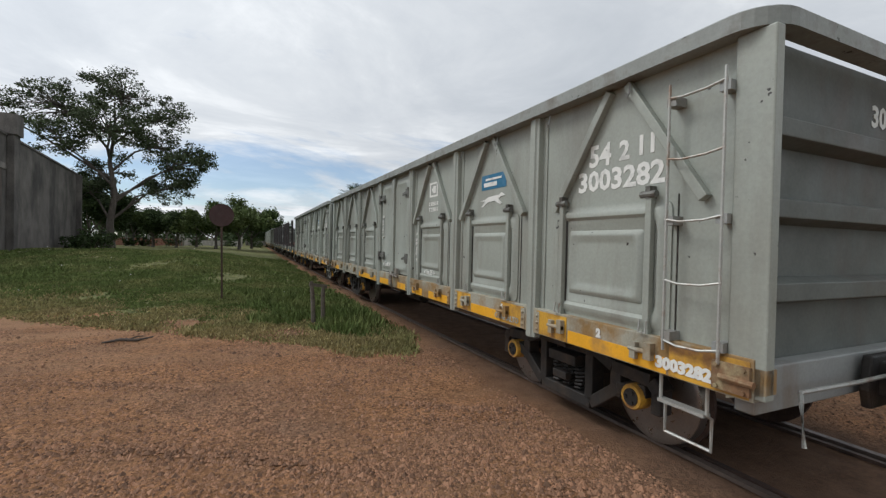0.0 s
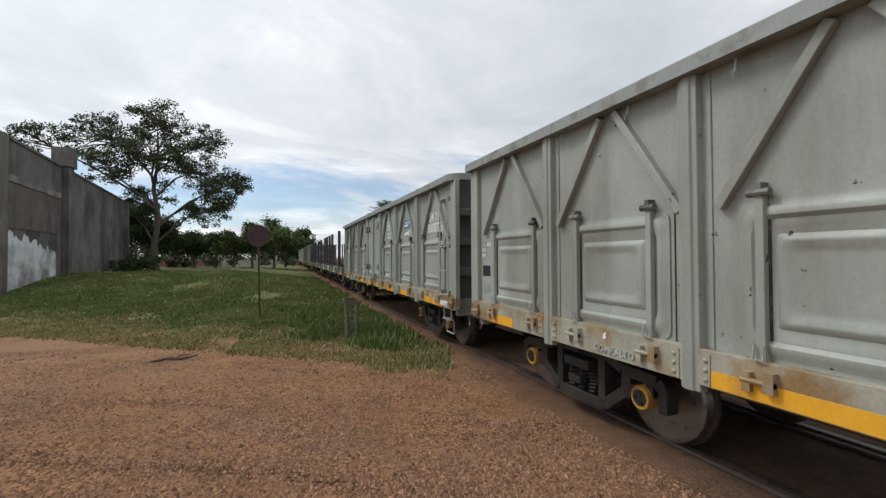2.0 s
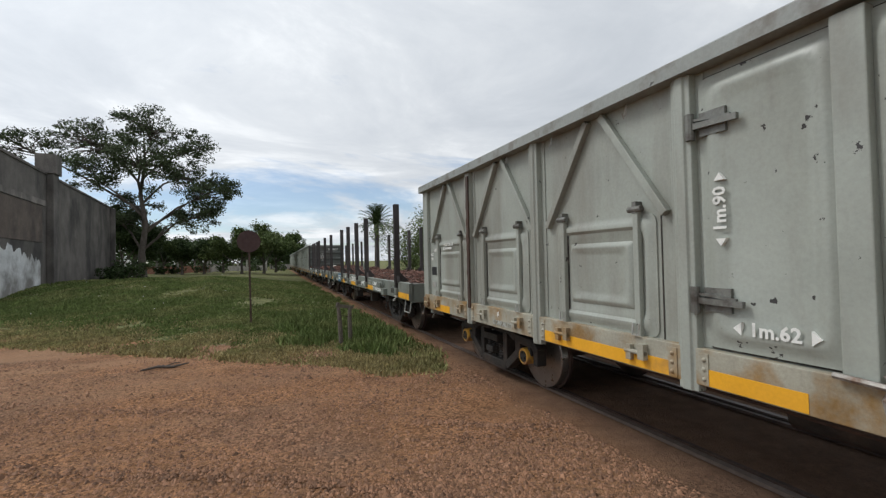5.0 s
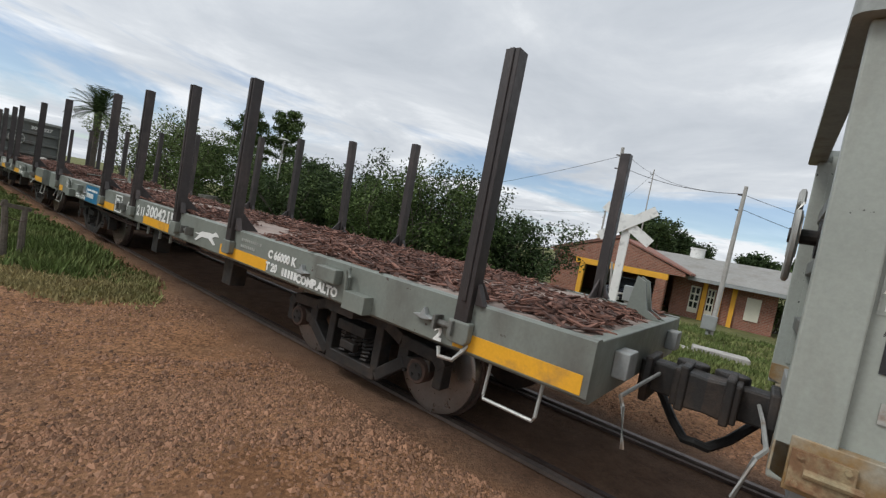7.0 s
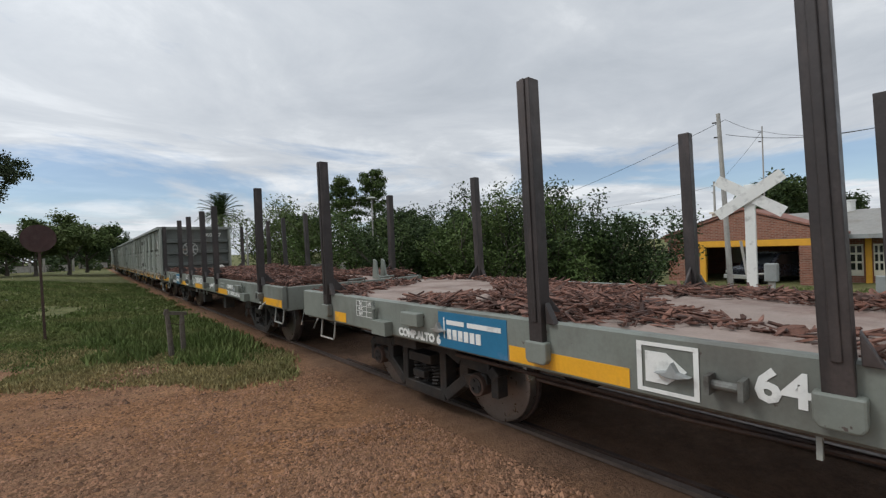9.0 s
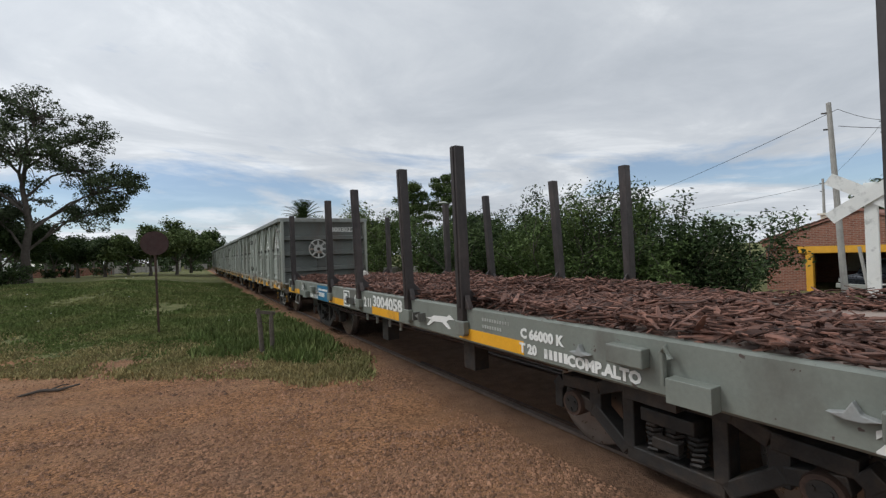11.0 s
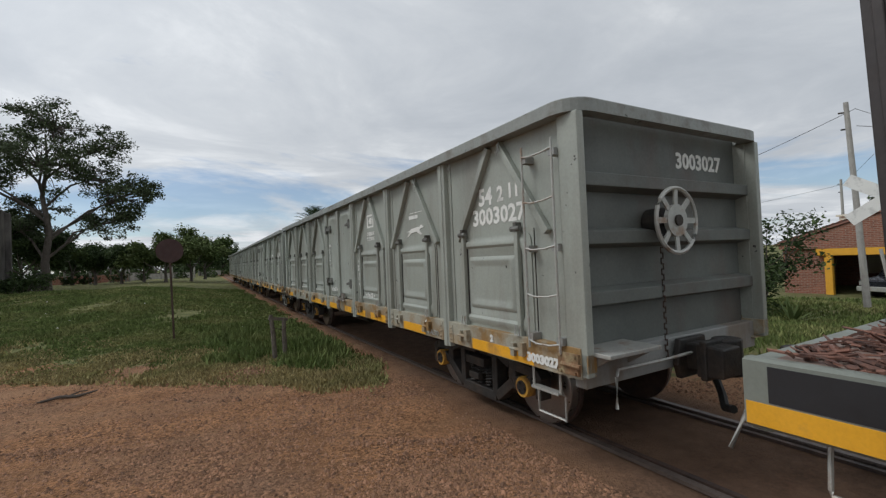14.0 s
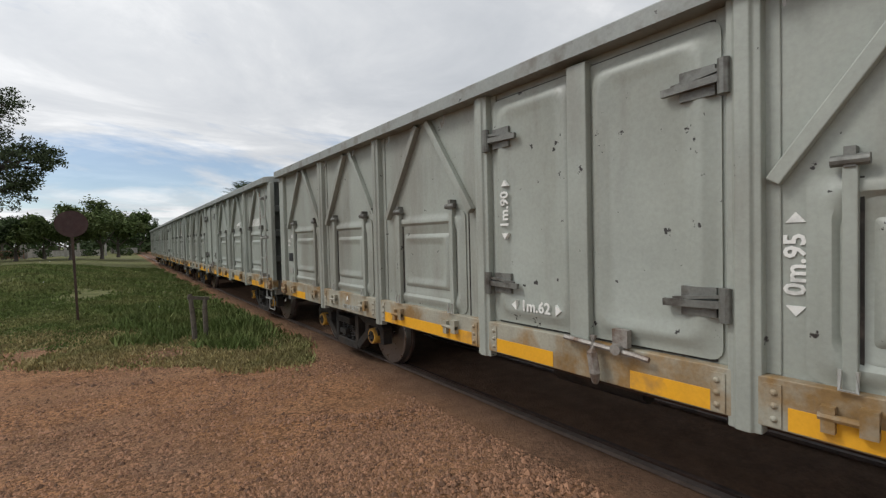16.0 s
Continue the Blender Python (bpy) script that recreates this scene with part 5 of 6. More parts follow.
def gone(t):
    """Metres that the train has rolled at t seconds: a cubic through the known moments."""
    k = max(i for i in range(len(WAY) - 1) if WAY[i][0] <= t)

    def slope(i):
        a, b = max(i - 1, 0), min(i + 1, len(WAY) - 1)
        return (WAY[b][1] - WAY[a][1]) / (WAY[b][0] - WAY[a][0])
    (t0, s0), (t1, s1) = WAY[k], WAY[k + 1]
    h = t1 - t0
    u = (t - t0) / h
    return (2 * u**3 - 3 * u**2 + 1) * s0 + (u**3 - 2 * u**2 + u) * h * slope(k) + (3 * u**2 - 2 * u**3) * s1 + (u**3 - u**2) * h * slope(k + 1)


# ---- things by the track, camera's side ----
def at(az, dist):
    """Plan position from a compass bearing and a distance from the crossing; the compass reads a little wide."""
    az = az * (0.968 if az > 0 else 0.985) - 0.3
    return dist * math.sin(radians(az)), dist * math.cos(radians(az))


def warehouse():
    """The old shed: high sooty walls with buttresses, parallel to the track."""
    w = thing("warehouse", "old sooty concrete warehouse with patchy whitewash and buttresses", "warehouse")
    n0, n1 = Vector((-10.35, 22.0, 0)), Vector((-12.75, 46.5, 0))
    along = (n1 - n0).normalized()
    out = Vector((along.y, -along.x, 0))
    ln = (n1 - n0).length
    base = -0.1
    m = Matrix(((along.x, -out.x, 0, n0.x), (along.y, -out.y, 0, n0.y), (0, 0, 1, base), (0, 0, 0, 1)))
    w.matrix_world = m
    H = 6.8
    part("long_wall", Geo().box(0, ln, 0, 0.35, 0, H), WALL, w)
    part("end_wall", Geo().box(0, 0.35, 0.35, 14, 0, H), WHITEWASH, w, "pale rendered end wall")
    part("far_end_wall", Geo().box(ln - 0.35, ln, 0.35, 14, 0, H), WALL, w)
    part("back_wall", Geo().box(0, ln, 14, 14.35, 0, H), WALL, w)
    part("roof", Geo().box(0.35, ln - 0.35, 0.35, 14, H - 0.5, H - 0.35), ROOF_METAL, w)
    part("coping", Geo().box(-0.06, ln + 0.06, -0.06, 0.41, H, H + 0.12), WALL, w)
    for a, top, wd in ((0.0, H, 0.4), (7.9, H + 0.45, 0.9), (ln - 0.5, H, 0.5)):
        part("buttress", Geo().box(a, a + wd, -0.32, 0, 0, top), WALL, w, bevel=0.03)
    part("buttress_cap", Geo().box(7.8, 8.9, -0.42, 0.45, H + 0.1, H + 1.15), WALL, w, "square block on the buttress")
    part("plinth", Geo().box(0, ln, -0.06, 0, 0, 0.35), WALL, w)
    rg = random.Random(4)
    edge = [(0.4 + 6.6 * i / 40, 2.9 - 0.9 * (i / 40) ** 2 + rg.uniform(-0.28, 0.18)) for i in range(41)]
    patch = Geo()
    for (a0, z0), (a1, z1) in zip(edge, edge[1:]):
        patch.add([(a0, -0.012, 0.36), (a1, -0.012, 0.36), (a1, -0.012, z1), (a0, -0.012, z0)], [(0, 1, 2, 3)])
    part("whitewash_patch", patch, WHITEWASH, w, "peeling whitewashed lower wall")
    part("blind_opening", Geo().box(0.9, 7.2, -0.03, -0.006, 3.1, 5.0), WALL_BROWN, w, "walled-up opening of brownish plaster")
    part("plaster_band", Geo().box(0.42, 7.8, -0.05, -0.006, 5.05, 5.35), WHITEWASH_GREY, w, "faded plaster band")


warehouse()


def limb(g, p, d, ln, r, depth, rng, tips, spread=0.6):
    """A bent tapering branch that forks; ends of thin branches are kept as tips."""
    pts, rs = [p.copy()], [r]
    q, dd = p.copy(), d.normalized()
    for i in range(4):
        dd = (dd + Vector((rng.gauss(0, 0.14), rng.gauss(0, 0.14), rng.gauss(0.03, 0.09)))).normalized()
        q = q + dd * (ln / 4)
        pts.append(q.copy())
        rs.append(r * (1 - 0.13 * (i + 1)))
        if depth <= 1 and i >= 1:
            tips.append(q.copy())
    g.tube(pts, rs, 7 if depth > 2 else 5)
    if depth == 0:
        tips.append(q.copy())
        return
    for k in range(rng.choice((2, 3)) if depth > 1 else 3):
        side = Vector((rng.gauss(0, 1), rng.gauss(0, 1), rng.gauss(0.15, 0.5))).normalized()
        limb(g, q if k < 2 else pts[2].copy(), (dd + side * spread).normalized(), ln * rng.uniform(0.58, 0.82), rs[-1] * 0.72, depth - 1, rng, tips, spread)


def leaves(tips, rng, per, size, cloud, droop=0.0, squash=0.7):
    """Many small leaf blades in clumps about the tips."""
    g = Geo()
    for c in tips:
        k = rng.uniform(0.5, 1.25)
        for i in range(int(per * k)):
            o = Vector((rng.gauss(0, 1), rng.gauss(0, 1), rng.gauss(0, squash)))
            if o.length > 1.7:
                o *= 1.7 / o.length * rng.uniform(0.6, 1.0)
            p = c + o * cloud * k * 0.55
            a = Vector((rng.gauss(0, 1), rng.gauss(0, 1), rng.gauss(-droop, 0.7))).normalized()
            b = a.cross(Vector((rng.gauss(0, 1), rng.gauss(0, 1), rng.gauss(0, 1)))).normalized()
            s = size * rng.uniform(0.6, 1.35)
            g.v += [tuple(p - a * s * 0.5), tuple(p + b * s * 0.22), tuple(p + a * s * 0.5), tuple(p - b * s * 0.22)]
            n = len(g.v)
            g.f.append((n - 4, n - 3, n - 2, n - 1))
    return g


def fast_part(name, g, mat, parent, label=""):
    me = bpy.data.meshes.new(name)
    me.from_pydata(g.v, [], g.f)
    me.materials.append(mat)
    ob = new(name, me)
    ob.parent = parent
    return tagged(ob, label)


def tree(name, label, x, y, h, trunk_h, r, depth, seed, mat, per, size, cloud, lean=(0, 0), spread=0.6, droop=0.2, squash=0.7, first=0.42, base=None, group=""):
    rng = random.Random(seed)
    t = thing(name, label, "tree", group)
    z = height(x, y) - 0.1 if base is None else base
    t.location = (x, y, z)
    g, tips = Geo(), []
    top = Vector((lean[0], lean[1], trunk_h))
    g.tube([(0, 0, 0), top * 0.3 + Vector((0.05, 0, 0)), top * 0.7, top], [r * 1.35, r, r * 0.85, r * 0.72], 9)
    n = 4
    for i in range(n):
        a = 2 * math.pi * (i + rng.uniform(-0.2, 0.2)) / n
        up = rng.uniform(0.7, 1.5)
        limb(g, top * rng.uniform(0.75, 1.0), Vector((math.cos(a), math.sin(a), up)), h * first * rng.uniform(0.75, 1.1), r * 0.5, depth, rng, tips, spread)
    hi = max(p.z for p in tips)
    k = h / (hi + cloud * 0.5)
    for i, v in enumerate(g.v):
        g.v[i] = (v[0], v[1], v[2] * k)
    tips = [Vector((p.x, p.y, p.z * k)) for p in tips]
    part("trunk", g, TRUNK, t, smooth=True)
    fast_part("crown", leaves(tips, rng, per, size, cloud, droop, squash), mat, t)
    return t


def shrub(name, label, x, y, w, h, seed, mat, count, size, group=""):
    """A many-stemmed bush with an uneven outline."""
    rng = random.Random(seed)
    t = thing(name, label, "bush", group)
    t.location = (x, y, height(x, y) - 0.05)
    g, tips = Geo(), []
    for i in range(9):
        a = rng.uniform(0, 2 * math.pi)
        d = Vector((math.cos(a) * rng.uniform(0.1, 0.8) * w / h, math.sin(a) * rng.uniform(0.1, 0.8) * w / h, 1))
        limb(g, Vector((rng.gauss(0, 0.12) * w, rng.gauss(0, 0.12) * w, 0)), d, h * rng.uniform(0.45, 0.75), 0.03 + 0.008 * h, 1, rng, tips, 0.7)
    for i in range(30):
        a, q = rng.uniform(0, 6.28), rng.uniform(0.3, 1.0)
        tips.append(Vector((math.cos(a) * w * 0.42 * q, math.sin(a) * w * 0.42 * q, h * rng.uniform(0.08, 0.62))))
    part("woody_base", g, TRUNK, t)
    fast_part("foliage", leaves(tips, rng, count // len(tips), size, 0.165 * h, 0.1, 0.9), mat, t)
    return t


# the tall gum tree behind the shed
def gum_tree():
    x, y = at(-12.5, 50)
    rng = random.Random(23)
    t = thing("gum_tree", "tall spreading gum tree with open grey-green crown", "tree")
    t.location = (x, y, 0.25)
    g, tips = Geo(), []
    spine = [Vector((0, 0, 0)), Vector((-0.1, 0, 2.6)), Vector((0.2, 0.2, 5.2)), Vector((-0.2, 0.1, 8.2)), Vector((0.2, 0, 11.0)), Vector((0.1, 0.1, 13.6))]
    g.tube(spine, [0.40, 0.28, 0.23, 0.17, 0.11, 0.06], 10)
    # crown lobes: sideways, depth, height, radius
    for lx, ly, lz, lr in ((0.2, 0, 14.6, 3.0), (-5.2, 1, 13.4, 3.2), (-10.2, 0, 12.7, 1.9), (-0.5, -2, 11.0, 3.2), (3.2, 1, 13.4, 2.2), (5.0, -0.5, 8.6, 2.5), (-1.5, 1.5, 7.4, 2.2), (3.0, 0.5, 6.0, 1.9), (-4.6, -1, 10.0, 2.2), (2.4, 2.0, 10.6, 2.4), (6.4, 0.3, 9.6, 1.6), (4.6, 0.8, 6.6, 2.0), (-2.6, 0.6, 5.6, 1.7)):
        c = Vector((lx + 0.7, ly, lz * 0.97))
        lz = c.z
        z0 = max(min(lz - 2.2 - 0.35 * abs(lx), 12.5), 2.8)
        k = max(i for i in range(5) if spine[i].z <= z0)
        p = spine[k].lerp(spine[k + 1], (z0 - spine[k].z) / (spine[k + 1].z - spine[k].z))
        bow = (p + c) / 2 + Vector((0, 0, 0.5 + rng.uniform(-0.4, 0.4)))
        g.tube([p, p.lerp(bow, 0.5) + Vector((rng.gauss(0, 0.2), 0, 0.1)), bow, bow.lerp(c, 0.5), c], [0.12, 0.10, 0.085, 0.06, 0.04], 7)
        for i in range(int(5.2 * lr * lr)):
            d = Vector((rng.gauss(0, 1), rng.gauss(0, 1), rng.gauss(0.15, 0.8))).normalized() * lr * rng.uniform(0.45, 1.05)
            d.z *= 0.78
            s = bow.lerp(c, rng.uniform(0.4, 1.0))
            g.tube([s, s.lerp(c + d, 0.5) + Vector((rng.gauss(0, 0.15), rng.gauss(0, 0.15), 0.15)), c + d], [0.05, 0.035, 0.015], 4)
            tips.append(c + d)
    part("trunk", g, TRUNK, t, smooth=True)
    fast_part("crown", leaves(tips, rng, 105, 0.24, 0.80, 0.5, 0.55), LEAF_GUM, t)


gum_tree()
# trees beyond the field
FIELD_TREES = [(-14.3, 53, 7.4, 2, LEAF_DARK), (-13.4, 60, 6.4, 3, LEAF_DARK), (-8.8, 66, 5.0, 4, LEAF_DARK), (-6.6, 64, 4.6, 5, LEAF_DARK), (-4.6, 70, 4.8, 6, LEAF_DARK), (-2.6, 60, 5.9, 7, LEAF_LIGHT), (-0.1, 60, 6.7, 8, LEAF_LIGHT),
               (1.3, 66, 5.6, 9, LEAF_MID), (-17.5, 70, 6.0, 10, LEAF_DARK), (-10.6, 72, 5.4, 12, LEAF_DARK), (3.2, 110, 6.0, 13, LEAF_DARK), (-3.5, 95, 6.0, 14, LEAF_DARK), (-7.5, 98, 6.5, 15, LEAF_DARK), (0.8, 100, 5.5, 16, LEAF_DARK)]
for az, d, h, sd, mat in FIELD_TREES:
    x, y = at(az, d)
    tree("shade_tree", "round shade tree beyond the grass field", x, y, h, h * 0.26, 0.16, 2, sd, mat, 95, 0.32, 0.95, (0, 0), 0.95, 0.1, 0.6, 0.36, 0.3, "field trees")
for az, d, w, h, sd in ((-13.2, 44, 2.6, 1.7, 21), (-15.2, 41, 1.6, 1.2, 22), (-14.4, 43, 1.6, 1.5, 23)):
    x, y = at(az, d)
    b = shrub("bush", "dark bush at the foot of the shed wall", x, y, w, h, sd, LEAF_DARK, 1600, 0.2, "wall bushes")
for az, d, h, sd in ((4.75, 120, 7.6, 31), (4.1, 135, 6.8, 32), (5.6, 130, 6.2, 33)):
    x, y = at(az, d)
    rng = random.Random(sd)
    t = thing("cypress", "slim dark cypress in the distance", "tree", "far cypresses")
    t.location = (x, y, 0)
    part("trunk", Geo().cyl((0, 0, 0), (0, 0, h * 0.9), 0.14, 0.03, 6), TRUNK, t)
    fast_part("crown", leaves([Vector((0, 0, h * (0.12 + 0.86 * i / 24))) for i in range(25)], rng, 60, 0.3, 0.95, 0, 0.7), LEAF_DARK, t)


def far_woods():
    """A low dark belt of distant trees and scrub that closes the view."""
    rng = random.Random(77)
    g = Geo()
    for i in range(900):
        az, d = rng.uniform(-32, 7), rng.uniform(100, 150)
        x, y = at(az, d)
        c = Vector((x, y, 0.4 + rng.uniform(0.2, 4.0 + 1.4 * noise.noise((az * 0.4, 0, 0)))))
        h = leaves([c], rng, 26, 0.8, 1.3, 0, 0.7)
        g.add(h.v, h.f)
    me = bpy.data.meshes.new("far_woods")
    me.from_pydata(g.v, [], g.f)
    me.materials.append(LEAF_DARK)
    tagged(new("far_woods", me), "dark belt of distant trees and scrub", "trees", kind="stuff")


far_woods()


def far_wall(x, y, ln, h, mat, label, turn=0):
    t = thing("garden_wall", label, "wall", "far garden walls")
    t.matrix_world = pose(x, y, 0.3, 0, 0, turn)
    part("panel", Geo().box(-ln / 2, ln / 2, -0.1, 0.1, 0, h), mat, t)
    part("coping", Geo().box(-ln / 2 - 0.04, ln / 2 + 0.04, -0.14, 0.14, h, h + 0.08), WALL, t)


for az, d, ln, h, mat, lb in ((-10.3, 78, 5.5, 1.1, BRICK, "low red-brick garden wall"), (-7.6, 80, 5.0, 1.1, BRICK, "low red-brick garden wall"), (-5.4, 82, 3.0, 1.2, POLE, "low grey rendered garden wall"), (-2.2, 84, 6.0, 0.9, POLE, "low grey rendered garden wall"), (1.8, 100, 4.0, 0.9, POLE, "low grey rendered garden wall")):
    x, y = at(az, d)
    far_wall(x, y, ln, h, mat, lb)
for az, d in ((-11.2, 74), (-9.2, 74), (-6.2, 76), (-5.9, 76), (-3.0, 78), (-2.0, 78), (0.2, 80)):
    x, y = at(az, d)
    t = thing("gate_post", "pale square gate post", "post", "far posts")
    t.location = (x, y, 0.3)
    part("shaft", Geo().box(-0.13, 0.13, -0.13, 0.13, 0, 1.9), POLE, t, bevel=0.02)
    part("cap", Geo().box(-0.2, 0.2, -0.2, 0.2, 1.9, 2.0), WALL, t)


for az, d, w, h, sd in ((-10.9, 72, 2.4, 1.3, 141), (-9.6, 73, 1.8, 1.2, 142), (-7.0, 75, 2.6, 1.4, 143), (-4.7, 77, 2.2, 1.2, 144), (-1.4, 79, 2.6, 1.2, 145), (1.9, 90, 3.0, 1.4, 146)):
    x, y = at(az, d)
    shrub("bush", "low dark bush beyond the grass field", x, y, w, h, sd, LEAF_DARK, 700, 0.3, "field bushes")


def far_truck(x, y):
    t = thing("white_truck", "small white truck parked under the trees", "truck")
    t.matrix_world = pose(x, y, 0.35, 0, 0, 70)
    body = part("cab", Geo().prism_y([(-0.9, 0.45), (0.9, 0.45), (0.9, 1.2), (0.75, 2.0), (-0.75, 2.0), (-0.9, 1.2)], 0, 1.6), WHITE, t, bevel=0.05)
    part("windscreen", Geo().box(-0.68, 0.68, -0.02, 0.02, 1.25, 1.85), GLASS_DARK, body)
    part("bed", Geo().box(-1.0, 1.0, 1.7, 4.6, 0.7, 1.3), WHITE, t, bevel=0.03)
    for wx in (-0.85, 0.85):
        for wy in (0.6, 3.7):
            part("wheel", Geo().lathe_x(wy, 0.38, [(wx - 0.1, 0.3), (wx - 0.1, 0.38), (wx + 0.1, 0.38), (wx + 0.1, 0.3)], 16), RUBBER, t, "black tyre")


far_truck(*at(-13.0, 68))


def road_sign():
    x, y = at(-1.8, 13.0)
    t = thing("road_sign", "old round dark-red sign on a thin rusty post", "road sign")
    t.matrix_world = pose(x, y, height(x, y), 0, -1.0, 4)
    top = 2.28 - height(x, y)
    part("post", Geo().box(-0.025, 0.025, -0.02, 0.02, -0.1, top + 0.1), RUST, t, bevel=0.004)
    g = Geo()
    n = 24
    ring = [(0.30 * math.cos(2 * math.pi * i / n), 0.30 * math.sin(2 * math.pi * i / n) + top) for i in range(n)]
    g.prism_y(ring, -0.035, -0.022)
    part("plate", g, SIGN_RED, t, "faded dark red disc")


road_sign()


OLD_POST = material("dark_weathered_post", (0.12, 0.10, 0.08), 0.9, 0.0, 0.3, 5.0, 0.5, 40, (0.07, 0.06, 0.05), 0.5, 3.0, streak=6)


def fence_stub():
    x, y = at(9.4, 9.3)
    t = thing("fence_stub", "two leaning weathered posts of an old track fence", "fence")
    t.matrix_world = pose(x, y, height(x, y), 0, 0, 0)
    part("post", Geo().tube([(-0.06, 0, -0.1), (-0.09, 0.0, 0.5), (-0.12, 0.02, 0.86)], [0.048, 0.043, 0.036], 8), OLD_POST, t)
    part("post", Geo().tube([(0.14, 0.05, -0.1), (0.12, 0.04, 0.5), (0.13, 0.06, 0.76)], [0.048, 0.043, 0.036], 8), OLD_POST, t)
    part("rail", Geo().bar((-0.16, 0.0, 0.80), (0.20, 0.07, 0.74), 0.06, 0.04, (0, 1, 0)), OLD_POST, t)
    part("wire", Geo().tube([(-0.11, -0.04, 0.62), (0.1, -0.02, 0.55), (0.16, 0.01, 0.6)], 0.006, 5), RUST, t)


fence_stub()
x, y = at(-10.86, 8.6)
stick = thing("stick", "dry fallen branch lying on the dirt", "branch")
stick.location = (x, y, height(x, y) + 0.02)
part("wood", Geo().tube([(-0.32, -0.06, 0), (-0.1, 0.02, 0.02), (0.12, 0.0, 0.0), (0.34, 0.06, 0.03)], [0.014, 0.024, 0.022, 0.012], 6), TRUNK, stick)
part("twig", Geo().tube([(0.0, 0.0, 0.015), (0.12, 0.12, 0.04), (0.2, 0.2, 0.02)], [0.014, 0.01, 0.006], 5), TRUNK, stick)

# ---- beyond the track: hedge, trees, house ----
HEDGE = [(19, 40, 5.0, 5.4, LEAF_LIGHT), (23, 36, 5.0, 5.0, LEAF_LIGHT), (27, 33, 4.6, 4.6, LEAF_MID), (31, 30, 4.4, 4.4, LEAF_MID), (35, 27, 4.0, 4.0, LEAF_DARK), (39, 25.5, 3.6, 3.9, LEAF_DARK), (43, 24, 3.4, 3.4, LEAF_MID),
         (47, 22, 3.6, 4.0, LEAF_MID), (51, 20.5, 3.6, 4.2, LEAF_MID), (55, 19.8, 3.4, 3.9, LEAF_DARK), (59, 19.4, 3.4, 3.7, LEAF_MID), (63, 19.0, 3.4, 3.5, LEAF_DARK), (66.5, 19.2, 2.8, 3.1, LEAF_DARK), (49, 27, 4.0, 4.8, LEAF_DARK), (57, 26, 4.0, 4.3, LEAF_DARK), (37, 33, 4.4, 4.8, LEAF_DARK), (41, 31, 4.2, 4.6, LEAF_DARK)]
for i, (az, d, w, h, mat) in enumerate(HEDGE):
    x, y = at(az, d)
    shrub("hedge_bush", "tall loose green bush of the hedge beyond the track", x, y, w, h, 40 + i, mat, 8500, 0.15 if d < 24 else 0.2, "hedge bushes")
for az, d, h, sd in ((28.4, 46, 9.6, 61), (32.8, 46, 10.6, 62)):
    x, y = at(az, d)
    rng = random.Random(sd)
    t = thing("pine_tree", "tall pine with clumped dark crown", "tree", "pines")
    t.location = (x, y, -0.7)
    g, tips = Geo(), []
    g.tube([(0, 0, 0), (0.1, 0, h * 0.5), (0.05, 0.1, h * 0.96)], [0.2, 0.15, 0.05], 8)
    for i in range(17):
        k = 0.52 + 0.45 * i / 16
        a = i * 2.4
        limb(g, Vector((0.08, 0.03, h * k)), Vector((math.cos(a), math.sin(a), 0.35)), h * (0.21 - 0.13 * (k - 0.5) * 2) * rng.uniform(0.7, 1.25), 0.05, 0, rng, tips)
    tips.append(Vector((0.05, 0.1, h * 0.98)))
    part("trunk", g, TRUNK, t)
    fast_part("crown", leaves(tips, rng, 170, 0.22, 0.72, 0.0, 0.5), LEAF_MID, t)
for az, d, h, sd in ((36, 44, 6.5, 64), (44, 40, 6.0, 65), (24, 52, 7.0, 66), (79.5, 48, 7.2, 67), (82, 46, 7.6, 68), (84.6, 50, 6.6, 69), (92, 55, 6.0, 70), (97, 45, 5.4, 71), (101, 40, 5.0, 72), (106, 38, 5.0, 73), (112, 36, 5.0, 74)):
    x, y = at(az, d)
    tree("garden_tree", "dark leafy garden tree behind the hedge and house", x, y, h, h * 0.3, 0.16, 2, sd, LEAF_DARK, 60, 0.32, 0.8, (0, 0), 0.8, 0.1, 0.6, 0.30, -0.8, "garden trees")
for i, (az, d, w, h) in enumerate(((95, 33, 3.0, 2.2), (99, 30, 3.4, 2.4), (104, 27, 3.4, 2.4), (109, 25, 3.4, 2.4))):
    x, y = at(az, d)
    shrub("hedge_bush", "clipped dark green hedge bush beside the house", x, y, w, h, 90 + i, LEAF_MID if i == 0 else LEAF_DARK, 3500, 0.16, "hedge bushes")


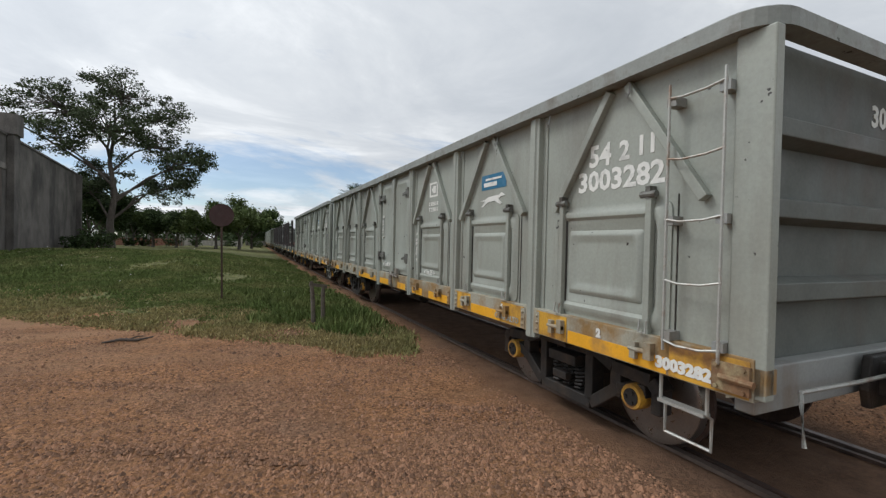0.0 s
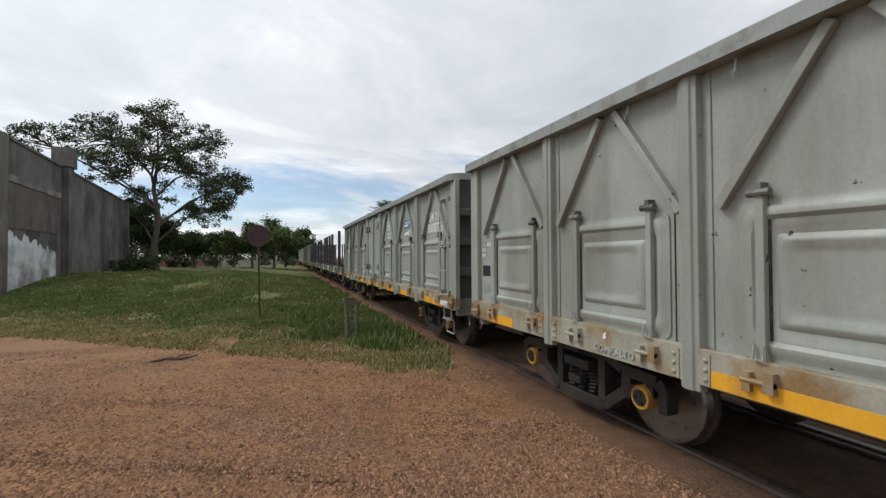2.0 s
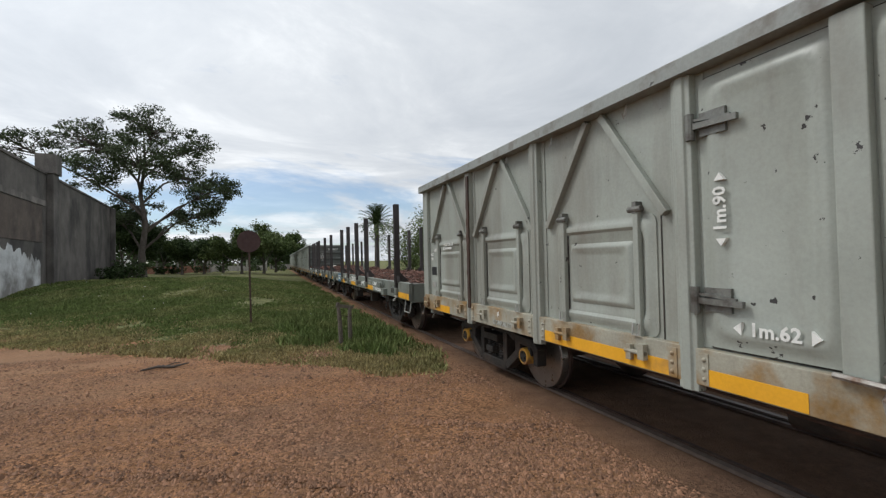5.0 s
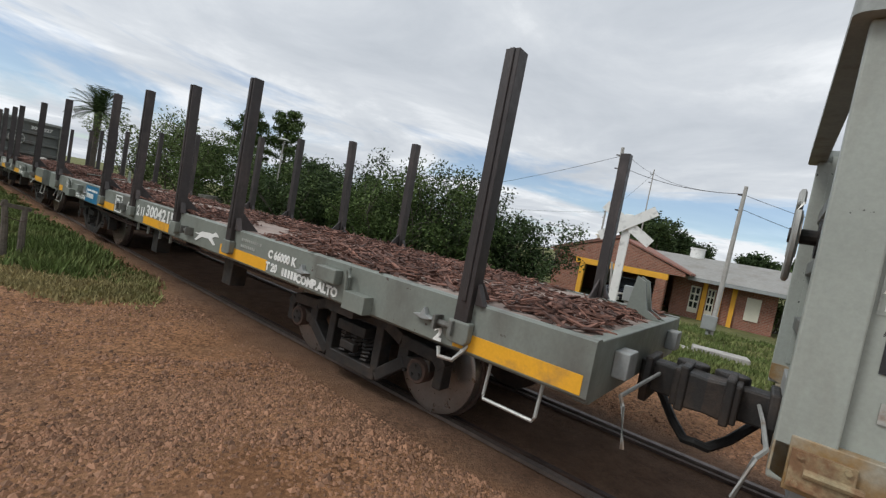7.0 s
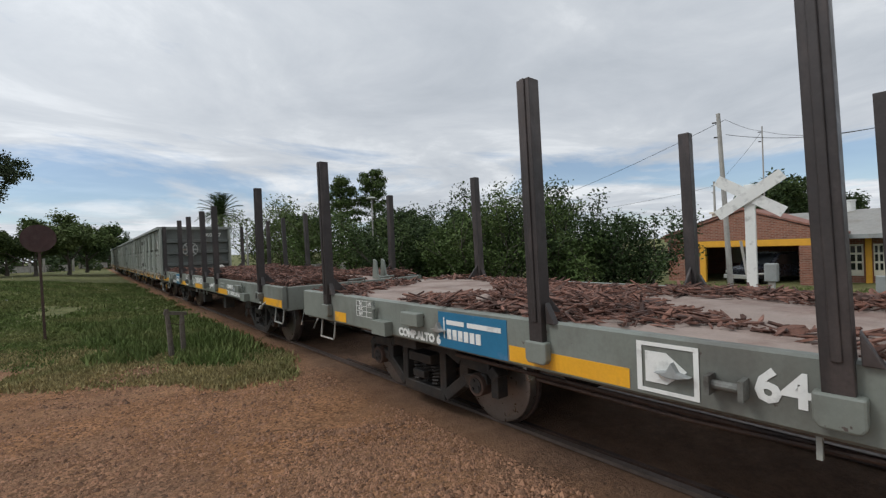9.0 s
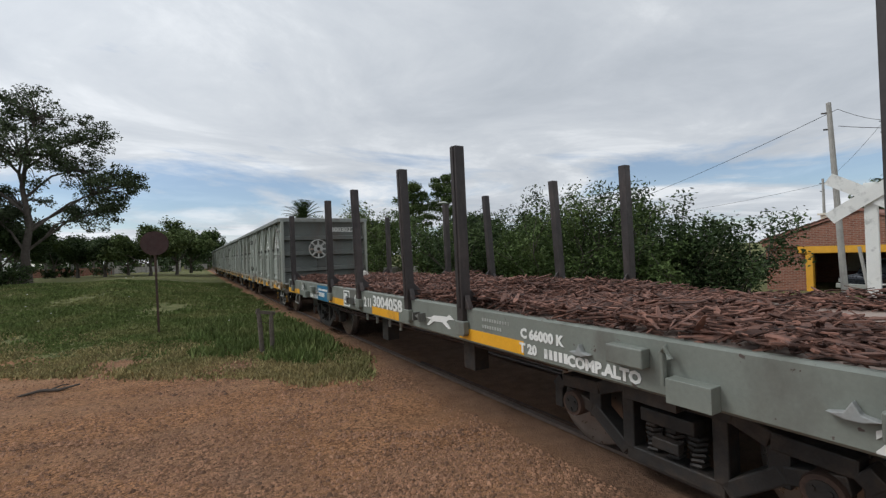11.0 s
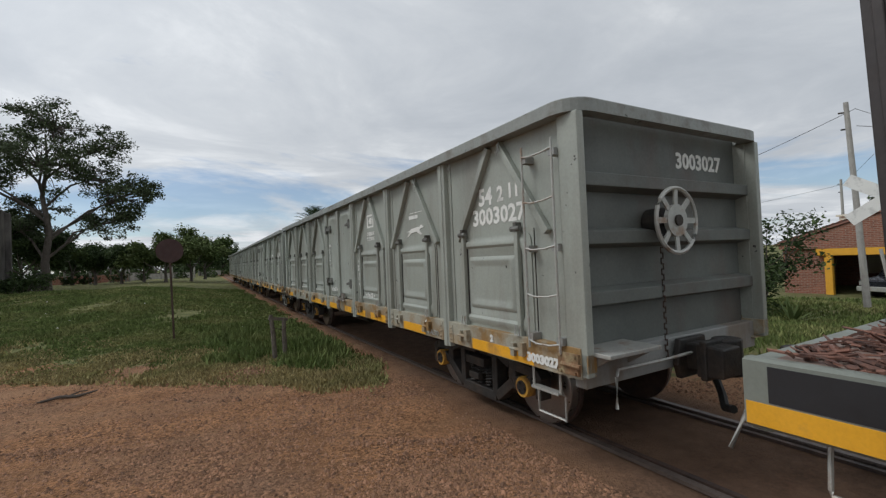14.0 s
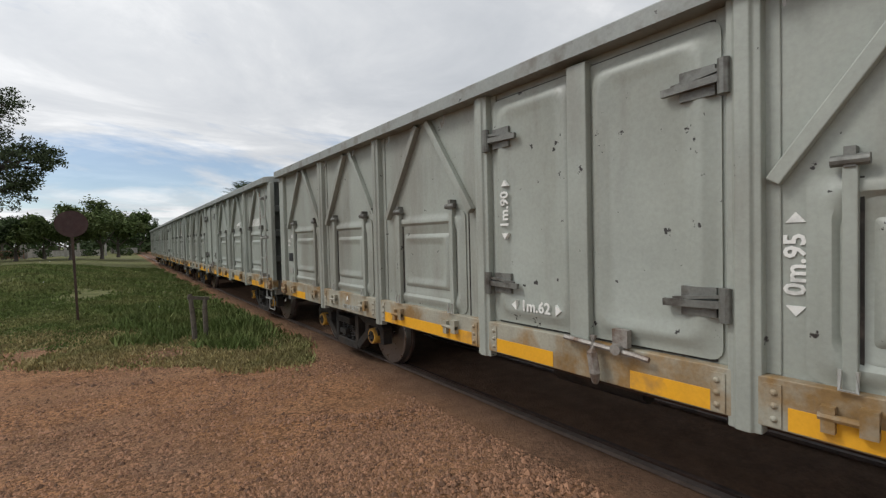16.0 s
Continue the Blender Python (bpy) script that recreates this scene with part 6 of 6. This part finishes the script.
def palm(az, d, h, seed):
    x, y = at(az, d)
    rng = random.Random(seed)
    t = thing("palm_tree", "feathery palm with arching fronds", "palm")
    t.location = (x, y, -0.5)
    part("trunk", Geo().tube([(0, 0, 0), (0.05, 0, h * 0.5), (0, 0, h * 0.78)], [0.35, 0.30, 0.33], 10), TRUNK, t)
    for i in range(46):
        a, tilt = rng.uniform(0, 6.28), rng.uniform(-0.2, 1.35)
        g = Geo()
        p = Vector((0, 0, h * 0.78))
        d0 = Vector((math.cos(a) * math.cos(tilt), math.sin(a) * math.cos(tilt), math.sin(tilt)))
        pts = []
        for k in range(9):
            pts.append(p.copy())
            p = p + d0 * 0.36
            d0 = (d0 + Vector((0, 0, -0.13))).normalized()
        g.tube(pts, [0.03 - 0.003 * k for k in range(9)], 4)
        for k in range(1, 9):
            dd = (pts[k] - pts[k - 1]).normalized()
            sd = dd.cross(Vector((0, 0, 1))).normalized()
            for e in (-1, 1):
                for q in (0, 0.5):
                    b = pts[k - 1].lerp(pts[k], q)
                    tip = b + (sd * e + dd * 0.7 + Vector((0, 0, -0.25))).normalized() * 0.55
                    g.add([b - dd * 0.07, b + dd * 0.07, tip], [(0, 1, 2)])
        fast_part("frond", g, LEAF_DARK, t)


palm(14.1, 58, 9.0, 5)


def house():
    """Brick bungalow with a tiled carport, yellow beam and a pale sheet roof."""
    h = thing("house", "red-brick bungalow with yellow-trimmed carport and pale sheet roof", "house")
    X, Z = 27.0, -0.95
    h.location = (X, 1.45, Z)
    # carport wing, y from 3.2 to 8.6
    wall = part("wall", Geo().box(0.2, 0.45, 7.9, 9.8, 0, 2.75).box(6.0, 6.2, 3.0, 9.8, 0, 2.6).box(0.45, 6.0, 9.55, 9.8, 0, 2.6), BRICK, h, "red brick wall")
    part("wall", Geo().prism_x([(9.9, 2.44), (9.9, 2.62), (5.9, 4.0), (2.2, 2.62), (2.2, 2.44)], 0.0, 0.22), BRICK, h, "red brick gable")
    roof = Geo()
    for (y0, z0), (y1, z1) in (((10.1, 2.62), (5.9, 4.02)), ((5.9, 4.02), (1.9, 2.58))):
        roof.prism_x([(y0, z0), (y1, z1), (y1, z1 + 0.10), (y0, z0 + 0.10)], -0.08, 6.4)
    rf = part("roof", roof, ROOF_TILE, h, "red tiled roof")
    for i in range(13):
        k = i / 13
        part("tile_row", Geo().prism_x([(9.98 - 4.0 * k, 2.80 + 1.36 * k), (9.68 - 4.0 * k, 2.93 + 1.36 * k), (9.68 - 4.0 * k, 2.87 + 1.36 * k)], -0.10, 6.42), ROOF_TILE, rf)
    part("carport_beam", Geo().box(-0.05, 0.25, 3.0, 8.3, 2.08, 2.42), HOUSE_YELLOW, h, "yellow painted carport beam", bevel=0.02)
    part("carport_post", Geo().box(-0.02, 0.22, 7.7, 8.0, 0, 2.08), HOUSE_YELLOW, h, "yellow painted post", bevel=0.02)
    pl = part("brick_pillar", Geo().box(-0.12, 0.36, 3.05, 3.55, 0, 2.08), BRICK, h, bevel=0.02)
    for i in range(12):
        part("brick_course", Geo().box(-0.14, 0.38, 3.03, 3.57, 0.06 + i * 0.17, 0.15 + i * 0.17), BRICK, pl)
    part("carport_window", Geo().box(5.9, 5.98, 6.9, 8.1, 0.9, 2.0), CREAM, h, "pale shuttered window")
    # main block
    part("wall", Geo().box(2.2, 2.45, -2.0, 3.0, 0, 2.45).box(2.45, 9.0, -2.0, -1.75, 0, 2.45).box(9.0, 9.25, -2.0, 3.0, 0, 2.45), BRICK, h, "red brick wall")
    part("roof", Geo().prism_y([(1.2, 2.42), (6.0, 3.75), (6.0, 3.87), (1.2, 2.54)], -2.7, 6.0).prism_y([(6.0, 3.75), (10.0, 2.42), (10.0, 2.54), (6.0, 3.87)], -2.7, 6.0), ROOF_METAL, h, "pale sheet-metal roof")
    part("fascia", Geo().box(1.14, 1.2, -2.7, 2.2, 2.34, 2.54), GREY_DARK, h)
    for y in (-0.07, 0.58, 1.35):
        part("yellow_pilaster", Geo().box(2.02, 2.2, y - 0.11, y + 0.11, 0, 2.42), HOUSE_YELLOW, h, "yellow painted pilaster")
    for y, wd, z0 in ((1.0, 0.38, 0.5), (1.80, 0.52, 0.5)):
        win = part("window", Geo().box(2.14, 2.2, y - wd / 2, y + wd / 2, z0, 2.05), CREAM, h, "cream framed door or window")
        for a in range(2):
            for b in range(3):
                part("pane", Geo().box(2.12, 2.14, y - wd / 2 + 0.06 + a * wd * 0.45, y - wd / 2 + wd * 0.42 + a * wd * 0.45, z0 + 0.3 + b * 0.42, z0 + 0.62 + b * 0.42), GLASS_DARK, win)
    part("shutter", Geo().box(2.14, 2.2, -1.32, -0.66, 0.75, 2.0), CREAM, h, "closed cream roller shutter")
    part("step", Geo().box(1.2, 2.2, -0.3, 2.2, 0, 0.15), WALL, h)
    tank = part("water_tank", Geo().cyl((6.0, 2.6, 3.6), (6.0, 2.6, 4.35), 0.42, n=18), WHITE, h, "white roof water tank", smooth=True)
    part("lid", Geo().cyl((6.0, 2.6, 4.35), (6.0, 2.6, 4.42), 0.46, n=18), WHITE, tank)
    ch = part("chimney", Geo().box(3.6, 4.1, 8.0, 8.5, 2.6, 4.1), CREAM, h, "pale chimney", bevel=0.02)
    part("cap", Geo().box(3.5, 4.2, 7.9, 8.6, 4.1, 4.2), CREAM, ch)


house()


def pickup(x, y, z, turn):
    c = thing("pickup", "dark pickup parked in the carport", "car")
    c.matrix_world = pose(x, y, z, 0, 0, turn)
    body = part("body", Geo().prism_x([(-2.4, 0.45), (2.4, 0.45), (2.42, 0.95), (1.3, 1.08), (0.75, 1.72), (-0.75, 1.74), (-0.95, 1.1), (-2.4, 1.08)], -0.85, 0.85), CARPAINT, c, bevel=0.06)
    part("windscreen", Geo().prism_x([(1.28, 1.12), (0.80, 1.68), (0.83, 1.69), (1.33, 1.13)], -0.72, 0.72), GLASS_DARK, body)
    for s in (-1, 1):
        part("side_window", Geo().prism_x([(1.0, 1.12), (0.68, 1.62), (-0.7, 1.64), (-0.82, 1.14)], s * 0.852, s * 0.862), GLASS_DARK, body)
        part("headlight", Geo().box(s * 0.62 - 0.16, s * 0.62 + 0.16, 2.38, 2.44, 0.72, 0.88), STEEL, body, "clear headlight")
        for wy in (-1.5, 1.5):
            wh = part("wheel", Geo().lathe_x(wy, 0.38, [(s * 0.68, 0.25), (s * 0.68, 0.38), (s * 0.9, 0.38), (s * 0.9, 0.26)], 20), RUBBER, c, "black tyre", smooth=True)
            part("rim", Geo().lathe_x(wy, 0.38, [(s * 0.86, 0.24), (s * 0.905, 0.22), (s * 0.905, 0.05)], 12), STEEL, wh, "silver rim")
    part("bumper", Geo().box(-0.85, 0.85, 2.4, 2.52, 0.45, 0.66), STEEL, c, "grey bumper", bevel=0.02)


pickup(28.6, 6.5, -0.95, 70)


def crossbuck():
    x, y = at(78.3, 11.0)
    t = thing("crossing_sign", "white wooden railway crossbuck on a white post", "crossing sign")
    t.matrix_world = pose(x, y, height(x, y), 0, 0, -90 + 8)
    part("post", Geo().box(-0.09, 0.09, -0.06, 0.06, 0, 2.95), WHITE, t, "chipped white post", bevel=0.01)
    for a in (34, -34):
        g = Geo().obox(pose(0, -0.085 if a > 0 else -0.115, 2.72, 0, a, 0), 1.34, 0.025, 0.22)
        part("arm", g, WHITE, t, "blank white board")


crossbuck()


def relay_case():
    x, y = at(80.0, 12.2)
    t = thing("relay_case", "grey signal case with a pale arm on a short post", "signal case")
    t.matrix_world = pose(x, y, height(x, y), 0, 0, -90)
    part("post", Geo().box(-0.06, 0.06, -0.05, 0.05, 0, 1.0), POLE, t, bevel=0.01)
    part("case", Geo().box(-0.12, 0.12, -0.1, 0.1, 0.98, 1.38), GREY_DARK, t, bevel=0.02)
    part("arm", Geo().tube([(-0.1, -0.06, 1.15), (-0.45, -0.06, 1.12), (-0.55, -0.06, 1.9)], 0.03, 6), POLE, t, "pale bent signal arm")


relay_case()


def pole(x, y, z, h, r, label, lean=0.0, arm=True, group="utility poles"):
    t = thing("utility_pole", label, "utility pole", group)
    t.location = (x, y, z)
    part("shaft", Geo().tube([(0, 0, 0), (0, lean * 0.5, h * 0.5), (0, lean, h)], [r * 1.15, r, r * 0.8], 10), POLE, t, smooth=True)
    if arm:
        part("insulator", Geo().cyl((0, lean + 0.06, h - 0.35), (0, lean + 0.22, h - 0.33), 0.03, n=8), IRON, t)
        part("insulator", Geo().cyl((0, lean * 0.9 + 0.06, h - 0.95), (0, lean * 0.9 + 0.2, h - 0.93), 0.03, n=8), IRON, t)
    return t


pa = at(76.3, 21)
pole(*pa, -0.5, 7.2, 0.095, "weathered pale utility pole", 0.25)
pb = at(89.1, 20.5)
pole(*pb, -0.5, 5.95, 0.085, "weathered pale utility pole with small box", -0.1)
pc = at(79.6, 34)
pole(*pc, -0.8, 9.3, 0.045, "thin grey service mast", 0.0)
pd = at(96.0, 34)
pole(*pd, -0.8, 5.6, 0.05, "thin grey service mast", 0.0, False)
pe = at(75.0, 44)
pole(*pe, -0.8, 7.2, 0.10, "distant dark utility pole", 0.0)
box = thing("meter_box", "small grey meter box at the foot of the pole", "meter box")
box.location = (pb[0] - 0.2, pb[1] + 0.1, -0.5)
part("case", Geo().box(-0.2, 0.1, -0.25, 0.25, 0.2, 0.75), GREY_DARK, box, bevel=0.02)
part("leg", Geo().box(-0.1, 0.0, -0.05, 0.05, 0, 0.2), GREY_DARK, box)


def cable(a, b, sag):
    pts = [Vector(a).lerp(Vector(b), i / 14) - Vector((0, 0, sag * 4 * (i / 14) * (1 - i / 14))) for i in range(15)]
    ob = new("overhead_cable", Geo().tube(pts, 0.010, 4).mesh("overhead_cable", CABLE))
    tagged(ob, "thin black overhead cable between the poles", "cable", "overhead cables")


PA, PB, PC, PD, PE = (*pa, 6.4), (*pb, 5.15), (*pc, 8.2), (*pd, 4.6), (*pe, 6.0)
cable(PA, (*at(52, 34), 4.2), 0.25)
cable(PA, PC, 0.1)
cable(PC, PB, 0.3)
cable((pa[0], pa[1], 5.8), PB, 0.25)
cable(PB, (*at(112, 24), 3.6), 0.3)
cable((pb[0], pb[1], 4.6), (*at(112, 24), 2.8), 0.3)
cable(PE, (*at(55, 45), 4.4), 0.3)
cable(PE, PC, 0.2)


def street_lamp(az, d, h):
    x, y = at(az, d)
    t = thing("street_lamp", "grey street lamp with a hooded head", "street lamp", "street lamps")
    t.location = (x, y, -0.6)
    part("pole", Geo().tube([(0, 0, 0), (0, 0, h)], [0.07, 0.045], 8), POLE, t)
    part("head", Geo().cyl((0, 0, h - 0.12), (0, 0, h), 0.42, 0.2, 12), GREY, t)


street_lamp(32.6, 30, 5.9)
street_lamp(17.0, 36, 5.0)


def garden_shed():
    x, y = at(45.4, 29)
    t = thing("garden_shed", "small pale hut half hidden in the bushes", "shed")
    t.matrix_world = pose(x, y, -0.7, 0, 0, -40)
    part("wall", Geo().box(-1.6, 1.6, -1.2, 1.2, 0, 2.0), CREAM, t)
    part("roof", Geo().prism_y([(-1.9, 2.0), (1.9, 2.0), (0, 2.7)], -1.4, 1.4), ROOF_METAL, t)
    part("door", Geo().box(-0.4, 0.4, -1.23, -1.2, 0.05, 1.85), WALL, t)


garden_shed()
for az, d, a, b in ((25.5, 33, 1.5, 0.75), (29.0, 31, 0.8, 0.9), (35.5, 27, 1.3, 0.5)):
    x, y = at(az, d)
    t = thing("concrete_block", "old grey concrete block below the hedge", "block", "concrete blocks")
    t.matrix_world = pose(x, y, height(x, y), 0, 0, az)
    part("slab", Geo().box(-a / 2, a / 2, -0.3, 0.3, -0.1, b + 0.5), POLE, t, bevel=0.04)


def agave(x, y, seed):
    rng = random.Random(seed)
    t = thing("agave", "spiky pale agave plant by the hedge", "plant", "agaves")
    t.location = (x, y, height(x, y))
    for i in range(22):
        a, tl = rng.uniform(0, 6.28), rng.uniform(0.15, 1.3)
        d = Vector((math.cos(a) * math.cos(tl), math.sin(a) * math.cos(tl), math.sin(tl)))
        sd = d.cross(Vector((0, 0, 1))).normalized() * 0.05
        p = d * rng.uniform(0.6, 0.95)
        fast_part("leaf", Geo().add([sd, -sd, p * 0.5 - sd, p, p * 0.5 + sd], [(0, 1, 2, 4), (4, 2, 3)]), LEAF_LIGHT, t)


for az, d in ((66.5, 17.0), (70.5, 17.5)):
    agave(*at(az, d), int(az))
kerb = thing("kerb_block", "pale concrete block on the verge", "kerb")
kerb.matrix_world = pose(*at(90.5, 15), height(*at(90.5, 15)), 0, 0, 10)
part("block", Geo().box(-0.3, 0.3, -0.7, 0.7, -0.1, 0.22), POLE, kerb, bevel=0.03)
part("block", Geo().box(-0.3, 0.3, 0.75, 3.5, -0.1, 0.1), POLE, kerb, bevel=0.03)

# sack, end plates and a hand wheel carried on the flat wagons
def lump(name, label, parent, x, y, z, r, mat, seed):
    bm = bmesh.new()
    bmesh.ops.create_icosphere(bm, subdivisions=3, radius=r)
    for v in bm.verts:
        v.co *= 1 + 0.45 * noise.noise(v.co * 9 + Vector((seed, 0, 0))) + 0.25 * noise.noise(v.co * 24)
        v.co.z = max(v.co.z * 0.75, -r * 0.45)
    me = bpy.data.meshes.new(name)
    bm.to_mesh(me)
    bm.free()
    me.materials.append(mat)
    me.shade_smooth()
    ob = new(name, me)
    ob.parent, ob.location = parent, (x, y, z)
    tagged(ob, label)


SACK = material("crumpled_white_sack", (0.62, 0.60, 0.55), 0.8, 0.0, 0.2, 9.0, 0.6, 30, (0.36, 0.32, 0.27), 0.5, 9.0)
lump("sack", "crumpled white sack", flats[1], 0.45, 12.55, 1.26, 0.15, SACK, 2)
lump("stone", "pale brown stone lump", flats[0], -1.0, 10.2, 1.24, 0.08, DECK, 4)
part("tail_plate", Geo().prism_x([(FL - 0.62, 1.19), (FL - 0.58, 1.30), (FL - 0.12, 1.36), (FL - 0.04, 1.19)], 0.55, 0.60), FLAT_GREY, flats[1], "grey sloping steel tail plate", bevel=0.01)
for dx in (-0.75, -0.2):
    part("grab_rail", Geo().tube([(dx, FL - 0.12, 1.19), (dx, FL - 0.13, 1.30), (dx + 0.28, FL - 0.13, 1.31), (dx + 0.30, FL - 0.12, 1.19)], 0.016, 6), FLAT_GREY, flats[0], "grey bent grab rail", smooth=True)

# ---- grass, weeds and gravel ----
def blades(count, region, size, mat, name, label, seed, accept):
    rng = random.Random(seed)
    g = Geo()
    made = 0
    while made < count:
        x, y = region(rng)
        if not accept(x, y, rng):
            continue
        made += 1
        z = height(x, y)
        for b in range(5):
            hgt = size(x, y) * rng.uniform(0.5, 1.3)
            a = rng.uniform(0, 6.28)
            wd = (0.010 + 0.0016 * math.hypot(x, y)) * rng.uniform(0.7, 1.3)
            dx, dy = math.cos(a) * wd, math.sin(a) * wd
            ox, oy = rng.gauss(0, 0.07), rng.gauss(0, 0.07)
            lx, ly = rng.gauss(0, 0.35) * hgt, rng.gauss(0, 0.35) * hgt
            g.v += [(x + ox - dx, y + oy - dy, z - 0.01), (x + ox + dx, y + oy + dy, z - 0.01), (x + ox + lx, y + oy + ly, z + hgt)]
            n = len(g.v)
            g.f.append((n - 3, n - 2, n - 1))
    me = bpy.data.meshes.new(name)
    me.from_pydata(g.v, [], g.f)
    me.materials.append(mat)
    tagged(new(name, me), label, "grass", kind="stuff")


def near_field(rng):
    d = 6 + 34 * rng.random() ** 1.5
    return at(rng.uniform(-32, 22), d)


def clumpy(x, y):
    return noise.noise((x * 0.35, y * 0.35, 7))


blades(34000, near_field, lambda x, y: (0.028 + 0.12 * max(clumpy(x, y) + 0.05, 0) + 0.06 * max(clumpy(x * 3, y * 3), 0) + 0.02 * smooth(9, 18, y)) * (0.45 + 0.55 * smooth(0.0, 2.5, y - edge_y(x))), GRASS, "grass", "rough green grass of the field", 3,
       lambda x, y, r: x < TRACK_X + bend(y) - 0.95 and grass_at(x, y) * (0.72 + 0.8 * clumpy(x * 1.5 + 5, y * 1.5)) > r.uniform(0.2, 0.9))
blades(9000, near_field, lambda x, y: 0.03 + 0.06 * max(clumpy(x, y) + 0.3, 0), GRASS_DRY, "dry_grass", "dry yellow grass along the road edge", 4,
       lambda x, y, r: x < TRACK_X - 1.2 and -1.6 < y - edge_y(x) < r.uniform(0.0, 3.5) and clumpy(x * 1.7, y * 1.7) > r.uniform(-0.5, 0.2))
blades(1500, lambda r: at(r.gauss(7, 8), r.uniform(7.5, 15)), lambda x, y: 0.10 + 0.18 * max(clumpy(x * 2, y * 2) + 0.2, 0), WEED, "weeds", "taller green weeds round the old fence posts", 5,
       lambda x, y, r: 0.2 < x < TRACK_X - 1.35 and grass_at(x, y) > 0.5 and clumpy(x * 2, y * 2) > -0.1)
blades(9000, lambda r: at(r.uniform(40, 110), r.uniform(9, 26)), lambda x, y: 0.14, GRASS, "verge_grass", "green verge grass beyond the track", 6,
       lambda x, y, r: grass_at(x, y) > r.uniform(0.4, 0.9) and not (25 < x and -1.0 < y < 12.0))


def flowers():
    rng = random.Random(8)
    g = Geo()
    for i in range(110):
        x, y = near_field(rng)
        if x > TRACK_X - 1.6 or grass_at(x, y) < 0.8 or clumpy(x, y) < 0.0:
            continue
        z, r = height(x, y) + rng.uniform(0.12, 0.32), 0.006 + 0.0010 * math.hypot(x, y)
        g.add([(x - r, y, z), (x, y - r, z + r * 0.5), (x + r, y, z), (x, y + r, z + r * 0.5), (x, y, z + r)], [(0, 1, 4), (1, 2, 4), (2, 3, 4), (3, 0, 4)])
    me = bpy.data.meshes.new("wild_flowers")
    me.from_pydata(g.v, [], g.f)
    me.materials.append(WHITE)
    tagged(new("wild_flowers", me), "tiny white wild flowers among the grass", "flowers", kind="stuff")


flowers()


def gravel():
    rng = random.Random(12)
    g = Geo()
    made = 0
    while made < 60000:
        d = 1.4 + 9.7 * rng.random() ** 1.3
        x, y = at(rng.uniform(-30, 105), d)
        c = x - TRACK_X
        if grass_at(x, y) > 0.4 or abs(c) < 1.25:
            continue
        ridge = ruts(x, y) if -6 < y < 14 and -12 < x < TRACK_X - 1.3 else 0.0
        if clumpy(x * 1.4, y * 2.2) + 22 * max(ridge, 0) < rng.uniform(-0.6, 0.45):
            continue
        made += 1
        r = rng.uniform(0.006, 0.018) * (1.8 if rng.random() < 0.08 else 1) * (1.2 if ridge > 0.02 else 1)
        z = height(x, y)
        k = [rng.uniform(0.65, 1.35) for i in range(6)]
        a = rng.uniform(0, 6.28)
        ca, sa = math.cos(a) * r, math.sin(a) * r
        g.add([(x + ca * k[0], y + sa * k[0], z), (x - sa * k[1], y + ca * k[1], z + r * 0.15), (x - ca * k[2], y - sa * k[2], z), (x + sa * k[3], y - ca * k[3], z), (x + ca * 0.2, y, z + r * 0.8 * k[4])],
              [(0, 1, 4), (1, 2, 4), (2, 3, 4), (3, 0, 4)])
    me = bpy.data.meshes.new("gravel")
    me.from_pydata(g.v, [], g.f)
    me.materials.append(STONE)
    tagged(new("gravel", me), "loose reddish gravel on the dirt road", "gravel", kind="stuff")


gravel()


def motions():
    for ob, y0, length in WAGONS:
        rows = []
        for i in range(65):
            t = i * 0.25
            y = y0 - gone(t)
            turn = -math.degrees(math.atan2(bend(y + length - 2) - bend(y + 2), length - 4))
            rows.append((t, pose(TRACK_X + bend(y), y, 0, 0, 0, turn)))
        walk(ob, rows)
        for w in [c for c in ob.children if c.name.split(".")[0] == "wheelset"]:
            x, y, z = w.location
            walk(w, [(i * 0.1, pose(x, y, z, math.degrees(gone(i * 0.1) / WR))) for i in range(161)])


motions()
